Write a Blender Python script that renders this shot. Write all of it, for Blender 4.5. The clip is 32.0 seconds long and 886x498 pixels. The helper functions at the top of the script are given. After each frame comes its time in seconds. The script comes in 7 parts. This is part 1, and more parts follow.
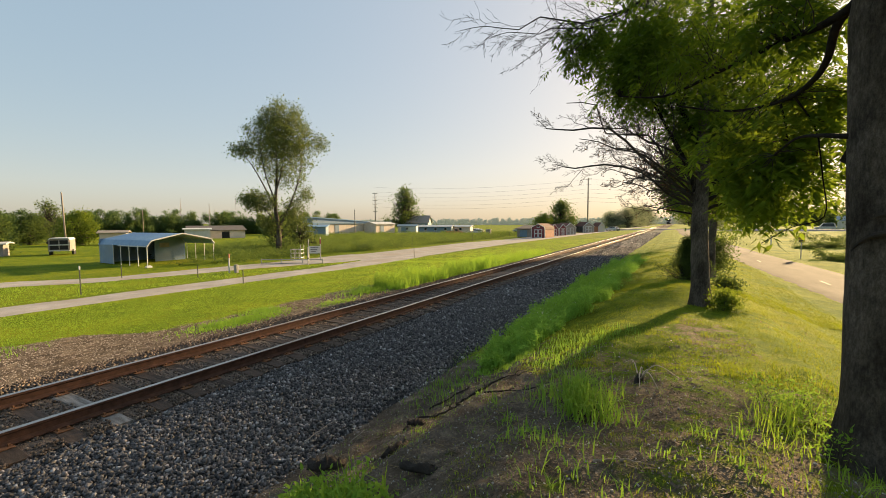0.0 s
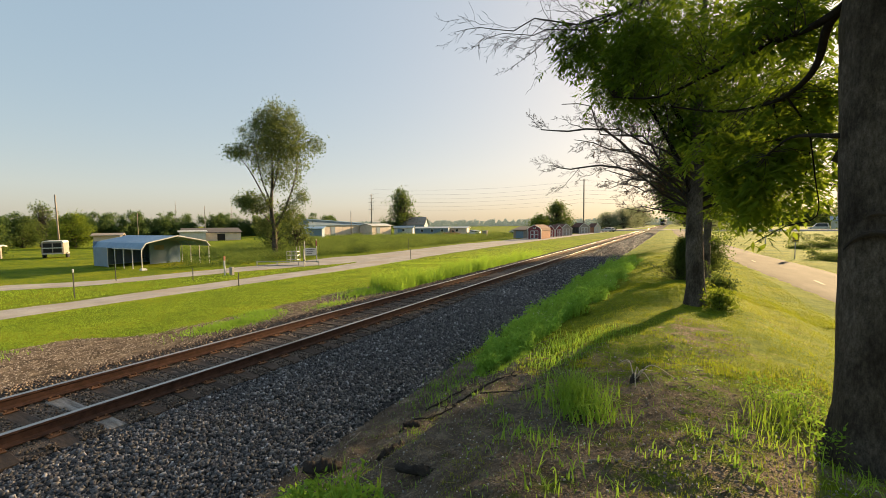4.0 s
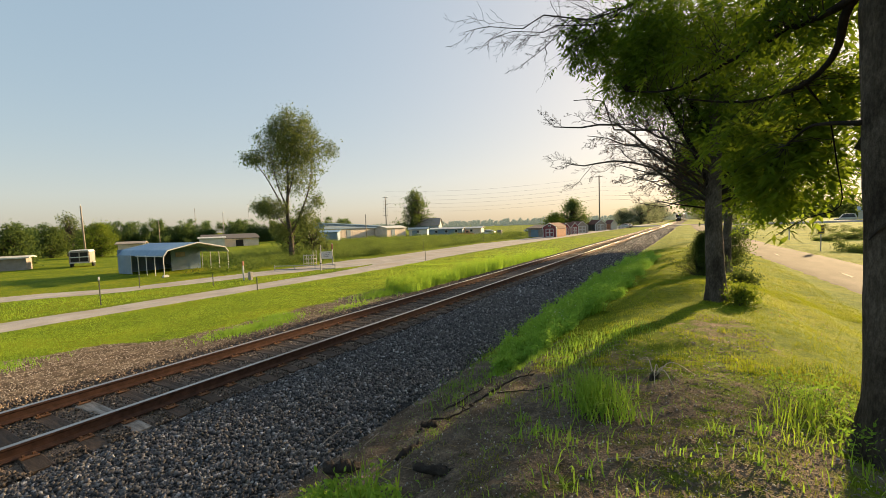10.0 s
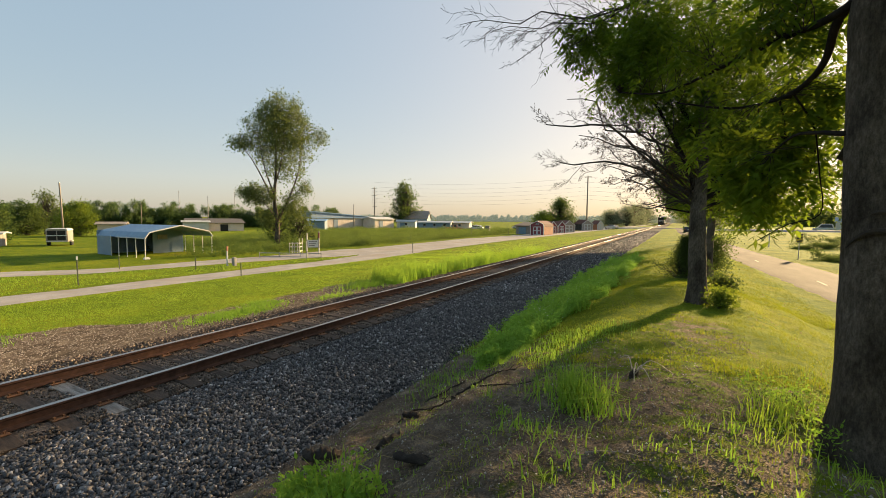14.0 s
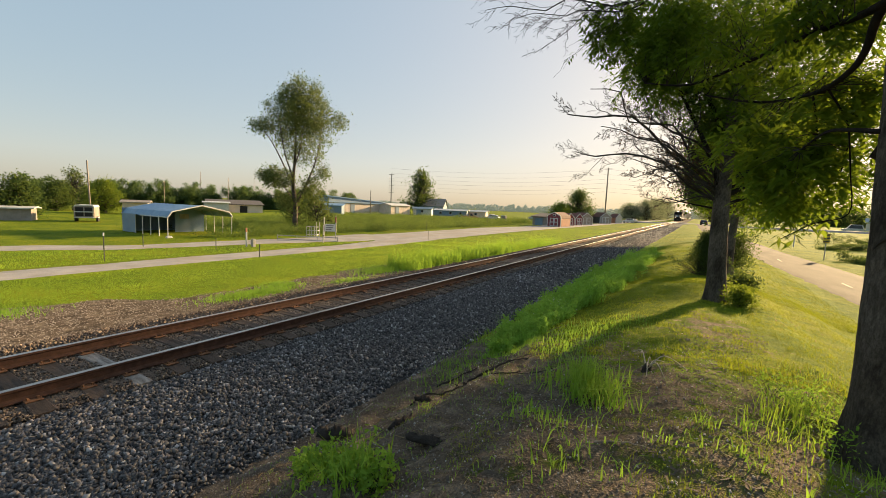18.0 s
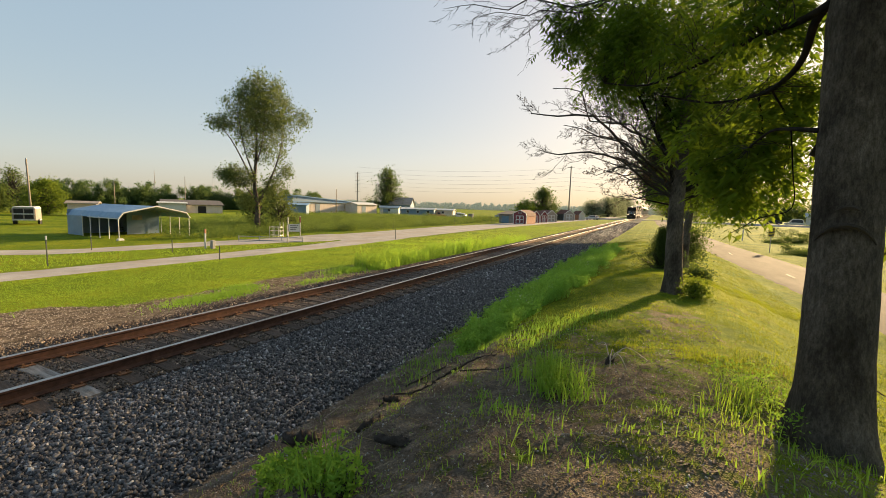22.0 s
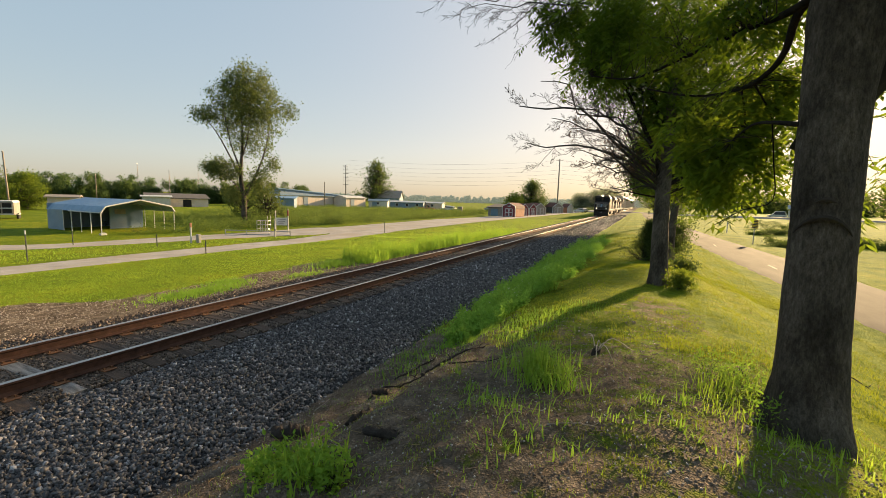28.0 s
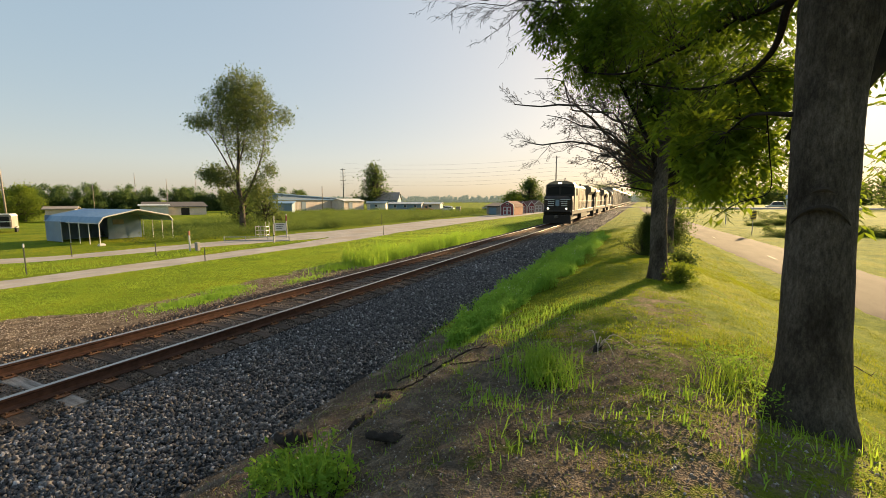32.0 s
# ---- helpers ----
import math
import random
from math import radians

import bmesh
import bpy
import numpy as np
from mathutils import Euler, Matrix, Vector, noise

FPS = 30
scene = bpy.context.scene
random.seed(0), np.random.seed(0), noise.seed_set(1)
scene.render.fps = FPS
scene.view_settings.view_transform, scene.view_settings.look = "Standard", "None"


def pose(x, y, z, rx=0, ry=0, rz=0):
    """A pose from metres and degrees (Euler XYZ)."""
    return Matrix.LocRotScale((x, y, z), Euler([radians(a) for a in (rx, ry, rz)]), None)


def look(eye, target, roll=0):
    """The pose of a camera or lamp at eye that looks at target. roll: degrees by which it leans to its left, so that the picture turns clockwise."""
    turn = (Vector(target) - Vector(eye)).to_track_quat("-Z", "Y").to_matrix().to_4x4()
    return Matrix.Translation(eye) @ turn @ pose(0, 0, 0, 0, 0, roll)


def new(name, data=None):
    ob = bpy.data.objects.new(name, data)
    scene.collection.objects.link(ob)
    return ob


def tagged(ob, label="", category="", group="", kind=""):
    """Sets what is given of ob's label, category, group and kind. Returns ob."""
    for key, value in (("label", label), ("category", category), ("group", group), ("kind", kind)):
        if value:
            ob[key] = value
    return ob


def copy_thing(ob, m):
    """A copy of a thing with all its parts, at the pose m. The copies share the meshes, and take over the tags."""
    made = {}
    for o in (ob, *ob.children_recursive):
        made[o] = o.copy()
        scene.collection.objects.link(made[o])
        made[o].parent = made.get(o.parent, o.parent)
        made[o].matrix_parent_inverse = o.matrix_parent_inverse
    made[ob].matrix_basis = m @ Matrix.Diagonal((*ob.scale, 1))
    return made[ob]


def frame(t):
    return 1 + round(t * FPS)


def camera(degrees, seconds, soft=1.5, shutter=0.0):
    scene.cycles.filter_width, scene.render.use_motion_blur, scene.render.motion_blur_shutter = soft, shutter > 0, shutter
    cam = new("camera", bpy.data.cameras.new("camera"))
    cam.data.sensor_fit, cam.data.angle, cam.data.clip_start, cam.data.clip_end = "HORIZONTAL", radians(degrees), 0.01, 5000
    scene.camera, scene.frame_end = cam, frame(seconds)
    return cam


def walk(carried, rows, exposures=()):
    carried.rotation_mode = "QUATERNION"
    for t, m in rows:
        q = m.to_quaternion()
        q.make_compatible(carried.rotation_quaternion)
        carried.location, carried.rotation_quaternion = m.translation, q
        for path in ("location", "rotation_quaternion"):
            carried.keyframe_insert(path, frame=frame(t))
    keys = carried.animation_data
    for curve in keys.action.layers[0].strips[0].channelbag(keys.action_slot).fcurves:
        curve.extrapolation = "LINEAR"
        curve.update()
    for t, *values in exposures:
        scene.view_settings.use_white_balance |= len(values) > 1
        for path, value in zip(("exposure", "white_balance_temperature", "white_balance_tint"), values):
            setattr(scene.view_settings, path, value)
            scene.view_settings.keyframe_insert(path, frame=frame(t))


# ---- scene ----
cam = camera(92.8, 32.0, 0.75)

# the hand-held path: seconds, place, turn to the left of the track, pitch, lean
PATH = [
    (0.0, 7.931, 0.000, 2.707, 29.11, -3.58, -0.32),
    (0.5, 7.932, 0.000, 2.707, 28.98, -3.40, -0.49),
    (1.0, 7.929, 0.006, 2.708, 28.74, -3.28, -0.61),
    (1.5, 7.939, 0.004, 2.711, 28.53, -3.25, -0.71),
    (2.0, 7.941, 0.006, 2.709, 28.47, -3.33, -0.77),
    (2.5, 7.944, 0.008, 2.713, 28.40, -3.48, -0.76),
    (3.0, 7.940, 0.010, 2.707, 28.30, -3.60, -0.71),
    (3.5, 7.939, 0.013, 2.701, 28.33, -3.51, -0.59),
    (5.5, 7.945, 0.009, 2.701, 30.35, -2.93, -0.93),
    (6.0, 7.943, 0.010, 2.700, 30.65, -3.19, -1.12),
    (6.5, 7.940, 0.005, 2.707, 30.64, -3.46, -1.18),
    (7.0, 7.934, 0.015, 2.706, 30.48, -3.61, -1.13),
    (7.5, 7.934, 0.012, 2.706, 30.49, -3.47, -1.12),
    (8.0, 7.937, 0.014, 2.708, 30.72, -3.22, -1.29),
    (8.5, 7.939, 0.003, 2.707, 31.01, -2.91, -1.57),
    (9.0, 7.941, 0.003, 2.704, 31.07, -2.82, -1.87),
    (9.5, 7.947, 0.012, 2.697, 30.89, -2.95, -1.98),
    (10.0, 7.958, 0.013, 2.696, 30.66, -3.25, -1.96),
    (10.5, 7.957, 0.014, 2.687, 30.47, -3.57, -1.76),
    (11.0, 7.957, 0.013, 2.690, 30.43, -3.85, -1.53),
    (11.5, 7.953, 0.019, 2.688, 30.38, -4.08, -1.18),
    (12.0, 7.950, 0.018, 2.687, 30.17, -4.22, -0.82),
    (12.5, 7.953, 0.008, 2.689, 29.80, -4.27, -0.42),
    (13.0, 7.947, 0.011, 2.680, 29.40, -4.25, -0.03),
    (13.5, 7.951, 0.009, 2.678, 29.12, -4.20, 0.25),
    (14.0, 7.948, 0.005, 2.677, 28.94, -4.12, 0.46),
    (14.5, 7.946, 0.007, 2.676, 28.93, -4.18, 0.54),
    (16.5, 7.954, -0.014, 2.674, 29.58, -4.73, 1.63),
    (17.0, 7.953, -0.017, 2.672, 30.16, -4.86, 2.02),
    (17.5, 7.950, -0.033, 2.671, 30.72, -5.18, 2.21),
    (18.0, 7.948, -0.039, 2.673, 30.94, -5.77, 2.23),
    (18.5, 7.949, -0.039, 2.668, 30.63, -6.21, 2.15),
    (19.0, 7.942, -0.038, 2.673, 29.81, -6.40, 2.15),
    (19.5, 7.940, -0.036, 2.669, 28.87, -6.27, 2.11),
    (20.0, 7.941, -0.032, 2.671, 28.09, -6.06, 1.93),
    (20.5, 7.949, -0.030, 2.674, 27.40, -5.97, 1.75),
    (21.0, 7.947, -0.024, 2.669, 26.86, -5.98, 1.69),
    (21.5, 7.945, -0.020, 2.669, 26.55, -5.96, 1.71),
    (22.0, 7.948, -0.010, 2.667, 26.56, -5.81, 1.77),
    (22.5, 7.952, -0.018, 2.670, 26.96, -5.49, 1.88),
    (23.0, 7.957, -0.026, 2.674, 27.58, -5.21, 1.99),
    (23.5, 7.958, -0.033, 2.675, 28.15, -5.18, 2.03),
    (24.0, 7.954, -0.030, 2.673, 28.36, -5.41, 2.02),
    (24.5, 7.949, -0.025, 2.671, 28.26, -5.81, 1.93),
    (25.0, 7.949, -0.017, 2.667, 27.89, -6.22, 1.82),
    (25.5, 7.954, -0.023, 2.666, 27.30, -6.45, 1.74),
    (27.5, 7.969, -0.007, 2.666, 25.08, -6.54, 1.91),
    (28.0, 7.965, -0.006, 2.668, 25.10, -6.70, 1.66),
    (28.5, 7.957, -0.002, 2.662, 25.31, -6.78, 1.33),
    (29.0, 7.959, -0.005, 2.665, 25.59, -6.63, 0.95),
    (29.5, 7.964, -0.001, 2.665, 25.67, -6.34, 0.64),
    (30.0, 7.971, -0.008, 2.672, 25.49, -6.00, 0.35),
    (30.5, 7.981, -0.004, 2.674, 25.20, -5.79, 0.20),
    (31.0, 7.984, 0.010, 2.672, 24.92, -5.83, 0.10),
    (31.5, 7.976, 0.017, 2.668, 24.85, -6.16, 0.05),
    (32.0, 7.973, 0.012, 2.675, 25.04, -6.66, -0.07),
]


def held(x, y, z, yaw, pitch, roll):
    a, b = radians(yaw), radians(pitch)
    eye = Vector((x, y, z))
    return look(eye, eye + Vector((-math.sin(a) * math.cos(b), math.cos(a) * math.cos(b), math.sin(b))), roll)


walk(cam, [(t, held(*rest)) for t, *rest in PATH], [(0.0, 1.78), (32.0, 1.78)])

# ---- light ----
SUN_AZ, SUN_EL = 17.5, 15.0          # degrees to the east of the track's line, and up
world = bpy.data.worlds.new("world")
scene.world = world
world.use_nodes = True
wn = world.node_tree.nodes
sky = wn.new("ShaderNodeTexSky")
sky.sky_type = "NISHITA"
sky.sun_disc = False
sky.sun_elevation = radians(SUN_EL)
sky.sun_rotation = radians(SUN_AZ)
sky.altitude = 200
sky.air_density = 1.0
sky.dust_density = 3.0
sky.ozone_density = 3.0
wn["Background"].inputs["Strength"].default_value = 0.17
haze = wn.new("ShaderNodeGamma")
haze.inputs["Gamma"].default_value = 0.24
world.node_tree.links.new(sky.outputs["Color"], haze.inputs["Color"])
tint = wn.new("ShaderNodeMix")
tint.data_type, tint.blend_type = "RGBA", "MULTIPLY"
tint.inputs["Factor"].default_value = 1.0
tint.inputs[7].default_value = (1.012, 0.937, 0.856, 1)
deep = wn.new("ShaderNodeHueSaturation")
deep.inputs["Saturation"].default_value = 2.1
world.node_tree.links.new(haze.outputs["Color"], deep.inputs["Color"])
world.node_tree.links.new(deep.outputs["Color"], tint.inputs[6])
world.node_tree.links.new(tint.outputs[2], wn["Background"].inputs["Color"])
sun = new("sun", bpy.data.lights.new("sun", "SUN"))
sun.data.energy, sun.data.angle, sun.data.color = 4.3, radians(2.4), (1.0, 0.70, 0.36)
s_dir = Vector((math.sin(radians(SUN_AZ)) * math.cos(radians(SUN_EL)), math.cos(radians(SUN_AZ)) * math.cos(radians(SUN_EL)), math.sin(radians(SUN_EL))))
sun.matrix_world = look(s_dir * 300, (0, 0, 0))


# ---- materials ----
def nodes_of(name):
    m = bpy.data.materials.new(name)
    m.use_nodes = True
    nt = m.node_tree
    return m, nt, nt.nodes["Principled BSDF"]


def add(nt, kind, **values):
    n = nt.nodes.new(kind)
    for key, value in values.items():
        n.inputs[key].default_value = value
    return n


def ramp(nt, fac, stops):
    n = nt.nodes.new("ShaderNodeValToRGB")
    while len(n.color_ramp.elements) < len(stops):
        n.color_ramp.elements.new(0.5)
    for e, (p, c) in zip(n.color_ramp.elements, stops):
        e.position, e.color = p, (*c, 1)
    nt.links.new(fac, n.inputs["Fac"])
    return n.outputs["Color"]


def mixed(nt, fac, a, b, mode="MIX"):
    n = nt.nodes.new("ShaderNodeMix")
    n.data_type, n.blend_type = "RGBA", mode
    for sock, v in ((n.inputs["Factor"], fac), (n.inputs[6], a), (n.inputs[7], b)):
        if isinstance(v, (int, float)):
            sock.default_value = v
        elif isinstance(v, tuple):
            sock.default_value = (*v, 1)
        else:
            nt.links.new(v, sock)
    return n.outputs[2]


def surface(name, dark, light, scale=6.0, fine=60.0, rough=0.8, bump=0.3, metal=0.0, depth=0.01, vary=0.0, stretch=None, stain=None, island=False, spec=0.5):
    """A worn surface: two scales of noise between two colours, fine relief, optional stains and piece-to-piece variation."""
    m, nt, b = nodes_of(name)
    L = nt.links.new
    co = nt.nodes.new("ShaderNodeTexCoord").outputs["Object"]
    if stretch:
        mp = nt.nodes.new("ShaderNodeMapping")
        mp.inputs["Scale"].default_value = stretch
        L(co, mp.inputs["Vector"])
        co = mp.outputs["Vector"]
    n1 = add(nt, "ShaderNodeTexNoise", Scale=scale, Detail=6.0, Roughness=0.62)
    n2 = add(nt, "ShaderNodeTexNoise", Scale=fine, Detail=4.0, Roughness=0.7)
    L(co, n1.inputs["Vector"]), L(co, n2.inputs["Vector"])
    c1 = ramp(nt, n1.outputs["Fac"], [(0.3, dark), (0.7, light)])
    c2 = ramp(nt, n2.outputs["Fac"], [(0.3, (0.62, 0.62, 0.62)), (0.72, (1.0, 1.0, 1.0))])
    col = mixed(nt, 0.8, c1, c2, "MULTIPLY")
    if stain:
        n3 = add(nt, "ShaderNodeTexNoise", Scale=scale * 0.37, Detail=5.0, Roughness=0.6)
        L(co, n3.inputs["Vector"])
        k = ramp(nt, n3.outputs["Fac"], [(0.5, (0, 0, 0)), (0.68, (1, 1, 1))])
        col = mixed(nt, k, col, stain)
    if vary and island:
        src = nt.nodes.new("ShaderNodeNewGeometry").outputs["Random Per Island"]
        v = ramp(nt, src, [(0.0, (1 - vary, 1 - vary, 1 - vary)), (0.5, (0.4, 0.39, 0.39)), (0.8, (0.7, 0.65, 0.6)), (0.93, (1.1, 1.08, 1.05)), (1.0, (2.0, 2.0, 1.95))])
        col = mixed(nt, 1.0, col, v, "MULTIPLY")
    elif vary:
        src = nt.nodes.new("ShaderNodeObjectInfo").outputs["Random"]
        v = ramp(nt, src, [(0.0, (1 - vary,) * 3), (1.0, (1, 1, 1))])
        col = mixed(nt, 1.0, col, v, "MULTIPLY")
    L(col, b.inputs["Base Color"])
    rr = ramp(nt, n2.outputs["Fac"], [(0.2, (max(rough - 0.12, 0.03),) * 3), (0.8, (min(rough + 0.1, 1),) * 3)])
    L(rr, b.inputs["Roughness"])
    b.inputs["Metallic"].default_value = metal
    b.inputs["Specular IOR Level"].default_value = spec
    if bump:
        bp = add(nt, "ShaderNodeBump", Strength=bump, Distance=depth)
        L(n2.outputs["Fac"], bp.inputs["Height"])
        L(bp.outputs["Normal"], b.inputs["Normal"])
    return m


def leafy(name, dark, light, trans=0.35, tint=(0.35, 0.45, 0.04), rough=0.7):
    """Leaves and blades: colour by piece and by clump, with light through them."""
    m, nt, b = nodes_of(name)
    L = nt.links.new
    geo = nt.nodes.new("ShaderNodeNewGeometry")
    co = nt.nodes.new("ShaderNodeTexCoord").outputs["Object"]
    n1 = add(nt, "ShaderNodeTexNoise", Scale=0.55, Detail=4.0)
    L(co, n1.inputs["Vector"])
    a = ramp(nt, geo.outputs["Random Per Island"], [(0.0, dark), (1.0, light)])
    k = ramp(nt, n1.outputs["Fac"], [(0.34, (0.6, 0.68, 0.62)), (0.66, (1.22, 1.14, 1.0))])
    col = mixed(nt, 1.0, a, k, "MULTIPLY")
    L(col, b.inputs["Base Color"])
    b.inputs["Roughness"].default_value = rough
    b.inputs["Specular IOR Level"].default_value = 0.1
    tr = nt.nodes.new("ShaderNodeBsdfTranslucent")
    L(mixed(nt, 0.6, col, tint), tr.inputs["Color"])
    mx = nt.nodes.new("ShaderNodeMixShader")
    mx.inputs["Fac"].default_value = trans
    out = nt.nodes["Material Output"]
    L(b.outputs[0], mx.inputs[1]), L(tr.outputs[0], mx.inputs[2]), L(mx.outputs[0], out.inputs["Surface"])
    return m


def plain(name, col, rough=0.5, metal=0.0, glow=0.0):
    m, nt, b = nodes_of(name)
    b.inputs["Base Color"].default_value = (*col, 1)
    b.inputs["Roughness"].default_value = rough
    b.inputs["Metallic"].default_value = metal
    if glow:
        b.inputs["Emission Color"].default_value = (*col, 1)
        b.inputs["Emission Strength"].default_value = glow
    return m


def ground_material():
    """Mown grass, with bare gritty earth where the sheet is worn."""
    m, nt, b = nodes_of("grass_and_earth")
    L = nt.links.new
    co = nt.nodes.new("ShaderNodeTexCoord").outputs["Object"]
    big = add(nt, "ShaderNodeTexNoise", Scale=0.35, Detail=5.0, Roughness=0.6)
    mid = add(nt, "ShaderNodeTexNoise", Scale=3.5, Detail=6.0, Roughness=0.65)
    fine = add(nt, "ShaderNodeTexNoise", Scale=38.0, Detail=4.0, Roughness=0.7)
    grit = add(nt, "ShaderNodeTexVoronoi", Scale=80.0)
    for n in (big, mid, fine, grit):
        L(co, n.inputs["Vector"])
    g1 = ramp(nt, big.outputs["Fac"], [(0.32, (0.105, 0.165, 0.014)), (0.5, (0.17, 0.225, 0.018)), (0.66, (0.235, 0.265, 0.022)), (0.78, (0.275, 0.24, 0.05))])
    g2 = ramp(nt, mid.outputs["Fac"], [(0.3, (0.62, 0.72, 0.62)), (0.68, (1.22, 1.14, 1.0))])
    g3 = ramp(nt, fine.outputs["Fac"], [(0.3, (0.42, 0.48, 0.4)), (0.7, (1.3, 1.22, 1.05))])
    grass = mixed(nt, 1.0, mixed(nt, 1.0, g1, g2, "MULTIPLY"), g3, "MULTIPLY")
    e1 = ramp(nt, mid.outputs["Fac"], [(0.3, (0.06, 0.047, 0.035)), (0.5, (0.13, 0.103, 0.077)), (0.7, (0.27, 0.215, 0.16))])
    e2 = ramp(nt, grit.outputs["Color"], [(0.0, (0.55, 0.55, 0.55)), (0.55, (0.88, 0.87, 0.86)), (0.85, (1.15, 1.13, 1.1)), (1.0, (2.0, 1.96, 1.9))])
    earth = mixed(nt, 1.0, e1, e2, "MULTIPLY")
    at = nt.nodes.new("ShaderNodeAttribute")
    at.attribute_name = "bare"
    s = nt.nodes.new("ShaderNodeMath")
    s.operation = "ADD"
    w = nt.nodes.new("ShaderNodeMath")
    w.operation = "MULTIPLY_ADD"
    w.inputs[1].default_value, w.inputs[2].default_value = 1.5, -0.75
    L(mid.outputs["Fac"], w.inputs[0]), L(at.outputs["Fac"], s.inputs[0]), L(w.outputs[0], s.inputs[1])
    k = ramp(nt, s.outputs[0], [(0.36, (0, 0, 0)), (0.62, (1, 1, 1))])
    L(mixed(nt, k, grass, earth), b.inputs["Base Color"])
    b.inputs["Roughness"].default_value = 0.95
    b.inputs["Specular IOR Level"].default_value = 0.05
    bp = add(nt, "ShaderNodeBump", Strength=0.8, Distance=0.02)
    hh = nt.nodes.new("ShaderNodeMath")
    hh.operation = "MULTIPLY_ADD"
    hh.inputs[1].default_value = 0.8
    L(grit.outputs["Distance"], hh.inputs[0]), L(fine.outputs["Fac"], hh.inputs[2])
    L(hh.outputs[0], bp.inputs["Height"])
    L(bp.outputs["Normal"], b.inputs["Normal"])
    return m


def bark_material():
    """Grey-brown bark: fine upright furrows, pale plates between them and dark weeping stains."""
    m, nt, b = nodes_of("bark")
    L = nt.links.new
    co = nt.nodes.new("ShaderNodeTexCoord").outputs["Object"]

    def noise_at(stretch, scale, detail, rough):
        mp = nt.nodes.new("ShaderNodeMapping")
        mp.inputs["Scale"].default_value = stretch
        L(co, mp.inputs["Vector"])
        n = add(nt, "ShaderNodeTexNoise", Scale=scale, Detail=detail, Roughness=rough)
        L(mp.outputs["Vector"], n.inputs["Vector"])
        return n.outputs["Fac"]
    furrow = noise_at((1, 1, 0.34), 46.0, 6.0, 0.7)
    fleck = noise_at((1, 1, 0.8), 110.0, 4.0, 0.75)
    blotch = noise_at((1, 1, 0.5), 3.2, 5.0, 0.65)
    c1 = ramp(nt, furrow, [(0.32, (0.05, 0.042, 0.034)), (0.5, (0.098, 0.084, 0.07)), (0.7, (0.165, 0.143, 0.12))])
    c2 = ramp(nt, fleck, [(0.3, (0.62, 0.61, 0.6)), (0.5, (0.97, 0.97, 0.97)), (0.75, (1.25, 1.24, 1.2))])
    c3 = ramp(nt, blotch, [(0.34, (0.34, 0.32, 0.3)), (0.5, (0.85, 0.83, 0.8)), (0.64, (1.35, 1.32, 1.28)), (0.78, (1.75, 1.72, 1.66))])
    col = mixed(nt, 1.0, mixed(nt, 1.0, c1, c2, "MULTIPLY"), c3, "MULTIPLY")
    L(col, b.inputs["Base Color"])
    b.inputs["Roughness"].default_value = 0.92
    b.inputs["Specular IOR Level"].default_value = 0.2
    h = nt.nodes.new("ShaderNodeMath")
    h.operation = "MULTIPLY_ADD"
    h.inputs[1].default_value = 0.45
    L(fleck, h.inputs[0]), L(furrow, h.inputs[2])
    bp = add(nt, "ShaderNodeBump", Strength=1.0, Distance=0.03)
    L(h.outputs[0], bp.inputs["Height"])
    L(bp.outputs["Normal"], b.inputs["Normal"])
    return m


M_GROUND = ground_material()
M_STONE = surface("ballast_stone", (0.118, 0.112, 0.118), (0.395, 0.373, 0.37), 9, 90, 0.6, 0.4, vary=0.86, island=True, spec=0.5)
# near-black sheet under the loose stones: crevice shade put into its colour
M_SHADED_BED = surface("ballast_bed", (0.016, 0.016, 0.017), (0.075, 0.073, 0.074), 24, 14, 0.95, 1.0, depth=0.05, spec=0.05)
M_BALLAST_IN = surface("fouled_ballast", (0.10, 0.072, 0.052), (0.25, 0.185, 0.14), 14, 45, 0.95, 1.0, depth=0.03)
M_RAIL = surface("rusty_rail", (0.06, 0.034, 0.024), (0.12, 0.062, 0.042), 8, 120, 0.85, 0.25, depth=0.003, spec=0.1)
M_HEAD = surface("polished_rail_head", (0.38, 0.34, 0.31), (0.56, 0.52, 0.48), 3, 80, 0.34, 0.04, metal=1.0, stretch=(8, 0.4, 8))
M_TIE = surface("weathered_tie", (0.045, 0.029, 0.02), (0.14, 0.092, 0.062), 5, 40, 0.9, 0.6, vary=0.45, stretch=(0.6, 6, 6))
M_PALETIE = surface("bleached_tie", (0.1, 0.085, 0.07), (0.42, 0.39, 0.36), 3.2, 40, 0.9, 0.6, stretch=(0.6, 6, 6))
M_PLATE = surface("rusty_plate", (0.12, 0.05, 0.022), (0.28, 0.125, 0.05), 12, 90, 0.8, 0.3)
M_GRAVEL = surface("gravel_road", (0.3, 0.282, 0.265), (0.46, 0.435, 0.41), 0.8, 30, 0.95, 0.5, depth=0.02, stain=(0.3, 0.26, 0.22), spec=0.1)
M_ASPHALT = surface("old_asphalt", (0.045, 0.04, 0.037), (0.08, 0.07, 0.063), 0.5, 45, 0.95, 0.4, depth=0.01, stain=(0.1, 0.088, 0.076), stretch=(2.2, 0.5, 1), spec=0.1)
M_BARK = bark_material()
M_TWIG = surface("twig_bark", (0.018, 0.014, 0.012), (0.05, 0.039, 0.03), 9, 60, 0.9, 0.4)
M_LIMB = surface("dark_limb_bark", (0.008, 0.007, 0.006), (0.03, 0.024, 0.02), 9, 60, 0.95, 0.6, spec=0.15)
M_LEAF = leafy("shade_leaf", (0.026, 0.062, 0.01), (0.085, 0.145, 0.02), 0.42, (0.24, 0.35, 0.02))
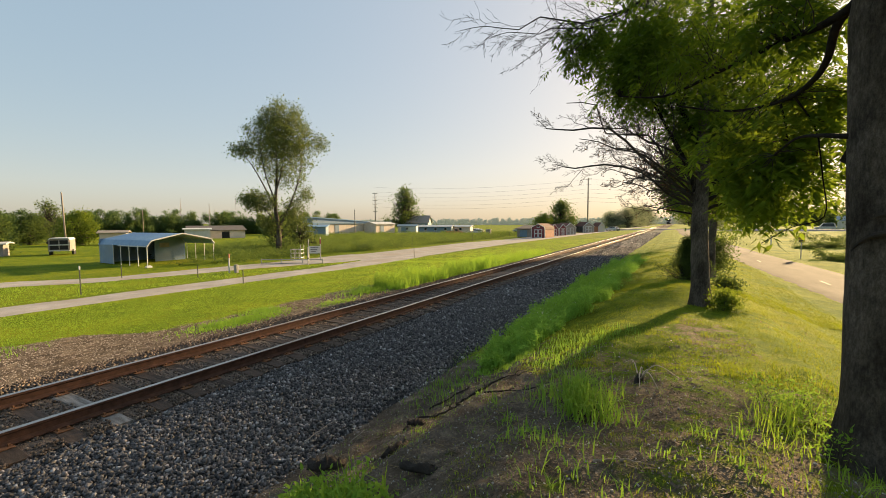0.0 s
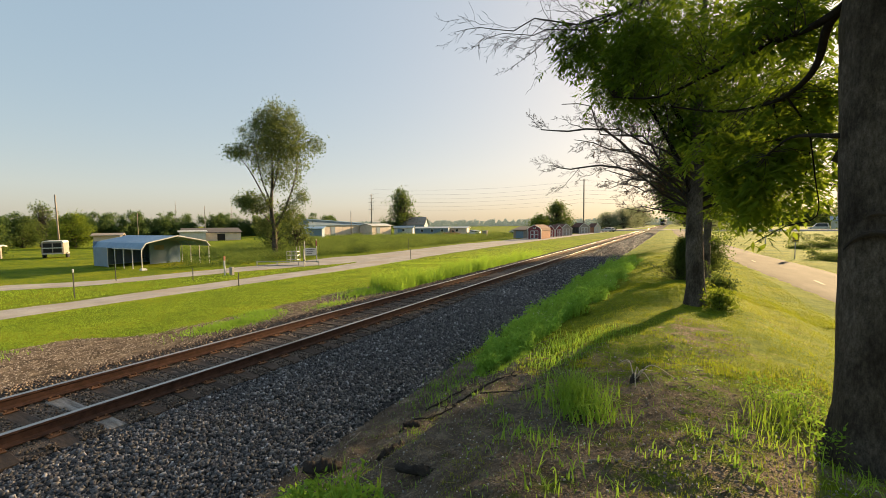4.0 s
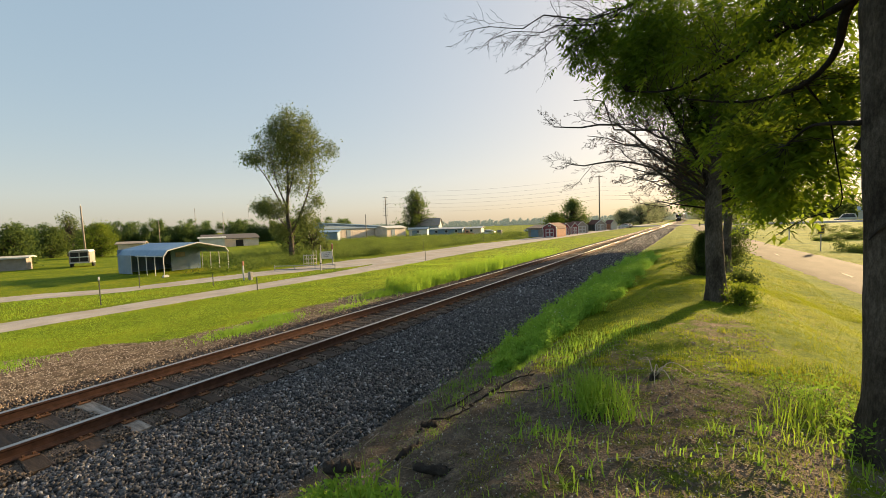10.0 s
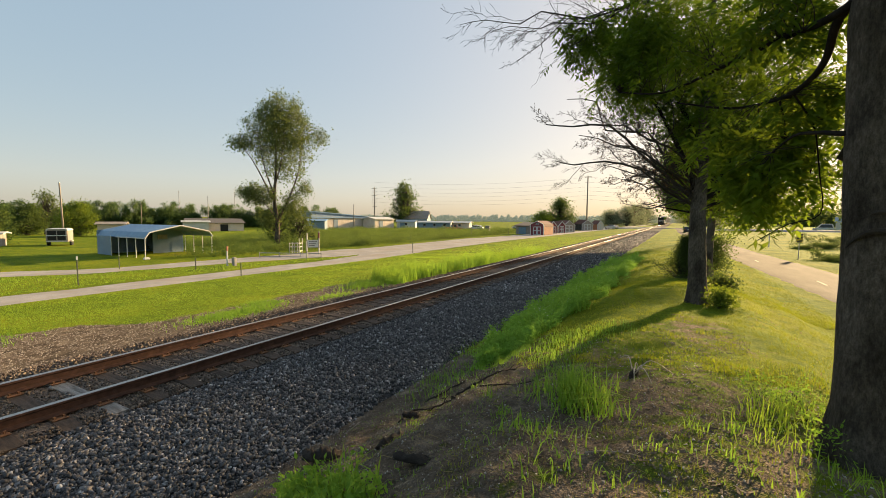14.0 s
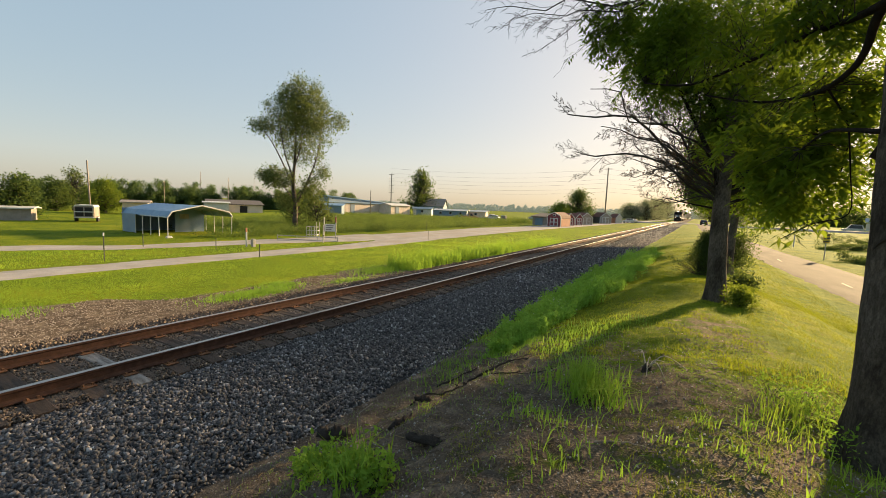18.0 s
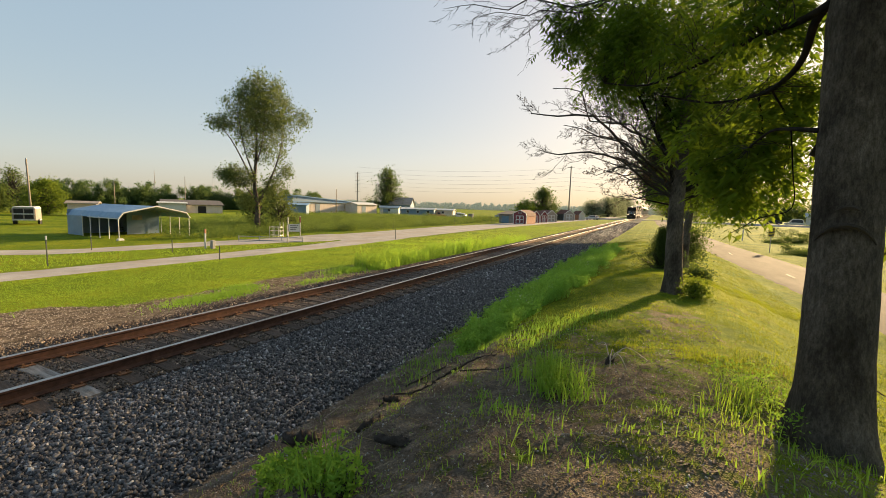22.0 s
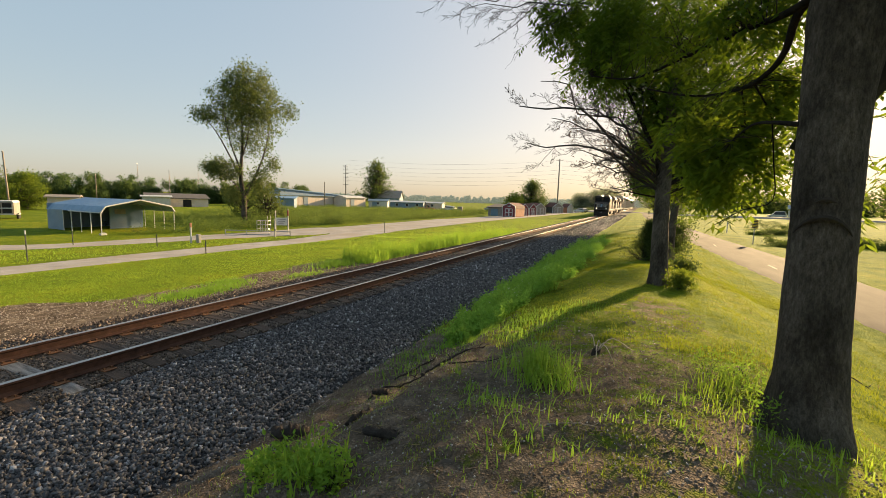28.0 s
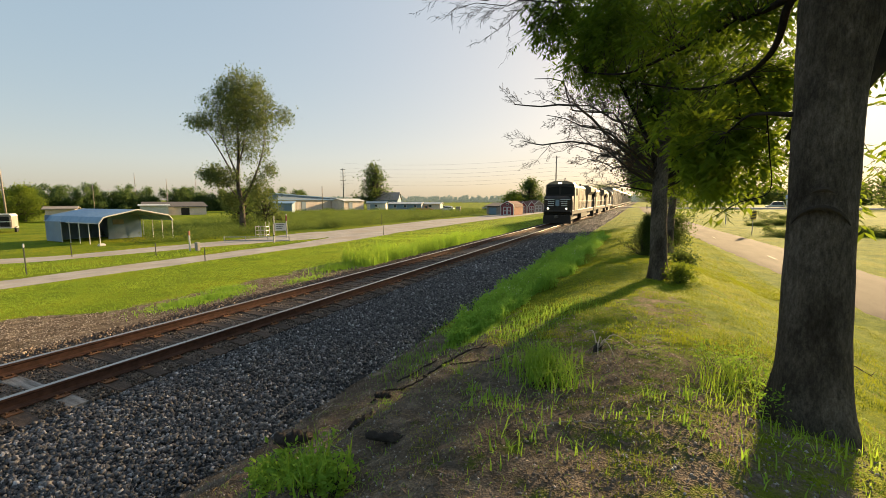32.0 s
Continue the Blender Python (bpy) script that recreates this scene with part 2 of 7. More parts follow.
# brighter, yellower copy of M_LEAF: sunlight painted into the low boughs
M_LEAF_LIT = leafy("painted_sunlit_leaf", (0.05, 0.10, 0.012), (0.11, 0.18, 0.022), 0.5, (0.36, 0.48, 0.035))
M_LEAF_FAR = leafy("willow_leaf", (0.05, 0.08, 0.026), (0.11, 0.145, 0.05), 0.35, (0.25, 0.3, 0.07))
M_HEDGE = leafy("wood_leaf", (0.03, 0.058, 0.018), (0.07, 0.105, 0.032), 0.4, (0.2, 0.27, 0.05))
M_TREELINE = leafy("tree_line_leaf", (0.04, 0.075, 0.03), (0.085, 0.13, 0.05), 0.45, (0.2, 0.29, 0.08))
M_FIELD = leafy("field_weed_leaf", (0.075, 0.13, 0.03), (0.16, 0.22, 0.055), 0.3, (0.28, 0.36, 0.06))
# paler than the other leaves: distance haze is put into the colour
M_HAZY = leafy("haze_paled_leaf", (0.11, 0.14, 0.09), (0.15, 0.18, 0.12), 0.5, (0.3, 0.34, 0.2))
M_BRIGHT = leafy("bright_shrub_leaf", (0.07, 0.11, 0.015), (0.15, 0.2, 0.03), 0.35)
M_BLADE = leafy("grass_blade", (0.12, 0.25, 0.035), (0.25, 0.41, 0.07), 0.48, (0.4, 0.6, 0.06))
M_WEED = leafy("weed_leaf", (0.14, 0.3, 0.045), (0.3, 0.5, 0.085), 0.5, (0.4, 0.62, 0.09))
M_VERGE = leafy("verge_blade", (0.19, 0.33, 0.035), (0.31, 0.46, 0.055), 0.45, (0.46, 0.6, 0.06))
M_LAWN = leafy("lawn_blade", (0.11, 0.165, 0.018), (0.25, 0.295, 0.032), 0.42, (0.42, 0.47, 0.03))
M_WITHER = leafy("withered_leaf", (0.05, 0.032, 0.022), (0.1, 0.068, 0.045), 0.4, (0.25, 0.14, 0.08))
M_STRAW = leafy("dry_stalk", (0.2, 0.15, 0.07), (0.36, 0.29, 0.15), 0.3, (0.4, 0.3, 0.12))


# ---- mesh building ----
class Shape:
    """Collects faces of one mesh."""

    def __init__(self):
        self.v, self.f, self.s = [], [], []

    def poly(self, pts, slot=0):
        n = len(self.v)
        self.v += [tuple(p) for p in pts]
        self.f.append(tuple(range(n, n + len(pts))))
        self.s.append(slot)

    def grid(self, rows, slot=0, closed=False):
        n, w = len(self.v), len(rows[0])
        for r in rows:
            self.v += [tuple(p) for p in r]
        for i in range(len(rows) - 1):
            for j in range(w if closed else w - 1):
                k = (j + 1) % w
                self.f.append((n + i * w + j, n + i * w + k, n + (i + 1) * w + k, n + (i + 1) * w + j))
                self.s.append(slot)

    def box(self, x0, x1, y0, y1, z0, z1, slot=0, bevel=0.0, m=None):
        if bevel <= 0:
            p = [(x, y, z) for z in (z0, z1) for x, y in ((x0, y0), (x1, y0), (x1, y1), (x0, y1))]
            q = [(0, 3, 2, 1), (4, 5, 6, 7), (0, 1, 5, 4), (1, 2, 6, 5), (2, 3, 7, 6), (3, 0, 4, 7)]
        else:
            b = min(bevel, (x1 - x0) * 0.45, (y1 - y0) * 0.45, (z1 - z0) * 0.45)

            def ring(i, z):
                return [(x0 + i, y0 + b, z), (x0 + b, y0 + i, z), (x1 - b, y0 + i, z), (x1 - i, y0 + b, z), (x1 - i, y1 - b, z), (x1 - b, y1 - i, z), (x0 + b, y1 - i, z), (x0 + i, y1 - b, z)]
            c = b * 0.999
            p = ring(c, z0) + ring(0, z0 + b) + ring(0, z1 - b) + ring(c, z1)
            q = [tuple(range(7, -1, -1)), tuple(range(24, 32))]
            q += [(k * 8 + j, k * 8 + (j + 1) % 8, k * 8 + 8 + (j + 1) % 8, k * 8 + 8 + j) for k in range(3) for j in range(8)]
        n = len(self.v)
        self.v += [tuple(m @ Vector(a)) for a in p] if m else p
        self.f += [tuple(n + i for i in a) for a in q]
        self.s += [slot] * len(q)

    def tube(self, pts, radii, sides=6, slot=0, cap=True):
        pts = [Vector(p) for p in pts]
        rings = []
        side = None
        for i, p in enumerate(pts):
            d = (pts[min(i + 1, len(pts) - 1)] - pts[max(i - 1, 0)])
            if d.length < 1e-9:
                d = Vector((0, 0, 1))
            d.normalize()
            if side is None:
                side = d.orthogonal().normalized()
            side = side - d * side.dot(d)
            side = side.normalized() if side.length > 1e-6 else d.orthogonal().normalized()
            up = d.cross(side)
            r = radii[i] if isinstance(radii, (list, tuple)) else radii
            rings.append([p + (side * math.cos(a) + up * math.sin(a)) * r for a in (2 * math.pi * j / sides for j in range(sides))])
        n = len(self.v)
        self.grid(rings, slot, True)
        if cap:
            self.f.append(tuple(range(n + sides - 1, n - 1, -1)))
            self.f.append(tuple(range(len(self.v) - sides, len(self.v))))
            self.s += [slot, slot]

    def profile(self, outline, m, length, slot=0):
        """An outline in the plane of x and z, drawn along y by length."""
        a = [m @ Vector((x, 0, z)) for x, z in outline]
        b = [m @ Vector((x, length, z)) for x, z in outline]
        self.grid([a, b], slot, True)
        self.poly(list(a), slot)
        self.poly(list(reversed(b)), slot)

    def object(self, name, mats, parent=None, smooth=False, label="", at=None):
        me = bpy.data.meshes.new(name)
        me.from_pydata(self.v, [], self.f)
        for m in mats if isinstance(mats, (list, tuple)) else [mats]:
            me.materials.append(m)
        if any(self.s):
            me.polygons.foreach_set("material_index", self.s)
        if smooth:
            me.polygons.foreach_set("use_smooth", [True] * len(me.polygons))
        me.update()
        ob = new(name, me)
        if parent is not None:
            ob.parent = parent
        if at is not None:
            ob.matrix_basis = at
        if label:
            ob["label"] = label
        return ob


def part(name, shape, mat, parent, label="", smooth=False, at=None):
    return shape.object(name, mat, parent, smooth, label, at)


def thing(name, m, label, category, group="", kind=""):
    """An empty at a thing's base that carries its parts."""
    ob = new(name)
    ob.matrix_basis = m
    return tagged(ob, label, category, group, kind)


def interp(v, table):
    if v <= table[0][0]:
        return table[0][1]
    for (a, p), (b, q) in zip(table, table[1:]):
        if v <= b:
            t = (v - a) / (b - a)
            return p + (q - p) * t * t * (3 - 2 * t)
    return table[-1][1]


def bumpy(x, y, s, seed=0.0):
    return noise.noise(Vector((x * s, y * s, seed)))


# ---- the lie of the land ----
BASE = [(-400, -1.2), (-60, -1.0), (-27, -0.8), (-18, -0.6), (-12, -0.45), (-3.4, -0.22), (-2.2, -0.2), (4.2, -0.2), (13, -0.36), (17, -0.4), (21, -0.75), (26, -0.6), (60, -0.3), (400, -0.5)]
CREST = [(-6, 1.5), (0, 1.48), (2.6, 1.36), (4.0, 1.2), (5.4, 1.08), (11, 0.95), (20, 0.6), (40, 0.3), (90, 0.1)]
RISE = [(3.95, 0.0), (4.7, 0.13), (5.3, 0.35), (6.0, 0.64), (7.2, 0.93), (8.2, 1.03), (9.2, 1.0), (10.2, 0.72), (11.4, 0.3), (12.6, 0.02), (13.0, 0.0)]


def land(x, y):
    z = interp(x, BASE)
    if 3.6 < x < 13.1:
        c = interp(y, CREST) + 0.15
        z += c * interp(x, RISE)
        k = min(1, max(0, (x - 4.0) / 0.8), max(0, (12.9 - x) / 0.8))
        z += k * (0.05 * bumpy(x, y, 0.9, 3) + (0.045 * bumpy(x, y, 2.6, 5) + 0.03 * bumpy(x, y, 6.5, 7)) * (1 if y < 9 and x < 8 else 0.35))
    if x < -16.5 or x > 18.5:
        far = min(1, (abs(x) - 16.5) / 10)
        z += far * 0.12 * bumpy(x, y, 0.11, 9)
    return z


def steps(fine):
    """Rising coordinates: fine stretches (from, to, step) joined by widening steps out to the horizon."""
    out = []
    for a, b, s in fine:
        v = a
        while v < b - 1e-6:
            out.append(v)
            v += s
    v, s = fine[-1][1], fine[-1][2]
    while v < 4200:
        out.append(v)
        s *= 1.25
        v += s
    v, s = fine[0][0], fine[0][2]
    low = []
    while v > -4200:
        s *= 1.25
        v -= s
        low.append(v)
    return low[::-1] + out


def worn(x, y):
    """How bare the earth is."""
    w = 0.0
    if 3.6 < x < 10.5:
        near = max(0.0, 1 - max(0, y - interp(x, [(5.2, 6.2), (7.0, 4.2)])) / 4.0)
        across = interp(x, [(3.6, 1), (6.5, 0.85), (8.6, 0.6), (9.6, 0.3), (10.6, 0)])
        w = max(w, near * across * 0.9)
        w = max(w, 0.5 * math.exp(-((x - 8.3) / 0.9) ** 2 - ((y - 7.6) / 2.2) ** 2))
        w = max(w, 0.75 * max(0, 1 - abs(x - 3.95) / 0.5) * max(0, 1 - y / 30))
    if -8.5 < x < -1.5:
        edge = interp(y, [(2, -7.4), (4.5, -6.6), (6.3, -5.1), (7.5, -4.7), (9.6, -4.9), (13.9, -5.2), (17.5, -4.9), (22, -4.2)]) + 0.5 * bumpy(x, y, 0.7, 31)
        band = min(1, max(0, (x - edge) / 0.7))
        w = max(w, 0.98 * band * interp(y, [(0, 1), (9, 1), (15, 0.85), (19, 0.5), (24, 0)]))
    return w


def build_ground():
    xs = steps([(-16, 3.4, 0.6), (3.4, 9, 0.09), (9, 11.5, 0.2), (11.5, 22, 0.6)])
    ys = steps([(-1.5, 8, 0.09), (8, 14, 0.22), (14, 45, 0.7)])
    sh = Shape()
    sh.grid([[(x, y, land(x, y)) for y in ys] for x in xs])
    sh.f = [q[::-1] for q in sh.f]
    ob = sh.object("ground", M_GROUND, smooth=True)
    at = ob.data.attributes.new("bare", "FLOAT", "POINT")
    at.data.foreach_set("value", [worn(v[0], v[1]) for v in sh.v])
    return tagged(ob, "mown green grass with bare gritty earth", "ground", kind="structure")


ground = build_ground()


def strip(name, left, right, ys, mat, lift, label, cat, across=6):
    """A road that lies a little above the ground."""
    sh = Shape()
    rows = []
    for y in ys:
        a, b = left(y), right(y)
        rows.append([(a + (b - a) * k / across, y, land(a + (b - a) * k / across, y) + lift * min(1, 3 * k, 3 * (across - k)) - (0.03 if k in (0, across) else 0)) for k in range(across + 1)])
    sh.grid(rows)
    return tagged(sh.object(name, mat, smooth=True), label, cat, kind="structure")


def wob(y, a=0.25, s=0.3, seed=0):
    return a * bumpy(0, y, s, seed) + a * 0.5 * bumpy(0, y, s * 4, seed + 5)


YS = [-30 + i * 1.0 for i in range(90)] + [60 + i * 5 for i in range(60)]



def mesh_np(name, verts, faces, mats, parent=None, smooth=False):
    """A mesh from arrays; all its faces have equally many corners."""
    verts, faces = np.asarray(verts, np.float32), np.asarray(faces, np.int32)
    me = bpy.data.meshes.new(name)
    me.vertices.add(len(verts))
    me.vertices.foreach_set("co", verts.ravel())
    k = faces.shape[1]
    me.loops.add(faces.size)
    me.loops.foreach_set("vertex_index", faces.ravel())
    me.polygons.add(len(faces))
    me.polygons.foreach_set("loop_start", np.arange(0, faces.size, k, dtype=np.int32))
    me.polygons.foreach_set("loop_total", np.full(len(faces), k, np.int32))
    if smooth:
        me.polygons.foreach_set("use_smooth", np.ones(len(faces), bool))
    for m in mats if isinstance(mats, (list, tuple)) else [mats]:
        me.materials.append(m)
    me.update(calc_edges=True)
    ob = new(name, me)
    if parent is not None:
        ob.parent = parent
    return ob


def scattered(template, faces, places, turns, sizes):
    """Copies of a small template: turns are n x 3 x 3, sizes n x 3."""
    t = np.asarray(template, float)
    v = np.einsum("nij,nkj->nki", turns, t[None] * sizes[:, None, :]) + places[:, None, :]
    n, k = len(places), len(t)
    f = (np.asarray(faces)[None] + (np.arange(n) * k)[:, None, None]).reshape(-1, np.asarray(faces).shape[1])
    return v.reshape(-1, 3), f


rng = np.random.default_rng(7)


def frames_of(d, spin):
    """Turns whose y axis follows the directions d, spun about them."""
    d = d / np.linalg.norm(d, axis=1, keepdims=True)
    h = np.where(np.abs(d[:, 2:3]) < 0.95, np.array([[0, 0, 1.0]]), np.array([[1.0, 0, 0]]))
    a = np.cross(d, h)
    a /= np.linalg.norm(a, axis=1, keepdims=True)
    b = np.cross(a, d)
    c, s = np.cos(spin)[:, None], np.sin(spin)[:, None]
    return np.stack([a * c + b * s, d, b * c - a * s], 2)


LEAF_V = [(0, 0, 0), (0.21, 0.28, 0.06), (0.18, 0.6, 0.05), (0, 1, -0.06), (-0.18, 0.6, 0.05), (-0.21, 0.28, 0.06)]
LEAF_F = [(0, 1, 2, 3), (0, 3, 4, 5)]
DIAMOND_V = [(0, 0, 0), (0.4, 0.45, 0.08), (0, 1, 0), (-0.4, 0.45, 0.08)]
DIAMOND_F = [(0, 1, 2, 3)]
SLIM_V = [(0, 0, 0), (0.17, 0.42, 0.03), (0, 1, -0.05), (-0.17, 0.42, 0.03)]


def leaves(name, centres, spread, per, size, mat, parent=None, droop=0.5, near=True):
    """Leaf sprays about the centres."""
    c = np.repeat(np.asarray(centres, float), per, 0)
    n = len(c)
    p = c + rng.normal(0, 1, (n, 3)) * np.asarray(spread)
    d = rng.normal(0, 1, (n, 3)) + np.array([0, 0, -droop])
    s = size * rng.uniform(0.6, 1.25, (n, 1)) * np.array([[1.0, 1.0, 1.0]])
    v, f = scattered(LEAF_V if near else DIAMOND_V, LEAF_F if near else DIAMOND_F, p, frames_of(d, rng.uniform(0, 6.28, n)), s)
    return mesh_np(name, v, f, mat, parent)


def pinnate(name, centres, spread, per, length, mat, parent=None, droop=0.9):
    """Compound leaves: slim leaflets in pairs along drooping stalks."""
    c = np.repeat(np.asarray(centres, float), per, 0) + rng.normal(0, 1, (len(centres) * per, 3)) * spread
    n = len(c)
    d = rng.normal(0, 1, (n, 3)) * np.array([1, 1, 0.6]) + np.array([0, 0, -droop])
    d /= np.linalg.norm(d, axis=1, keepdims=True)
    side = np.cross(d, np.array([[0, 0, 1.0]])) + 1e-4
    side /= np.linalg.norm(side, axis=1, keepdims=True)
    ln = length * rng.uniform(0.7, 1.25, (n, 1))
    places, dirs, sizes = [], [], []
    for k in range(4):
        for s in (-1, 1):
            places.append(c + d * ln * (0.2 + 0.23 * k) + np.array([[0, 0, -0.02]]) * k)
            dirs.append(d * 0.55 + side * s + np.array([[0, 0, -0.35]]) + rng.normal(0, 0.16, (n, 3)))
            sizes.append(ln * rng.uniform(0.42, 0.6, (n, 1)))
    places.append(c + d * ln * 0.95), dirs.append(d + rng.normal(0, 0.15, (n, 3))), sizes.append(ln * 0.55)
    p, q, z = np.concatenate(places), np.concatenate(dirs), np.concatenate(sizes)
    v, f = scattered(SLIM_V, DIAMOND_F, p, frames_of(q, rng.uniform(-0.7, 0.7, len(p))), z * np.ones((1, 3)))
    return mesh_np(name, v, f, mat, parent)


def blades(name, roots, height, width, mat, lean=0.45, parent=None):
    """Grass: bent, tapering blades."""
    r = np.asarray(roots, float)
    n = len(r)
    h = height * rng.uniform(0.5, 1.25, (n, 1)) if np.isscalar(height) else np.asarray(height)[:, None] * rng.uniform(0.6, 1.2, (n, 1))
    w = width * rng.uniform(0.6, 1.3, (n, 1))
    a = rng.uniform(0, 6.283, n)
    out = np.stack([np.cos(a), np.sin(a), 0 * a], 1)
    side = np.stack([-np.sin(a), np.cos(a), 0 * a], 1)
    k = rng.uniform(0.1, 1.0, (n, 1)) * lean
    up = np.array([[0, 0, 1.0]])
    mid = r + up * h * 0.55 + out * h * k * 0.35
    tip = r + up * h * (1 - 0.35 * k) + out * h * k
    v = np.stack([r - side * w / 2, r + side * w / 2, mid - side * w * 0.42, mid + side * w * 0.42, tip], 1).reshape(-1, 3)
    f = (np.array([(0, 1, 2), (1, 3, 2), (2, 3, 4)])[None] + (np.arange(n) * 5)[:, None, None]).reshape(-1, 3)
    return mesh_np(name, v, f, mat, parent)


def sown(n, x0, x1, y0, y1, keep=None, near=0.0, lift=0.0):
    """Random places on the land; near > 0 packs them towards low y."""
    u = rng.uniform(0, 1, n) ** (1 + near)
    x, y = rng.uniform(x0, x1, n), y0 + (y1 - y0) * u
    return np.array([(a, b, land(a, b) + lift) for a, b in zip(x, y) if keep is None or keep(a, b)])


# ---- roads ----
strip("gravel_road", lambda y: interp(y, [(24, -15.4), (27, -16.2), (36, -23.4), (60, -24.4), (85, -22.8), (140, -17.5), (360, -9)]) + wob(y, 0.35, 0.3, 1),
      lambda y: interp(y, [(0, -12.2), (26, -11.8), (60, -12.8), (100, -11.8), (360, -6)]) + wob(y, 0.3, 0.3, 2), YS, M_GRAVEL, 0.03, "pale dusty gravel road beside the railway", "road")
strip("side_road", lambda y: interp(y, [(-30, -42), (0, -34), (9, -29), (14, -25.2), (21, -24.6), (32, -24.8), (36, -24.2)]) + wob(y, 0.3, 0.4, 11),
      lambda y: interp(y, [(-30, -36), (0, -29.5), (8, -24.2), (12, -21.2), (18, -19.6), (24, -17.5), (28, -16.0), (36, -16.0)]) + wob(y, 0.3, 0.4, 12), [i * 1.0 for i in range(-30, 36)], M_GRAVEL, 0.02, "pale gravel side road past the carport", "road")
EDGE_E = ((-30, 17.3), (15, 17.1), (25, 16.9), (33, 16.5), (40.5, 15.9), (44.5, 15.5), (48, 15.2), (53, 14.9), (62, 14.6), (75, 13.6), (90, 12.2), (170, 11.0))
EDGE_W = ((-30, 13.4), (15, 13.6), (20.7, 13.1), (24.7, 12.8), (30.5, 12.4), (34, 12.0), (38, 11.6), (44, 11.3), (53, 11.1), (62, 10.9), (75, 9.9), (90, 8.4), (170, 7.2))


def along(y, table):
    """The edge of the highway, which bears west towards the track; rounded off by a short mean."""
    p, q = zip(*table)
    return sum(float(np.interp(y + d, p, q)) for d in (-4, -2, 0, 2, 4)) / 5


YH = [-30 + i * 0.4 for i in range(260)] + [74 + i * 4 for i in range(25)]
strip("highway", lambda y: along(y, EDGE_W) + wob(y, 0.16, 0.9, 3) + 0.06 * bumpy(0, y, 6.0, 33), lambda y: along(y, EDGE_E) + wob(y, 0.14, 0.8, 4), YH, M_ASPHALT, 0.05, "worn two-lane asphalt road lit by low sun", "road", 8)
M_PAINT = surface("worn_road_paint", (0.16, 0.145, 0.12), (0.42, 0.39, 0.32), 14, 60, 0.85, 0.1)
dash = Shape()
dash.box(-0.045, 0.045, 0, 1.6, 0, 0.006)
for y in (13.6, 25.9, 38.1, 50.3, 62.5):
    x = along(y, EDGE_W) + 0.37 * (along(y, EDGE_E) - along(y, EDGE_W))
    ob = dash.object("lane_mark", M_PAINT, at=pose(x, y, land(x, y) + 0.056, 0, 0, 0.6 + 3 * max(0, y - 40) / 25))
    tagged(ob, "worn pale dash painted on the asphalt", "lane mark", "lane marks on the road", kind="structure")

for x0, x1 in ((-12, -0.95), (-0.66, 0.66), (0.95, 170)):
    sh = Shape()
    k = max(2, int((x1 - x0) / 1.5))
    sh.grid([[(x0 + (x1 - x0) * i / k, 165 + v + 0.15 * bumpy(i, v, 0.9, 3), 0.17 - min(0.1, 0.04 * max(0, abs(x0 + (x1 - x0) * i / k) - 2.5)) - (0.5 if abs(v) > 3.2 else 0)) for v in (3.4, 3.1, 0, -3.1, -3.4)] for i in range(k + 1)])
    tagged(sh.object("crossing_road", M_GRAVEL, smooth=True), "pale grey side road that crosses the railway", "road", kind="structure")

# ---- railway ----
bed = Shape()
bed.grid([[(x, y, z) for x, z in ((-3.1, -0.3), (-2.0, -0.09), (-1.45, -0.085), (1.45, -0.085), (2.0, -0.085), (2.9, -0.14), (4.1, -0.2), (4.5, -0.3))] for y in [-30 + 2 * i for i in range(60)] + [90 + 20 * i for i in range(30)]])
tagged(bed.object("ballast_bed", M_SHADED_BED, smooth=True), "crushed stone bed under the track, coloured dark as gap shade", "ballast", kind="structure")

fill = Shape()
fill.grid([[(x, y, -0.036 + 0.016 * bumpy(x, y, 1.5, 3) - (0.04 if abs(x) > 1.1 else 0)) for x in (-1.25, -1.0, -0.5, 0.0, 0.5, 1.0, 1.25)] for y in [-30 + 0.8 * i for i in range(160)]])
tagged(fill.object("track_bed", M_BALLAST_IN, smooth=True), "brown fouled ballast packed between the ties", "ballast", kind="structure")

track = thing("railway_track", pose(0, 0, 0), "single railway track with rusty rails on wooden ties", "railway track", kind="structure")
RAIL = [(-0.07, 0.0), (0.07, 0.0), (0.07, 0.012), (0.02, 0.03), (0.0085, 0.045), (0.0085, 0.125), (0.034, 0.142), (0.036, 0.172), (0.028, 0.18), (-0.028, 0.18), (-0.036, 0.172), (-0.034, 0.142), (-0.0085, 0.125), (-0.0085, 0.045), (-0.02, 0.03), (-0.07, 0.012)]
for x in (-0.7525, 0.7525):
    sh = Shape()
    ys = [-30, 0, 20, 60, 120, 180, 300, 470]
    sh.grid([[(x + a, y, z) for a, z in RAIL] for y in ys], 0, True)
    for i in range(len(sh.f)):
        if i % len(RAIL) in (7, 8, 9):
            sh.s[i] = 1
    sh.f = [q[::-1] for q in sh.f]
    part("rail", sh, [M_RAIL, M_HEAD], track, "rusty steel rail with a polished running surface")


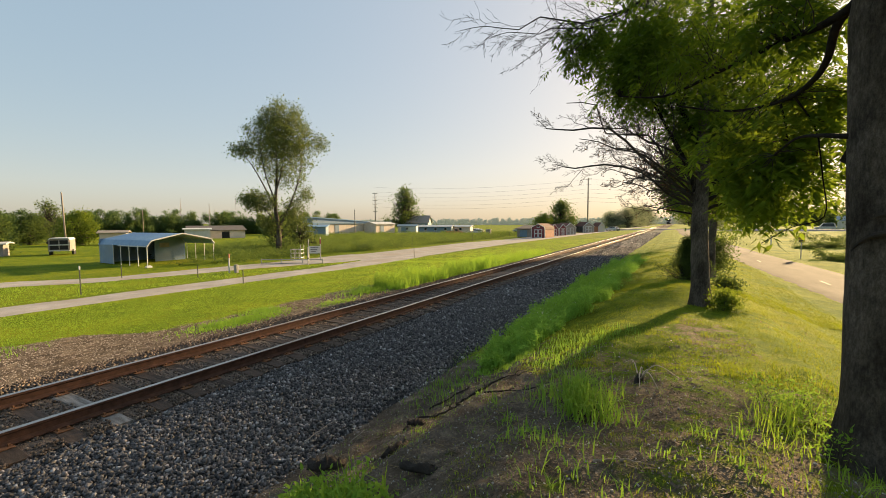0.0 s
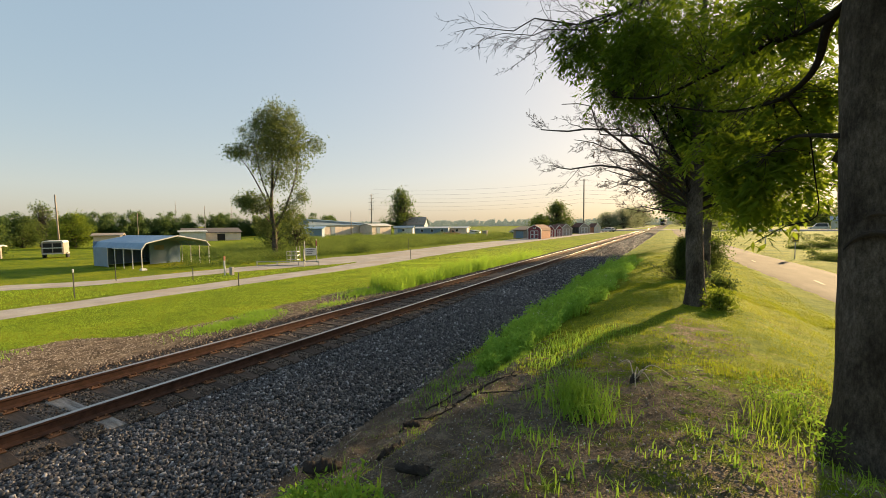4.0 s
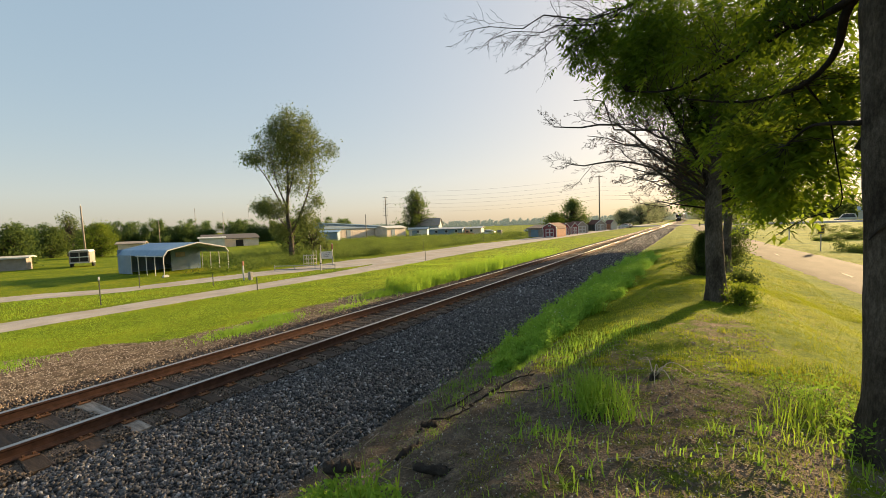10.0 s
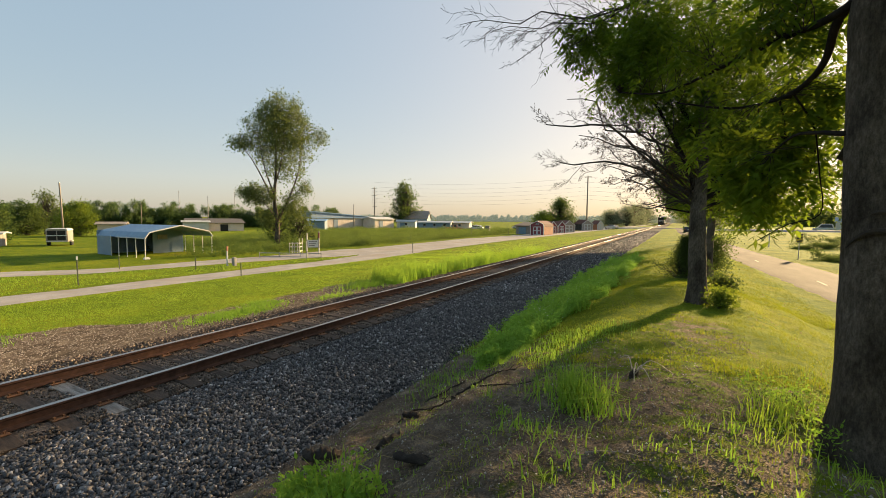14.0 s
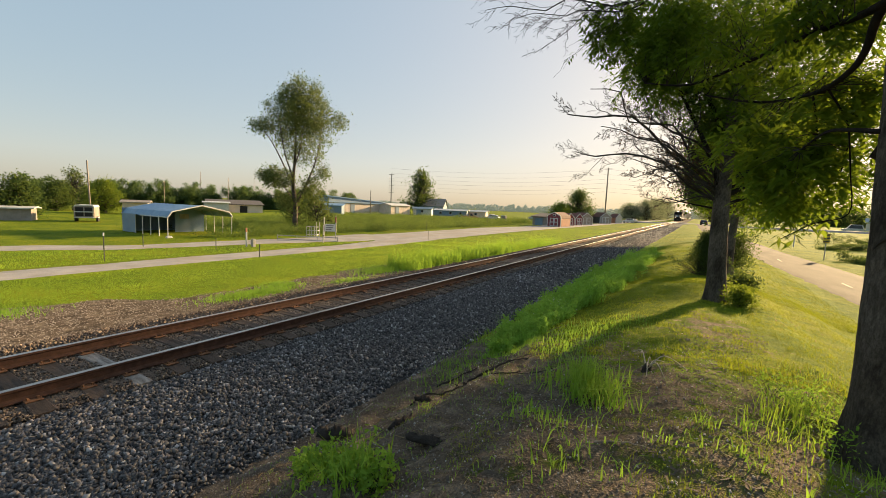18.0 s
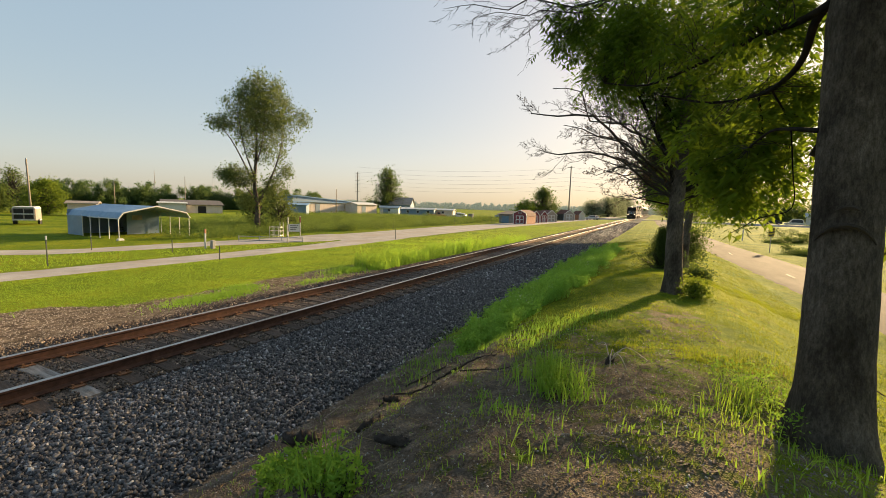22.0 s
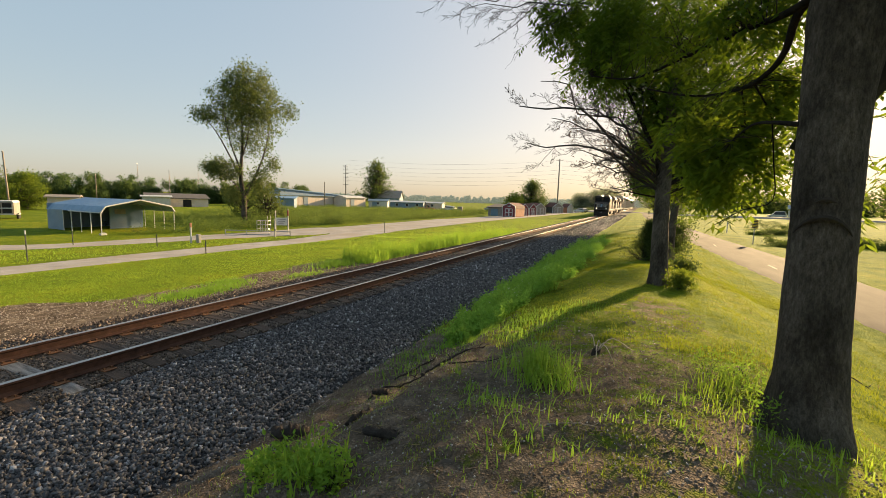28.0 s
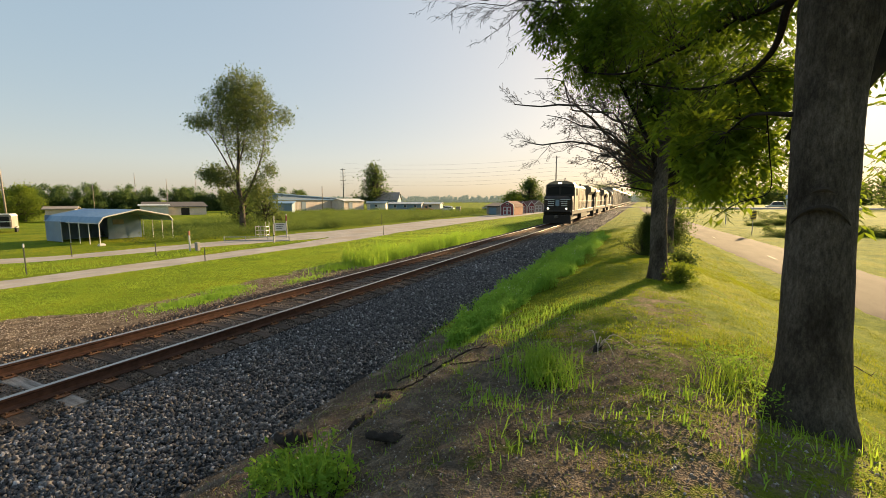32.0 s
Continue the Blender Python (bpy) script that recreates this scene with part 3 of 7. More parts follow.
def tie_mesh(seed):
    r = random.Random(seed)
    sh = Shape()
    rows = []
    for i in range(9):
        x = -1.3 + 2.6 * i / 8
        a, b = r.uniform(-0.008, 0.008), r.uniform(-0.008, 0.008)
        t = r.uniform(-0.012, 0.0) - (0.02 if i in (0, 8) else 0)
        rows.append([(x, -0.115 + a, -0.18), (x, -0.115 + a, -0.012 + t), (x, -0.1 + a, t), (x, 0.02, t + r.uniform(-0.012, 0.002)), (x, 0.1 + b, t), (x, 0.115 + b, -0.012 + t), (x, 0.115 + b, -0.18)])
    sh.grid(rows)
    sh.poly(rows[0]), sh.poly(rows[-1][::-1])
    return sh


plate = Shape()
plate.box(-0.17, 0.17, -0.09, 0.09, 0, 0.014, 0, 0.004)
for sx in (-0.105, 0.105):
    for sy in (-0.05, 0.05):
        plate.box(sx - 0.018, sx + 0.018, sy - 0.014, sy + 0.014, 0.01, 0.045, 0, 0.004)
tie_kinds = [tie_mesh(40 + i) for i in range(6)]
tie_data = []
plate_data = None
rt = random.Random(5)
for i in range(190):
    y = -3.0 + i * 0.53 + rt.uniform(-0.03, 0.03)
    m = pose(rt.uniform(-0.04, 0.04), y, -0.006 + rt.uniform(-0.015, 0.004), 0, 0, rt.uniform(-1.6, 1.6))
    k = rt.randrange(6)
    if len(tie_data) < 6:
        k = len(tie_data)
        tie = part("tie", tie_kinds[k], M_TIE, track, at=m)
        tie_data.append(tie.data)
    else:
        tie = new("tie", tie_data[k])
        tie.parent, tie.matrix_basis = track, m
    if i == 11:
        bare_tie = part("tie", tie_mesh(77), M_PALETIE, track, "split tie with a pale bleached top", at=m)
        bpy.data.objects.remove(tie)
        tie = bare_tie
    if y < 40:
        for x in (-0.7525, 0.7525):
            if plate_data is None:
                pl = part("tie_plate", plate, M_PLATE, tie, at=pose(x, 0, 0.0))
                plate_data = pl.data
            else:
                pl = new("tie_plate", plate_data)
                pl.parent, pl.matrix_basis = tie, pose(x, 0, 0.0)
sh = Shape()
for i in range(620):
    y = 97.7 + i * 0.53
    sh.box(-1.3, 1.3, y - 0.115, y + 0.115, -0.15, 0, 0)
tagged(part("far_ties", sh, M_TIE, track), kind="stuff")

# loose stones: shoulder, between the ties, and the far side
ICO = []
g = (1 + 5 ** 0.5) / 2
for a, b in ((1, g), (1, -g), (-1, g), (-1, -g)):
    ICO += [(0, a, b), (a, b, 0), (b, 0, a)]
ICO = np.array(ICO, float) / (1 + g * g) ** 0.5
ICO_F = [(i, j, k) for i in range(12) for j in range(i + 1, 12) for k in range(j + 1, 12)
         if all(abs(np.linalg.norm(ICO[a] - ICO[b]) - 1.0515) < 0.02 for a, b in ((i, j), (j, k), (i, k)))]
ICO_F = [(i, j, k) if np.dot(np.cross(ICO[j] - ICO[i], ICO[k] - ICO[i]), ICO[i]) > 0 else (i, k, j) for i, j, k in ICO_F]


CHIP = np.array([(x, y, z) for z in (-0.62, 0.62) for x, y in ((-0.8, -0.8), (0.8, -0.8), (0.8, 0.8), (-0.8, 0.8))])
CHIP_F = [(0, 2, 1), (0, 3, 2), (4, 5, 6), (4, 6, 7), (0, 1, 5), (0, 5, 4), (1, 2, 6), (1, 6, 5), (2, 3, 7), (2, 7, 6), (3, 0, 4), (3, 4, 7)]


def bed_z(x):
    return float(np.interp(x, (-3.1, -2.0, -1.45, 1.45, 2.0, 2.9, 4.1, 4.5), (-0.3, -0.09, -0.085, -0.085, -0.085, -0.14, -0.2, -0.3)))


def stones(name, n, x0, x1, y0, y1, r0, r1, mat, near, label, keep=None, lift=0.0):
    u = rng.uniform(0, 1, n) ** (1 + near)
    x, y = rng.uniform(x0, x1, n), y0 + (y1 - y0) * u
    if keep is not None:
        ok = keep(x, y)
        x, y = x[ok], y[ok]
    n = len(x)
    z = np.array([bed_z(a) for a in x]) + lift
    s = rng.uniform(r0, r1, (n, 1)) * rng.uniform(0.6, 1.15, (n, 3))
    z = z + s[:, 2] * rng.uniform(-0.5, 1.1, n)
    kinds = [CHIP * rng.uniform(0.72, 1.15, (1, 3)) + rng.uniform(-0.36, 0.36, (8, 3)) for _ in range(14)]
    vs, fs, off = [], [], 0
    pick = rng.integers(0, 14, n)
    for k in range(14):
        q = pick == k
        d = rng.normal(0, 1, (q.sum(), 3))
        v, f = scattered(kinds[k], CHIP_F, np.stack([x, y, z], 1)[q], frames_of(d, rng.uniform(0, 6.28, q.sum())), s[q])
        vs.append(v), fs.append(f + off)
        off += len(v)
    return tagged(mesh_np(name, np.concatenate(vs), np.concatenate(fs), mat), label, "ballast", kind="stuff")


stones("ballast_stones", 66000, 1.3, 4.45, 0.6, 17, 0.011, 0.031, M_STONE, 0.9, "loose dark grey crushed stones beside the rails", lambda x, y: x < 4.05 + 0.2 * np.sin(y * 2.1) + rng.uniform(-0.25, 0.25, len(x)))
stones("ballast_stones", 5000, 1.3, 4.2, -3, 0.7, 0.014, 0.032, M_STONE, 0.0, "loose dark grey crushed stones beside the rails")
stones("distant_ballast_stones", 11000, 1.3, 4.4, 15, 60, 0.025, 0.05, M_STONE, 0.9, "loose dark grey crushed stones along the track")
stones("distant_ballast_stones", 6000, 1.3, 4.3, 50, 120, 0.045, 0.08, M_STONE, 0.6, "loose dark grey crushed stones far along the track")
stones("track_stones", 24000, -1.35, 1.35, 0.6, 20, 0.012, 0.026, M_BALLAST_STONE := surface("fouled_stone", (0.13, 0.095, 0.07), (0.34, 0.265, 0.205), 9, 90, 0.9, 0.3, vary=0.5, island=True), 0.5, "small dusty stones between the ties", lambda x, y: np.abs(((y + 3.0) / 0.53 + 0.5) % 1 - 0.5) > 0.2, lift=0.045)
stones("far_side_stones", 6000, -2.9, -1.3, 1, 22, 0.014, 0.03, M_BALLAST_STONE, 0.5, "small dusty stones on the far shoulder")



# ---- trees ----
def bent(a, b, n=4, sag=0.0, wander=0.08, r=None):
    """A crooked line from a to b."""
    r = r or random
    a, b = Vector(a), Vector(b)
    l = (b - a).length
    out = []
    for i in range(n + 1):
        t = i / n
        p = a.lerp(b, t)
        k = math.sin(math.pi * t)
        p += Vector((r.uniform(-1, 1), r.uniform(-1, 1), r.uniform(-1, 1))) * wander * l * k * 0.6
        p.z += sag * l * k
        out.append(p)
    return out


def smoothed(pts, k=4):
    """Catmull-Rom through the points."""
    p = [Vector(q) for q in pts]
    p = [p[0] * 2 - p[1]] + p + [p[-1] * 2 - p[-2]]
    out = []
    for i in range(1, len(p) - 2):
        for j in range(k):
            t = j / k
            a, b, c, d = p[i - 1:i + 3]
            out.append(0.5 * ((2 * b) + (c - a) * t + (2 * a - 5 * b + 4 * c - d) * t * t + (3 * b - a - 3 * c + d) * t ** 3))
    out.append(p[-2])
    return out


TIPS = []


def fan(sh, a, b, r0, level, r, sag=0.1):
    """A crooked bare branch from a to b that splits again and again."""
    n = 7
    line = smoothed(bent(a, b, 5, sag, 0.13, r), 2)
    n = len(line) - 1
    end = max(r0 * 0.28, 0.0022)
    sh.tube(line, [r0 + (end - r0) * i / n for i in range(n + 1)], 5 if r0 > 0.012 else 3, cap=False)
    if level <= 0:
        TIPS.append(tuple(line[-1]))
        return
    l = (b - a).length
    for i in range(1, n + 1):
        for _ in range(r.choice((0, 1, 1, 1, 1, 2))):
            d = (line[i] - line[i - 1]).normalized()
            v = Vector((r.uniform(-1, 1), r.uniform(-0.6, 0.6), r.uniform(-0.9, 1.1)))
            v = (d * 0.9 + (v - d * v.dot(d)).normalized() * r.uniform(0.5, 1.0)).normalized()
            k = l * r.uniform(0.2, 0.42) * (1.15 - 0.5 * i / n)
            p = line[i - 1].lerp(line[i], r.random())
            fan(sh, p, p + v * k, max(0.0026, (r0 + (end - r0) * i / n) * 0.5), level - 1, r, r.uniform(-0.08, 0.1))


def tree(name, trunk, radii, limbs, volumes, leaf, label, seed, mat_leaf=None, bare=(), category="tree", droop=0.5, near=True, leaf_spread=0.22, per=40, bark=None, trunk_sides=14, fork_bias=0.25, twig_r=0.012, fans=(), lit=(), limb_bark=None, feathered=False):
    """A tree: a tapered trunk, thick limbs, twigs that reach random spots of the crown's lobes, and leaf sprays there.
    limbs: (points, radius at its root, radius at its end); volumes: (centre, radii, number of sprays); bare: the same, with no leaves."""
    r = random.Random(seed)
    bark = bark or M_BARK
    base = Vector(trunk[0])
    ob = thing(name, Matrix.Translation(base), label, category)

    def local(pts):
        return [Vector(p) - base for p in pts]

    tr = local(smoothed(trunk, 14 if near else 4))
    n = len(tr)
    rad = [float(np.interp(i / (n - 1), np.linspace(0, 1, len(radii)), radii)) for i in range(n)]
    sh = Shape()
    sides = 40 if near else 12
    rings = []
    for i, p in enumerate(tr):
        ring = []
        for j in range(sides):
            a = 2 * math.pi * j / sides
            q = 1 + 0.05 * math.sin(3 * a + seed) + (0.035 * noise.noise(Vector((math.cos(a) * 9, math.sin(a) * 9, p.z * 2.2))) + 0.02 * noise.noise(Vector((math.cos(a) * 22, math.sin(a) * 22, p.z * 5))) if near else 0) + 0.06 * noise.noise(Vector((math.cos(a) * 1.5, math.sin(a) * 1.5, p.z * 1.2 + seed)))
            flare = 1 + max(0, 0.45 - p.z) * 0.9 * (0.55 + 0.45 * math.sin(5 * a + seed * 2)) if near else 1
            ring.append(p + Vector((math.cos(a), math.sin(a), 0)) * rad[i] * q * flare)
        rings.append(ring)
    rings.insert(0, [q + Vector((0, 0, -0.35)) for q in rings[0]])
    sh.grid(rings, 0, True)
    part("trunk", sh, bark, ob, smooth=True)
    skeleton = [(p, rad[i]) for i, p in enumerate(tr) if i > n * fork_bias]
    for pts, r0, r1 in limbs:
        q = local(smoothed(pts, 4))
        sh = Shape()
        sh.tube(q, [r0 + (r1 - r0) * (i / (len(q) - 1)) ** 0.8 for i in range(len(q))], 7 if near else 5)
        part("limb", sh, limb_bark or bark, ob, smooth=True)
        skeleton += [(p, r0 + (r1 - r0) * i / len(q)) for i, p in enumerate(q) if i > 0]
    targets = []
    for group, leafy_group in ((volumes, 1), (lit, 2), (bare, 0)):
        for c, rr, k in group:
            for _ in range(k):
                while True:
                    v = Vector((r.uniform(-1, 1), r.uniform(-1, 1), r.uniform(-1, 1)))
                    if v.length <= 1:
                        break
                v = v * (v.length ** 0.25 if v.length > 0 else 1)
                targets.append((Vector(c) - base + Vector((v.x * rr[0], v.y * rr[1], v.z * rr[2])), leafy_group))
    roots = np.array([p for p, _ in skeleton])
    targets.sort(key=lambda t: float(np.min(np.linalg.norm(roots - np.array(t[0]), axis=1))))
    tw = Shape()
    pts_np = [np.array(p) for p, _ in skeleton]
    rad_l = [q for _, q in skeleton]
    store = np.zeros((len(pts_np) + 4 * len(targets), 3))
    store[:len(pts_np)] = pts_np
    rads = np.zeros(len(store))
    rads[:len(pts_np)] = rad_l
    cnt = len(pts_np)
    centres, sunny = [], []
    for t, has in targets:
        d = store[:cnt] - np.array(t)
        cost = np.linalg.norm(d, axis=1) + 0.55 * np.maximum(0, d[:, 2]) + 0.003 / np.maximum(rads[:cnt], 0.004)
        i = int(np.argmin(cost))
        a = Vector(store[i])
        l = (t - a).length
        line = bent(a, t, 4, r.uniform(0.02, 0.16), 0.14, r)
        r0 = min(rads[i] * 0.7, twig_r * (0.5 + 0.5 * l))
        tw.tube(line, [r0 + (twig_r * 0.22 - r0) * k / 4 for k in range(5)], 4, cap=False)
        for k in (2, 3, 4):
            store[cnt] = line[k]
            rads[cnt] = max(r0 * (1 - 0.2 * k), twig_r * 0.25)
            cnt += 1
        if has:
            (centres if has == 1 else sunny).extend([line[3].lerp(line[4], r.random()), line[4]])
        else:
            for _ in range(3):
                e = line[4] + Vector((r.uniform(-1, 1), r.uniform(-1, 1), r.uniform(-0.6, 0.8))) * 0.35 * min(l, 1.2)
                tw.tube(bent(line[r.choice((2, 3, 4))], e, 3, 0.05, 0.15, r), [twig_r * 0.35, twig_r * 0.3, twig_r * 0.22, twig_r * 0.14], 3, cap=False)
    for a, b, r0, level, sag in fans:
        fan(tw, Vector(a) - base, Vector(b) - base, r0, level, r, sag)
    if len(TIPS) > 4000:
        near_trunk = [p for p in TIPS if p[0] > -2.6 + 1.5 * r.random()]
        leaves("withered_leaves", np.array(near_trunk[::6]), 0.05, 2, 0.045, M_WITHER, ob, 0.3, False)
    TIPS.clear()
    part("branchwork", tw, M_TWIG, ob)
    if centres:
        if feathered:
            pinnate("crown", [tuple(c) for c in centres], leaf_spread, per, leaf, mat_leaf or M_LEAF, ob, droop)
        else:
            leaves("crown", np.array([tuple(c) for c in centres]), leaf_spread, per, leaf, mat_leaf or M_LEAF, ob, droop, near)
    # lit lobes take the brighter leaf copy, so sunlight sits in their colour
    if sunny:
        pinnate("lit_drooping_foliage", [tuple(c) for c in sunny], leaf_spread, per, leaf, M_LEAF_LIT, ob, droop + 0.3)
    return ob


G = land


def scars(tree_, cx, cy, spots):
    """Dark arched scars on a trunk, on the side that faces south-west."""
    for z, r, half, rise in spots:
        sh = Shape()
        line = []
        for i in range(13):
            u = -1 + 2 * i / 12
            a = radians(-106 + half * u)
            line.append((cx + r * math.cos(a), cy + r * math.sin(a), z + rise * (1 - u * u)))
        sh.tube(line, [0.004 + 0.016 * math.sin(math.pi * i / 12) for i in range(13)], 6)
        part("bark_scar", sh, M_ROT, tree_, "dark arched bark scar")


shade = tree("shade_tree", [(9.15, 3.76, G(9.15, 3.76) - 0.05), (9.13, 3.8, 1.7), (9.14, 3.92, 2.6), (9.16, 4.04, 3.5), (9.2, 4.1, 4.1), (9.22, 4.1, 5.0), (9.3, 4.2, 6.6)], [0.24, 0.2, 0.192, 0.205, 0.25, 0.19, 0.08],
     [([(9.1, 4.05, 4.35), (8.95, 4.3, 4.2), (8.94, 4.52, 3.99), (8.88, 4.7, 3.87), (8.76, 5.2, 3.85), (8.43, 5.95, 3.97), (7.9, 6.6, 4.25)], 0.04, 0.01),
      ([(9.1, 4.05, 4.3), (8.89, 4.35, 4.22), (8.69, 5.01, 4.34), (8.27, 5.7, 4.36), (7.72, 6.33, 4.34), (7.1, 7.0, 4.6)], 0.038, 0.01),
      ([(9.0, 4.0, 3.3), (8.94, 4.02, 3.3), (8.84, 4.22, 3.35), (8.76, 4.5, 3.38), (8.68, 4.9, 3.3)], 0.026, 0.007),
      ([(8.84, 4.22, 3.36), (8.92, 4.4, 3.05), (8.96, 4.48, 2.74), (8.78, 4.61, 2.65), (8.6, 4.8, 2.5)], 0.006, 0.003),
      ([(8.76, 5.2, 3.85), (8.85, 5.35, 3.5), (8.8, 5.45, 3.1), (8.65, 5.5, 2.75)], 0.011, 0.005),
      ([(8.82, 5.0, 3.86), (9.05, 5.2, 3.5), (9.05, 5.35, 3.05)], 0.01, 0.005),
      ([(9.2, 4.1, 4.6), (9.0, 4.6, 5.2), (8.4, 5.6, 5.7), (7.2, 6.9, 5.8)], 0.07, 0.02),
      ([(9.1, 4.08, 3.1), (9.28, 4.12, 3.55), (9.5, 4.16, 3.76), (9.75, 4.25, 3.98), (10.4, 4.6, 4.8)], 0.18, 0.1),
      ([(9.2, 4.1, 5.2), (9.6, 3.4, 6.4), (9.8, 2.6, 7.0)], 0.08, 0.02)],
     [((8.35, 6.0, 4.62), (0.95, 0.85, 0.5), 44), ((9.0, 5.6, 5.0), (0.7, 0.9, 0.45), 46), ((8.7, 4.9, 4.55), (0.4, 0.5, 0.25), 34),
      ((7.25, 7.3, 5.3), (0.6, 0.8, 0.5), 58), ((6.55, 7.6, 5.75), (0.42, 0.6, 0.33), 60), ((7.3, 7.4, 4.85), (0.4, 0.6, 0.25), 40), ((7.6, 6.6, 5.2), (0.7, 0.6, 0.6), 60), ((9.75, 4.5, 4.15), (0.16, 0.3, 0.3), 24), ((9.9, 4.75, 3.85), (0.16, 0.25, 0.32), 26),
      # last three lobes: unseen canopy added overhead to block sky light
      ((8.2, 6.2, 6.2), (1.6, 1.5, 0.7), 40), ((10.2, 4.6, 6.0), (1.0, 1.2, 0.9), 50), ((9.5, 3.0, 7.0), (1.6, 1.2, 0.7), 50), ((9.3, 3.5, 5.8), (1.6, 1.5, 0.7), 110), ((8.3, 1.6, 6.4), (2.2, 1.9, 0.8), 130), ((6.6, 0.3, 6.9), (2.3, 2.0, 0.8), 130)],
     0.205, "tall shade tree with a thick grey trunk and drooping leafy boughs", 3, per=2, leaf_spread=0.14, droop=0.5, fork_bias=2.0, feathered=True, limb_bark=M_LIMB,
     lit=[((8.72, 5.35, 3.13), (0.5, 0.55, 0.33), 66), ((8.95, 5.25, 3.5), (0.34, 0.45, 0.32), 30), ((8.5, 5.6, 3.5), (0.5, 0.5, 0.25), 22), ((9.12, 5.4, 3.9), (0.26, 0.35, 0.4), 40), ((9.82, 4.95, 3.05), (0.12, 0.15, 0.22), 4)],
     fans=[((7.2, 6.9, 5.8), (4.25, 7.3, 6.3), 0.016, 2, 0.02), ((7.0, 7.0, 5.75), (4.75, 7.5, 6.12), 0.014, 2, -0.04), ((6.9, 7.0, 5.8), (5.2, 7.4, 5.42), 0.012, 2, 0.08), ((7.0, 7.1, 5.7), (5.7, 7.5, 5.25), 0.009, 1, 0.06), ((7.0, 7.1, 5.9), (5.3, 7.3, 6.0), 0.012, 2, -0.03)], twig_r=0.008)
tree("roadside_tree", [(8.42, 10.9, G(8.42, 10.9) - 0.05), (8.38, 11.0, 2.0), (8.36, 11.14, 3.1), (8.4, 11.3, 4.2), (8.38, 11.45, 5.6), (8.5, 11.7, 8.2)], [0.2, 0.172, 0.16, 0.12, 0.09, 0.04],
     [([(8.36, 11.14, 3.05), (8.1, 11.2, 3.9), (7.7, 11.4, 4.8), (7.3, 11.3, 5.6), (6.9, 11.2, 6.4)], 0.075, 0.02),
      ([(8.36, 11.14, 3.2), (8.9, 11.6, 3.9), (9.6, 12.3, 4.8), (10.3, 13.2, 5.8)], 0.09, 0.025),
      ([(8.4, 11.3, 4.2), (7.9, 11.6, 5.4), (7.3, 12.0, 6.8), (7.0, 12.3, 8.2)], 0.07, 0.02),
      ([(8.36, 11.1, 2.9), (8.8, 11.8, 3.1), (9.4, 12.4, 3.0)], 0.05, 0.015),
      ([(8.36, 11.14, 3.1), (9.2, 11.6, 3.6), (10.2, 12.2, 3.7), (11.0, 12.6, 3.5)], 0.06, 0.015)],
     [((8.75, 12.0, 4.7), (1.15, 1.5, 1.15), 100), ((8.0, 11.6, 5.3), (0.9, 1.2, 0.7), 70), ((6.7, 11.3, 6.5), (0.8, 1.0, 0.75), 110), ((7.2, 11.6, 5.75), (0.7, 0.9, 0.5), 60), ((9.2, 12.3, 3.25), (0.9, 0.9, 0.6), 60), ((10.5, 12.5, 3.6), (1.2, 1.1, 0.7), 34), ((7.9, 12.4, 8.4), (2.4, 2.4, 1.7), 120), ((10.3, 13.6, 6.1), (1.5, 1.6, 1.5), 80), ((7.6, 11.8, 7.0), (1.2, 1.3, 0.8), 70),
      ((8.5, 11.9, 5.7), (1.0, 0.9, 1.1), 120), ((9.5, 12.0, 4.3), (0.9, 0.9, 0.9), 90), ((8.2, 11.7, 4.5), (0.6, 0.7, 0.7), 50), ((10.0, 12.2, 5.3), (0.9, 0.9, 1.0), 90), ((7.7, 11.5, 6.5), (0.9, 0.8, 0.7), 70), ((9.2, 12.0, 6.6), (1.0, 1.0, 0.8), 80)],
     0.21, "leafy roadside tree with a straight dark trunk on the grassy bank", 11, per=3, leaf_spread=0.22, droop=0.3, feathered=True, limb_bark=M_LIMB,
     fans=[((8.3, 11.1, 3.1), (4.9, 10.9, 5.1), 0.05, 3, 0.1), ((8.2, 11.15, 3.6), (5.35, 11.2, 5.75), 0.035, 3, 0.06), ((8.3, 11.1, 3.0), (5.2, 10.8, 4.15), 0.04, 3, 0.06), ((8.3, 11.2, 3.2), (6.1, 11.6, 4.6), 0.03, 3, 0.1),
           ((8.2, 11.2, 3.9), (6.0, 11.0, 5.2), 0.03, 3, 0.08), ((8.3, 11.1, 2.95), (6.6, 10.7, 3.5), 0.025, 3, 0.14), ((8.25, 11.2, 3.3), (6.3, 11.9, 4.1), 0.03, 3, 0.05), ((8.25, 11.2, 3.5), (5.8, 10.6, 4.7), 0.03, 3, 0.1)])
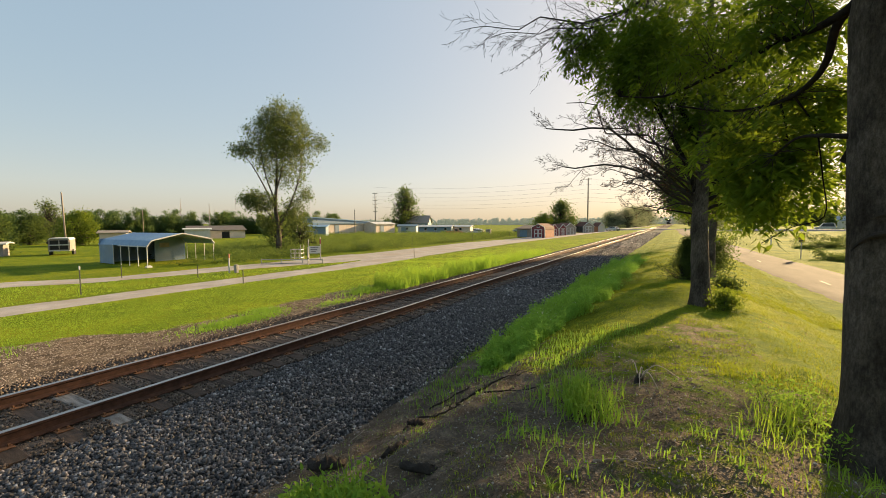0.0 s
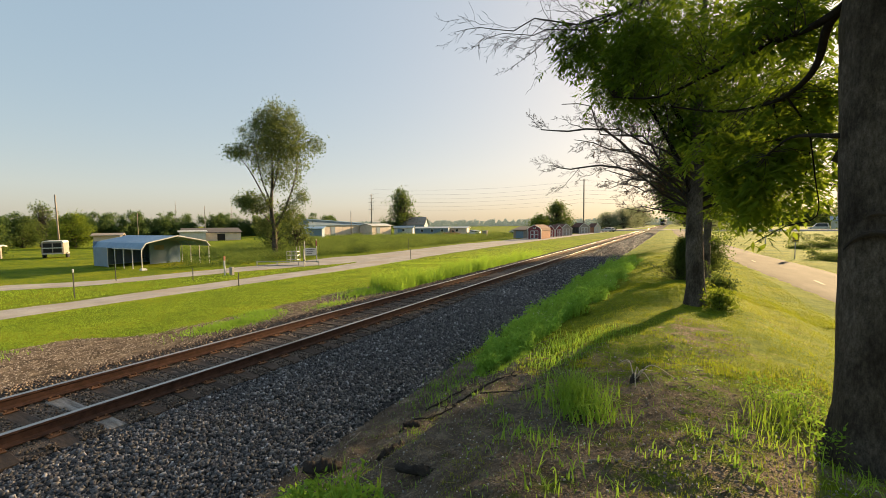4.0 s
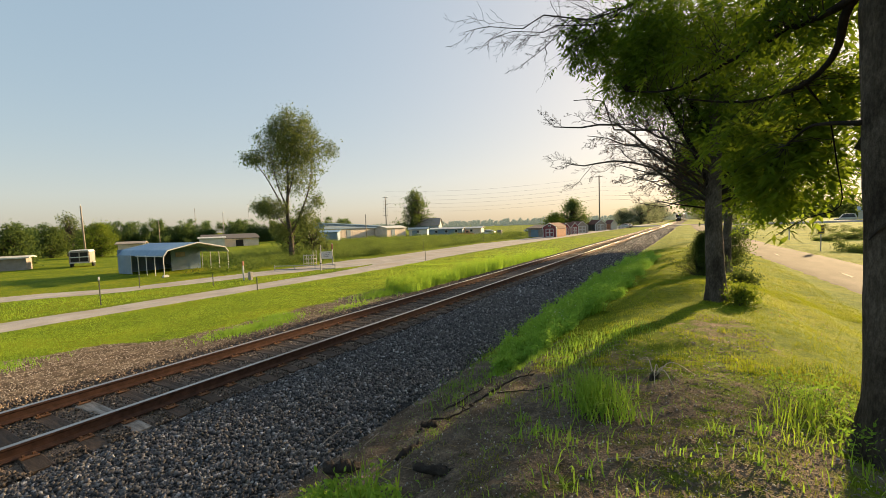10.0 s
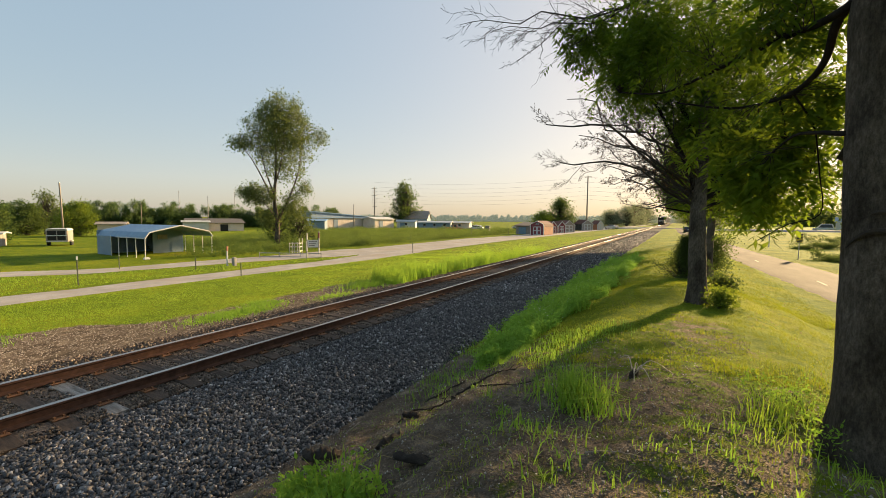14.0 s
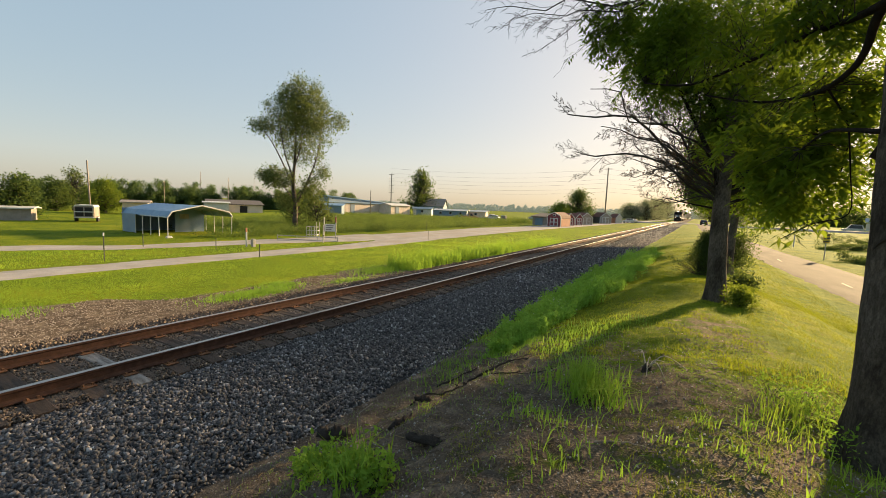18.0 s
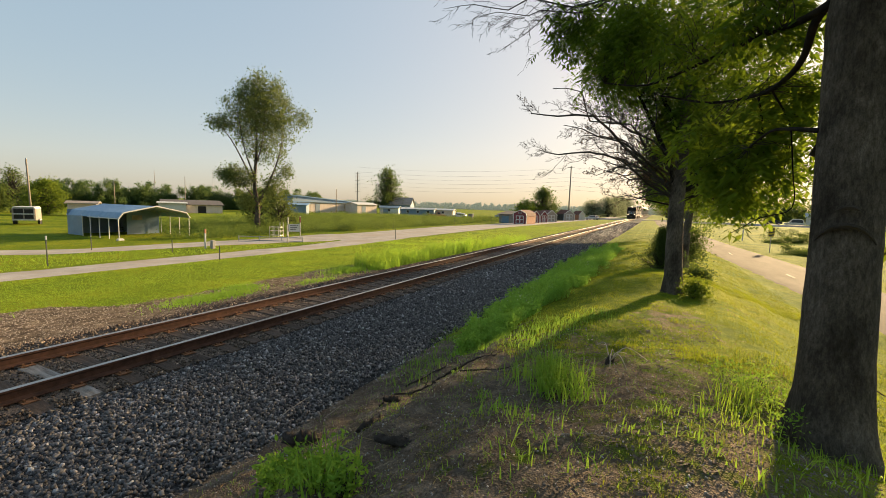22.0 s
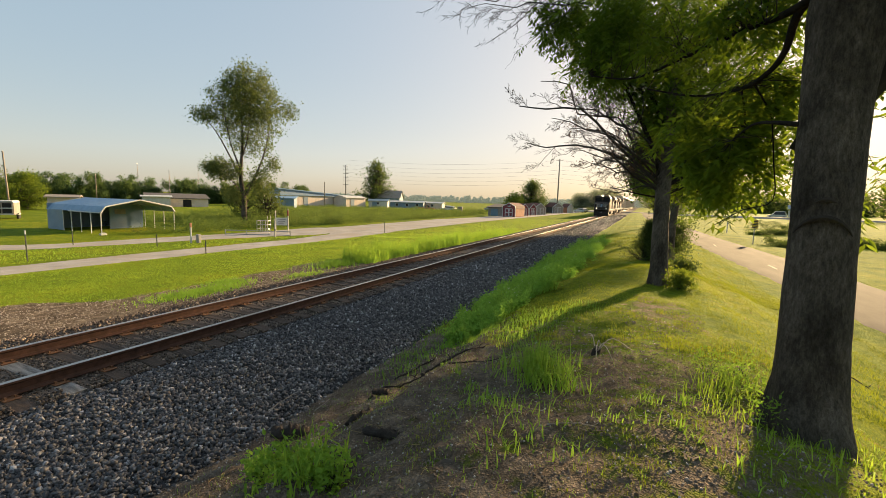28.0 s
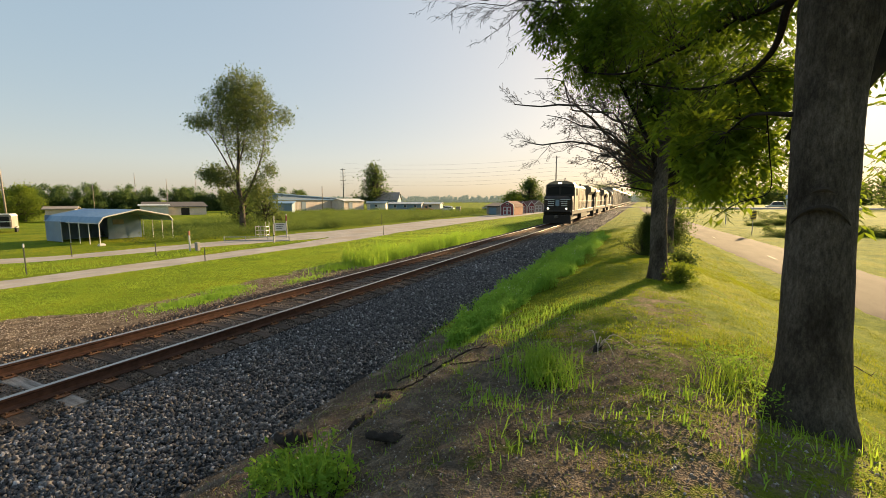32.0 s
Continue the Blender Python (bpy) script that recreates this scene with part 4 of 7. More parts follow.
tree("bare_branched_tree", [(9.12, 20.0, G(9.12, 20) - 0.05), (9.14, 20.1, 1.9), (9.2, 20.2, 3.0), (9.2, 20.3, 4.6), (9.3, 20.5, 7.5)], [0.17, 0.14, 0.12, 0.09, 0.05],
     [([(9.5, 20.2, 3.0), (8.6, 20.1, 3.6), (7.4, 19.8, 4.4), (6.2, 19.4, 5.0)], 0.075, 0.02), ([(9.5, 20.2, 3.3), (8.2, 19.9, 4.6), (6.8, 19.2, 5.8)], 0.07, 0.02),
      ([(9.5, 20.2, 2.8), (8.5, 20.3, 3.0), (7.5, 20.1, 3.2), (6.6, 19.8, 3.4)], 0.06, 0.015), ([(9.2, 20.3, 4.4), (9.8, 20.8, 6.0), (10.5, 21, 7.6)], 0.07, 0.02)],
     [((9.6, 20.8, 6.6), (2.2, 2.2, 2.2), 150), ((8.9, 20.3, 4.2), (1.2, 1.2, 0.9), 45), ((9.9, 20.6, 3.3), (1.1, 1.6, 0.8), 40), ((8.8, 21.0, 3.6), (1.0, 1.4, 0.9), 24)],
     0.13, "half-dead tree with a fan of bare grey twigs", 17, per=22, leaf_spread=0.3,
     limb_bark=M_LIMB, fans=[((9.4, 20.2, 3.0), (5.8, 19.5, 4.4), 0.05, 3, 0.1), ((9.3, 20.2, 3.4), (6.2, 19.4, 5.8), 0.05, 3, 0.08), ((9.4, 20.2, 2.9), (6.4, 19.8, 3.3), 0.04, 3, 0.14)], twig_r=0.02)
# added trees, mostly hidden behind nearer crowns, placed to shade the track
for x, y, s, seed in ((9.2, 30.0, 0.9, 23), (9.3, 41.0, 1.0, 29), (9.2, 52.0, 1.0, 31)):
    z = G(x, y)
    tree("roadside_tree", [(x, y, z - 0.05), (x + 0.1, y, z + 2 * s), (x, y + 0.1, z + 5 * s), (x + 0.2, y, z + 8.5 * s)], [0.25, 0.2, 0.13, 0.05],
         [([(x, y, z + 2.4 * s), (x - 0.8, y, z + 4 * s), (x - 1.5, y - 0.3, z + 5.4 * s)], 0.1, 0.03), ([(x, y, z + 2.8 * s), (x + 1.2, y, z + 4.4 * s), (x + 2.2, y + 0.4, z + 6 * s)], 0.1, 0.03)],
         [((x - 0.3, y, z + 6.2 * s), (2.2 * s, 2.4 * s, 2.9 * s), 240), ((x - 1.0, y, z + 4.6 * s), (1.2, 1.5, 1.3), 50), ((x + 1.0, y, z + 5.0 * s), (1.2, 1.5, 1.3), 50)],
         0.16, "added leafy tree in the row along the bank, shading the track", seed, per=30, leaf_spread=0.36, near=False)


def shrub(name, c, rr, n, size, mat, label, category="shrub", per=26, spread=0.1, conifer=False, stem=0.012):
    ob = thing(name, Matrix.Translation(c), label, category)
    r = random.Random(int(c[0] * 31 + c[1] * 17))
    sh = Shape()
    cen = []
    for _ in range(n):
        v = Vector((r.gauss(0, 0.5), r.gauss(0, 0.5), r.uniform(0.05, 1)))
        k = 1 - (v.z if conifer else v.z * 0.35)
        e = Vector((v.x * rr[0] * k, v.y * rr[1] * k, v.z * rr[2]))
        sh.tube(bent((e.x * 0.15, e.y * 0.15, -0.03), e, 3, 0.05, 0.1, r), [stem, stem * 0.75, stem * 0.5, stem * 0.25], 4, cap=False)
        cen.append(tuple(e))
    tagged(part("stemwork", sh, M_TWIG, ob), kind="stuff")
    leaves("foliage", np.array(cen), spread, per, size, mat, ob, -0.3 if not conifer else 0.2)
    return ob


shrub("broadleaf_shrub", (8.85, 10.6, G(8.85, 10.6)), (0.27, 0.27, 0.34), 70, 0.06, M_BRIGHT, "low green broadleaf shrub at the foot of a tree", spread=0.09)
shrub("broadleaf_shrub", (9.3, 15.6, G(9.3, 15.6)), (0.35, 0.35, 0.3), 40, 0.09, M_HEDGE, "low green shrub on the sunny bank")
shrub("juniper", (8.25, 17.8, G(8.25, 17.8)), (0.95, 0.9, 1.5), 300, 0.05, M_HEDGE, "dark juniper bush between the trees", per=54, spread=0.085, conifer=True)
shrub("broadleaf_shrub", (9.4, 23.0, G(9.4, 23)), (0.8, 0.9, 1.5), 120, 0.11, M_HEDGE, "tall dark shrub under the trees", per=30, spread=0.16)

# the lone tree behind the carport
z0 = G(-32, 34)
BX, BY = -32.85, 33.67


def up_there(u, v, w):
    """A spot of the lone tree: across the view, towards it, up."""
    return (BX + 0.85 * u - 0.5 * v, BY + 0.53 * u + 0.85 * v, z0 + w)


tree("lone_tree", [up_there(0, 0, -0.1), up_there(0.1, 0, 2.8), up_there(-0.2, 0, 5.5), up_there(0.1, 0, 9.5), up_there(0, 0, 15)], [0.34, 0.27, 0.2, 0.13, 0.04],
     [([up_there(0.1, 0, 3.0), up_there(1.5, 0.3, 6), up_there(2.6, 0.5, 9.5), up_there(3.0, 0.5, 13.5)], 0.17, 0.03),
      ([up_there(-0.1, 0, 5.0), up_there(-1.4, 0.3, 7.6), up_there(-2.8, 0.4, 10.2), up_there(-4.2, 0.3, 12)], 0.13, 0.03),
      ([up_there(0, 0, 3.4), up_there(-1.3, 0.2, 5.0), up_there(-2.6, 0.3, 6.3)], 0.09, 0.02),
      ([up_there(-0.2, 0, 6.2), up_there(-1.0, -0.5, 9), up_there(-1.6, -0.9, 13.5)], 0.11, 0.03),
      ([up_there(0, 0, 7.5), up_there(1.0, -0.8, 10), up_there(1.4, -1.0, 14)], 0.1, 0.03),
      ([up_there(0.3, 0, 4.2), up_there(2.0, 0.4, 6.2), up_there(3.4, 0.3, 7.6)], 0.08, 0.02)],
     [(up_there(0.6, 0, 15.7), (2.9, 2.4, 1.9), 150), (up_there(0.4, 0, 13.9), (4.6, 3.2, 1.7), 230), (up_there(0.6, 0, 12.1), (5.3, 3.3, 1.4), 200), (up_there(0.9, 0, 10.5), (4.3, 2.8, 1.2), 84), (up_there(-3.7, 0, 11.9), (1.6, 1.3, 0.9), 44), (up_there(5.0, 0, 12.8), (0.9, 1.0, 1.0), 24),
      (up_there(1.2, 0, 8.9), (3.0, 2.2, 1.2), 46), (up_there(-2.0, 0, 6.0), (2.0, 1.6, 1.2), 110), (up_there(-3.4, 0, 6.3), (0.9, 0.9, 0.6), 26),
      (up_there(1.9, 0, 5.0), (1.9, 1.5, 1.4), 60), (up_there(3.2, 0, 6.8), (0.9, 0.9, 0.7), 20), (up_there(-1.0, 0, 3.2), (1.5, 1.2, 0.9), 44)],
     0.185, "tall slender lone tree with an airy rounded crown", 41, mat_leaf=M_LEAF_FAR, near=False, per=15, leaf_spread=0.34, twig_r=0.02, droop=0.2)


def far_tree(name, x, y, h, w, label, seed, mat=None, conifer=False, lobes=9, n=46, size=0.5, trunk=True):
    """A tree seen from far off: a short trunk and clumps of leaves."""
    r = random.Random(seed)
    z = G(x, y)
    ob = thing(name, pose(x, y, z), label, "tree")
    sh = Shape()
    sh.tube([(0, 0, -0.2), (0, 0, h * 0.35), (0.1, 0, h * 0.85)], [w * 0.06, w * 0.045, 0.03], 7)
    cen = []
    for _ in range(lobes):
        if conifer:
            t = r.uniform(0.08, 1)
            a = r.uniform(0, 6.28)
            k = w * 0.5 * (1 - t) ** 0.5 * (0.75 + 0.25 * math.sin(9 * a + 14 * t)) * r.uniform(0.3, 1.05)
            e = Vector((math.cos(a) * k, math.sin(a) * k, h * (0.05 + 0.95 * t)))
        else:
            a, t = r.uniform(0, 6.28), r.uniform(0.08, 0.95)
            k = w * 0.5 * math.sin(math.pi * min(1, 0.18 + t * 0.8)) * r.uniform(0.3, 1.0)
            e = Vector((math.cos(a) * k, math.sin(a) * k, h * t))
        sh.tube(bent((0, 0, e.z * 0.55), e, 3, 0.05, 0.1, r), [w * 0.016, w * 0.012, w * 0.008, 0.01], 4, cap=False)
        cen.append(tuple(e))
    part("trunk", sh, M_TWIG, ob)
    leaves("crown", np.array(cen), w * (0.05 if conifer else 0.075), n, size, mat or M_HEDGE, ob, 0.2, False)
    return ob


far_tree("spruce", -92, 147, 17.5, 21.0, "tall dark conifer behind the farm buildings", 3, conifer=True, lobes=170, n=30, size=0.62)
far_tree("broadleaf_tree", -23.5, 131, 9.5, 9.5, "dark rounded tree behind the small sheds", 4, lobes=110, n=60, size=0.4)
far_tree("broadleaf_tree", -26.5, 122, 5.5, 8.0, "leafy green tree behind the small sheds", 5, lobes=70, n=60, size=0.38, mat=M_BRIGHT)
for i, (x, y, h, w) in enumerate([(-22, 232, 8.5, 12), (-15, 240, 10.5, 13), (-13, 258, 11.5, 13), (-12, 285, 12.5, 12), (-11, 338, 13, 14), (13, 400, 13, 16), (24, 240, 10, 14), (20, 205, 9, 12), (14, 300, 11, 13)]):
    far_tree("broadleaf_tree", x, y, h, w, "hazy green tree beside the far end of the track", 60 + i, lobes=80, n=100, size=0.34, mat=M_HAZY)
far_tree("broadleaf_tree", -97, 31, 5.6, 6.0, "dark green bushy tree at the edge of the lawn", 71, lobes=110, n=70, size=0.24)
far_tree("feathery_tree", -99, 34.4, 8.6, 7.0, "tall feathery green tree with an open crown", 79, lobes=70, n=26, size=0.3, mat=M_LEAF_FAR)
far_tree("broadleaf_tree", -86, 34.6, 5.9, 6.6, "bright yellow-green shrubby tree behind the trailer", 72, lobes=120, n=70, size=0.22, mat=M_BRIGHT)
far_tree("broadleaf_tree", -66.5, 18.2, 5.4, 5.6, "dark leafy tree beside a white camper", 73, lobes=110, n=70, size=0.24)
far_tree("broadleaf_tree", -33.5, 37.5, 4.2, 4.6, "leafy young tree under the lone tree", 75, lobes=50, n=34, size=0.25, mat=M_LEAF_FAR)
far_tree("broadleaf_tree", -38.5, 38.5, 4.6, 4.6, "leafy dark young tree beside the lone tree", 76, lobes=60, n=34, size=0.25)
far_tree("broadleaf_tree", 62, 175, 15, 18, "dark green tree across the road", 77, lobes=70, n=36, size=0.8)
far_tree("broadleaf_tree", 78, 170, 14, 18, "dark green tree across the road", 78, lobes=70, n=36, size=0.8)


def woods(name, spots, hmin, hmax, size, n, label, mat=None):
    """Far woodland in one mesh: clumps of leaves heaped into uneven crowns."""
    cen = []
    r = random.Random(len(spots))
    for x, y in spots:
        h = r.uniform(hmin, hmax)
        z = -1.2
        for _ in range(20):
            a, t = r.uniform(0, 6.28), r.uniform(0.05, 0.98)
            k = h * 0.42 * math.sin(math.pi * min(1, 0.25 + t * 0.7)) * r.uniform(0.2, 1)
            cen.append((x + math.cos(a) * k, y + math.sin(a) * k, z + h * t))
    ob = leaves(name, np.array(cen), hmin * (0.09 if hmin < 8 else 0.22), n, size, mat or M_HEDGE, None, 0.2, False)
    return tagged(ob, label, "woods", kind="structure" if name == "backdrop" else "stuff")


# haze over the farthest woods, painted as pale colour with a faint emission
M_SKYLINE = plain("haze_glow_leaf", (0.24, 0.26, 0.2), 1.0, 0, 0.17)
rw = random.Random(8)
woods("tree_line", [(-150 + i * 0.225 + rw.uniform(-7, 7), 40 + i * 0.575 + rw.uniform(-5, 5)) for i in range(0, 148)], 4.6, 8.6, 0.32, 80, "dark green line of trees behind the field", M_TREELINE)
woods("backdrop", [(-620 + i * 1.7 + rw.uniform(-4, 4), 560 + rw.uniform(-30, 40)) for i in range(460)], 6, 9.5, 1.6, 9, "wooded skyline beyond the fields, its haze painted as a pale glow", M_SKYLINE)
woods("distant_woods", [(60 + i * 3 + rw.uniform(-3, 3), 330 - i * 1 + rw.uniform(-15, 15)) for i in range(80)], 8, 13, 1.3, 22, "dark woods beyond the field across the road")


# ---- grass, weeds ----
def bank(x, y):
    return worn(x, y) + 0.9 * bumpy(x, y, 1.7, 2) + 0.35 * bumpy(x, y, 5.5, 8) < 0.42


pts = sown(60000, 5.2, 12.9, 5.5, 16, bank, 0.5)
tagged(blades("bank_grass", pts, [0.05 * max(0.3, 0.8 + 1.1 * bumpy(p[0], p[1], 2.3, 14) + 0.7 * bumpy(p[0], p[1], 7.0, 15)) for p in pts], 0.006, M_LAWN, 0.9), "short sunlit grass on the bank", "grass", kind="stuff")
tagged(blades("bank_grass", sown(40000, 5.2, 12.5, 2.0, 6.0, bank, 0.0), 0.034, 0.0035, M_LAWN, 1.0), "short sunlit grass near the shade tree", "grass", kind="stuff")
tagged(blades("bank_grass", sown(44000, 5.2, 12.3, 14, 40, None, 0.7), 0.045, 0.012, M_LAWN, 1.0), "short sunlit grass farther along the bank", "grass", kind="stuff")
tagged(blades("verge_grass", sown(90000, -12.2, -3.6, 2, 30, lambda x, y: worn(x, y) + 0.35 * bumpy(x, y, 1.2, 2) < 0.42, 0.6), 0.035, 0.012, M_VERGE, 1.3), "bright mown grass between the track and the road", "grass", kind="stuff")
tagged(blades("verge_grass", sown(16000, -12.4, -2.6, 28, 75, None, 0.7), 0.06, 0.03, M_VERGE, 1.2), "bright mown grass along the far track", "grass", kind="stuff")
tagged(blades("island_grass", sown(16000, -24, -15.6, 2, 28, lambda x, y: not (x < interp(y, [(0, -29.5), (8, -24.0), (12, -21.0), (18, -19.4), (24, -17.3), (28, -15.8)])), 0.3), 0.08, 0.018, M_VERGE, 1.1), "grass strip between two gravel roads", "grass", kind="stuff")


def on_bank(x, y):
    c = 5.15 + 0.35 * bumpy(0, y, 0.5, 4)
    w = interp(y, [(6, 0.15), (9, 0.75), (13, 1.0), (22, 0.95)]) * (1 + 0.5 * bumpy(0, y, 0.9, 6))
    return abs(x - c) < w and bumpy(x, y, 1.4, 12) + 0.4 * bumpy(x, y, 4.5, 13) > -0.28


def weed_heights(pts, base, s=1.6):
    return np.array([base * max(0.15, 0.5 + 1.25 * bumpy(x, y, s, 21) + 0.45 * bumpy(x, y, 4.2, 22)) * interp(y, [(6, 0.5), (9.5, 1)]) for x, y, _ in pts])


pts = sown(24000, 3.9, 6.6, 6.2, 24, on_bank, 0.5)
tagged(blades("bank_weeds", pts, weed_heights(pts, 0.5), 0.015, M_WEED, 0.8), "tall green weeds along the edge of the ballast", "weeds", kind="stuff")
pts = sown(12000, 4.0, 6.4, 21, 40, lambda x, y: abs(x - 5.1 - 0.3 * bumpy(0, y, 0.4, 4)) < interp(y, [(21, 0.9), (28, 0.7), (40, 0.25)]) and bumpy(x, y, 0.8, 12) > -0.2, 0.8)
tagged(blades("bank_weeds", pts, weed_heights(pts, 0.3), 0.018, M_VERGE, 0.9), "low green weeds along the far ballast", "weeds", kind="stuff")
pts = sown(11000, 4.0, 6.6, 6.5, 30, on_bank, 0.4, 0.0)
hh = weed_heights(pts, 0.5)
pts[:, 2] += hh * rng.uniform(0.3, 0.95, len(pts))
tagged(leaves("weed_leaves", pts, (0.05, 0.05, 0.06), 10, 0.07, M_WEED, None, -0.2), "small broad leaves of weeds along the ballast", "weeds", kind="stuff")
M_PETAL = plain("pale_petal", (0.6, 0.58, 0.42), 0.8)
pts = sown(420, 4.4, 6.2, 9, 34, on_bank, 0.4, 0.0)
pts[:, 2] += weed_heights(pts, 0.52)
tagged(leaves("weed_flowers", pts, (0.03, 0.03, 0.03), 3, 0.022, M_PETAL, None, -0.5, False), "tiny pale flowers over the weeds", "weeds", kind="stuff")
for cx, cy, n in ((4.5, 6.3, 260), (4.9, 5.6, 160), (5.6, 6.6, 420), (6.2, 7.4, 420), (4.3, 8.2, 300), (4.2, 10.5, 300), (6.5, 6.2, 300), (6.9, 7.2, 260)):
    q = np.stack([rng.normal(cx, 0.24, n), rng.normal(cy, 0.4, n)], 1)
    tagged(blades("grass_patch", np.array([(p, q_, G(p, q_)) for p, q_ in q]), 0.12, 0.009, M_BLADE, 1.0), "patch of green grass on the bank", "grass", kind="stuff")


def tall(x, y):
    return abs(x + 3.2 - 0.02 * (y - 15) - 0.25 * bumpy(0, y, 0.6, 4)) < 0.75 + 0.4 * bumpy(0, y, 1.1, 6) and y > 14.9 and rng.uniform() > max(0, (y - 24) / 16)


pts = sown(15000, -4.6, -1.9, 14.8, 38, tall, 0.25)
tagged(blades("tall_weeds", pts, [0.85 * max(0.25, 0.75 + 0.9 * bumpy(p[0], p[1], 0.9, 17)) for p in pts], 0.014, M_BLADE, 0.6), "tall feathery green weeds beside the rails", "weeds", kind="stuff")
tagged(leaves("tall_weed_leaves", pts[::8] + np.array([0, 0, 0.4]), (0.1, 0.1, 0.2), 10, 0.06, M_VERGE, None, -0.4, False), "leafy stems of tall weeds beside the rails", "weeds", kind="stuff")
for cx, cy, rx, ry, n, h in ((-3.5, 7.9, 0.45, 1.2, 3200, 0.09), (-4.1, 9.3, 0.5, 0.6, 1200, 0.08), (-3.0, 11.6, 0.4, 0.9, 500, 0.1), (-3.6, 14.2, 0.6, 1.2, 1200, 0.25), (-5.9, 2.8, 0.7, 0.9, 700, 0.1), (-3.1, 16.8, 0.5, 1.0, 600, 0.3)):
    q = np.stack([rng.normal(cx, rx * 0.6, n), rng.normal(cy, ry * 0.6, n)], 1)
    tagged(blades("grass_patch", np.array([(a, b, G(a, b)) for a, b in q]), h, 0.016, M_BLADE, 1.1), "patch of green grass on bare earth", "grass", kind="stuff")

# rough overgrown field behind the roads
fx = []
rf = random.Random(12)
for _ in range(4200):
    y = 18 + 110 * rf.random() ** 1.2
    x = -rf.uniform(25.5, 30 + y * 0.62)
    if -38 < x < -29 and y < 27 or x > -26.5 and y < 30:
        continue
    if bumpy(x, y, 0.14, 3) > -0.12:
        fx.append((x, y, G(x, y) + rf.uniform(0.05, 0.7) * max(0.2, 0.8 + 1.3 * bumpy(x, y, 0.16, 6))))
for _ in range(110):
    y = 24 + 90 * rf.random()
    x = -(25.5 + 3 * rf.random() + (y * 0.45) * rf.random() ** 2)
    if -38 < x < -29 and y < 30 or x > -27 and y < 32:
        continue
    h, w = rf.uniform(0.6, 1.5), rf.uniform(0.4, 0.9)
    for _ in range(9):
        fx.append((x + rf.gauss(0, w), y + rf.gauss(0, w), G(x, y) + h * rf.uniform(0.2, 1)))
brush = []
for _ in range(150):
    y = 22 + 80 * rf.random()
    x = -(25.8 + 2 * rf.random() + (y * 0.55) * rf.random() ** 1.5)
    if -38.5 < x < -29 and y < 30 or x > -27 and y < 31:
        continue
    h, w = rf.uniform(0.4, 1.1), rf.uniform(0.5, 1.2)
    for _ in range(10):
        brush.append((x + rf.gauss(0, w), y + rf.gauss(0, w), G(x, y) + h * rf.uniform(0.1, 1)))
tagged(leaves("field_brush", np.array(brush), (0.3, 0.3, 0.16), 50, 0.1, M_HEDGE, None, 0.0, False), "dark green brush scattered over the field", "weeds", kind="stuff")
tagged(leaves("field_weeds", np.array(fx), (0.5, 0.5, 0.2), 56, 0.11, M_FIELD, None, 0.0, False), "overgrown green weeds over the field", "weeds", kind="stuff")
fx = []
for (x0, y0), (x1, y1), h, n in (((18.1, 44.6), (20.6, 46.4), 0.75, 90), ((20.5, 66.5), (26, 67.5), 0.8, 130), ((25.2, 53), (28.5, 46), 1.0, 240), ((28.5, 46), (36, 40), 1.1, 220), ((24, 84), (38, 92), 1.1, 200)):
    for _ in range(n):
        k = rf.random()
        x, y = x0 + (x1 - x0) * k + rf.gauss(0, 0.35), y0 + (y1 - y0) * k + rf.gauss(0, 0.4)
        fx.append((x, y, G(x, y) + h * rf.uniform(0.05, 1) * max(0.3, 0.8 + 0.9 * bumpy(x, y, 0.5, 5))))
tagged(leaves("ditch_weeds", np.array(fx), (0.2, 0.2, 0.13), 50, 0.1, M_HEDGE, None, 0.0, False), "green bushes along the ditch across the road", "weeds", kind="stuff")

pts = sown(5000, 5.6, 12.6, 4.5, 18, lambda x, y: bumpy(x, y, 0.8, 41) + 0.4 * bumpy(x, y, 3, 42) > 0.12, 0.6)
tagged(blades("dry_grass", pts, 0.045, 0.006, M_STRAW, 1.3), "dry straw-coloured blades in the mown bank grass", "grass", kind="stuff")

# single tufts near the feet
rt = random.Random(21)


def tuft(x, y, n, h, spread, mat, label, lean=1.1, w=0.007):
    a = rng.normal(0, spread, (n, 2))
    ob = blades("grass_tuft", np.array([(p, q, G(x + p, y + q) - G(x, y) - 0.01) for p, q in a]), h, w, mat, lean)
    ob.matrix_basis = pose(x, y, G(x, y))
    return tagged(ob, label, "grass tuft", kind="stuff")


for x, y, n, h, s in ((7.25, 3.8, 190, 0.37, 0.12), (7.12, 4.05, 150, 0.35, 0.12), (7.45, 3.6, 60, 0.28, 0.12), (7.3, 4.15, 60, 0.28, 0.12), (6.75, 4.1, 40, 0.24, 0.1), (6.95, 3.0, 60, 0.13, 0.14), (7.25, 2.75, 50, 0.12, 0.15), (6.6, 3.6, 26, 0.13, 0.06), (8.1, 3.3, 16, 0.14, 0.05), (8.35, 3.55, 24, 0.15, 0.06),
                      (7.9, 2.9, 26, 0.11, 0.08), (8.3, 2.85, 24, 0.12, 0.08), (7.7, 2.5, 24, 0.1, 0.08), (6.2, 4.3, 10, 0.15, 0.03), (7.0, 4.7, 24, 0.15, 0.06), (6.3, 6.1, 40, 0.14, 0.12), (5.7, 5.0, 16, 0.12, 0.05), (5.4, 3.9, 20, 0.1, 0.07), (7.3, 2.3, 36, 0.1, 0.12), (8.6, 2.6, 30, 0.11, 0.1)):
    tuft(x, y, n, h, s, M_BLADE, w=0.01, label="tuft of long green grass blades on bare earth")
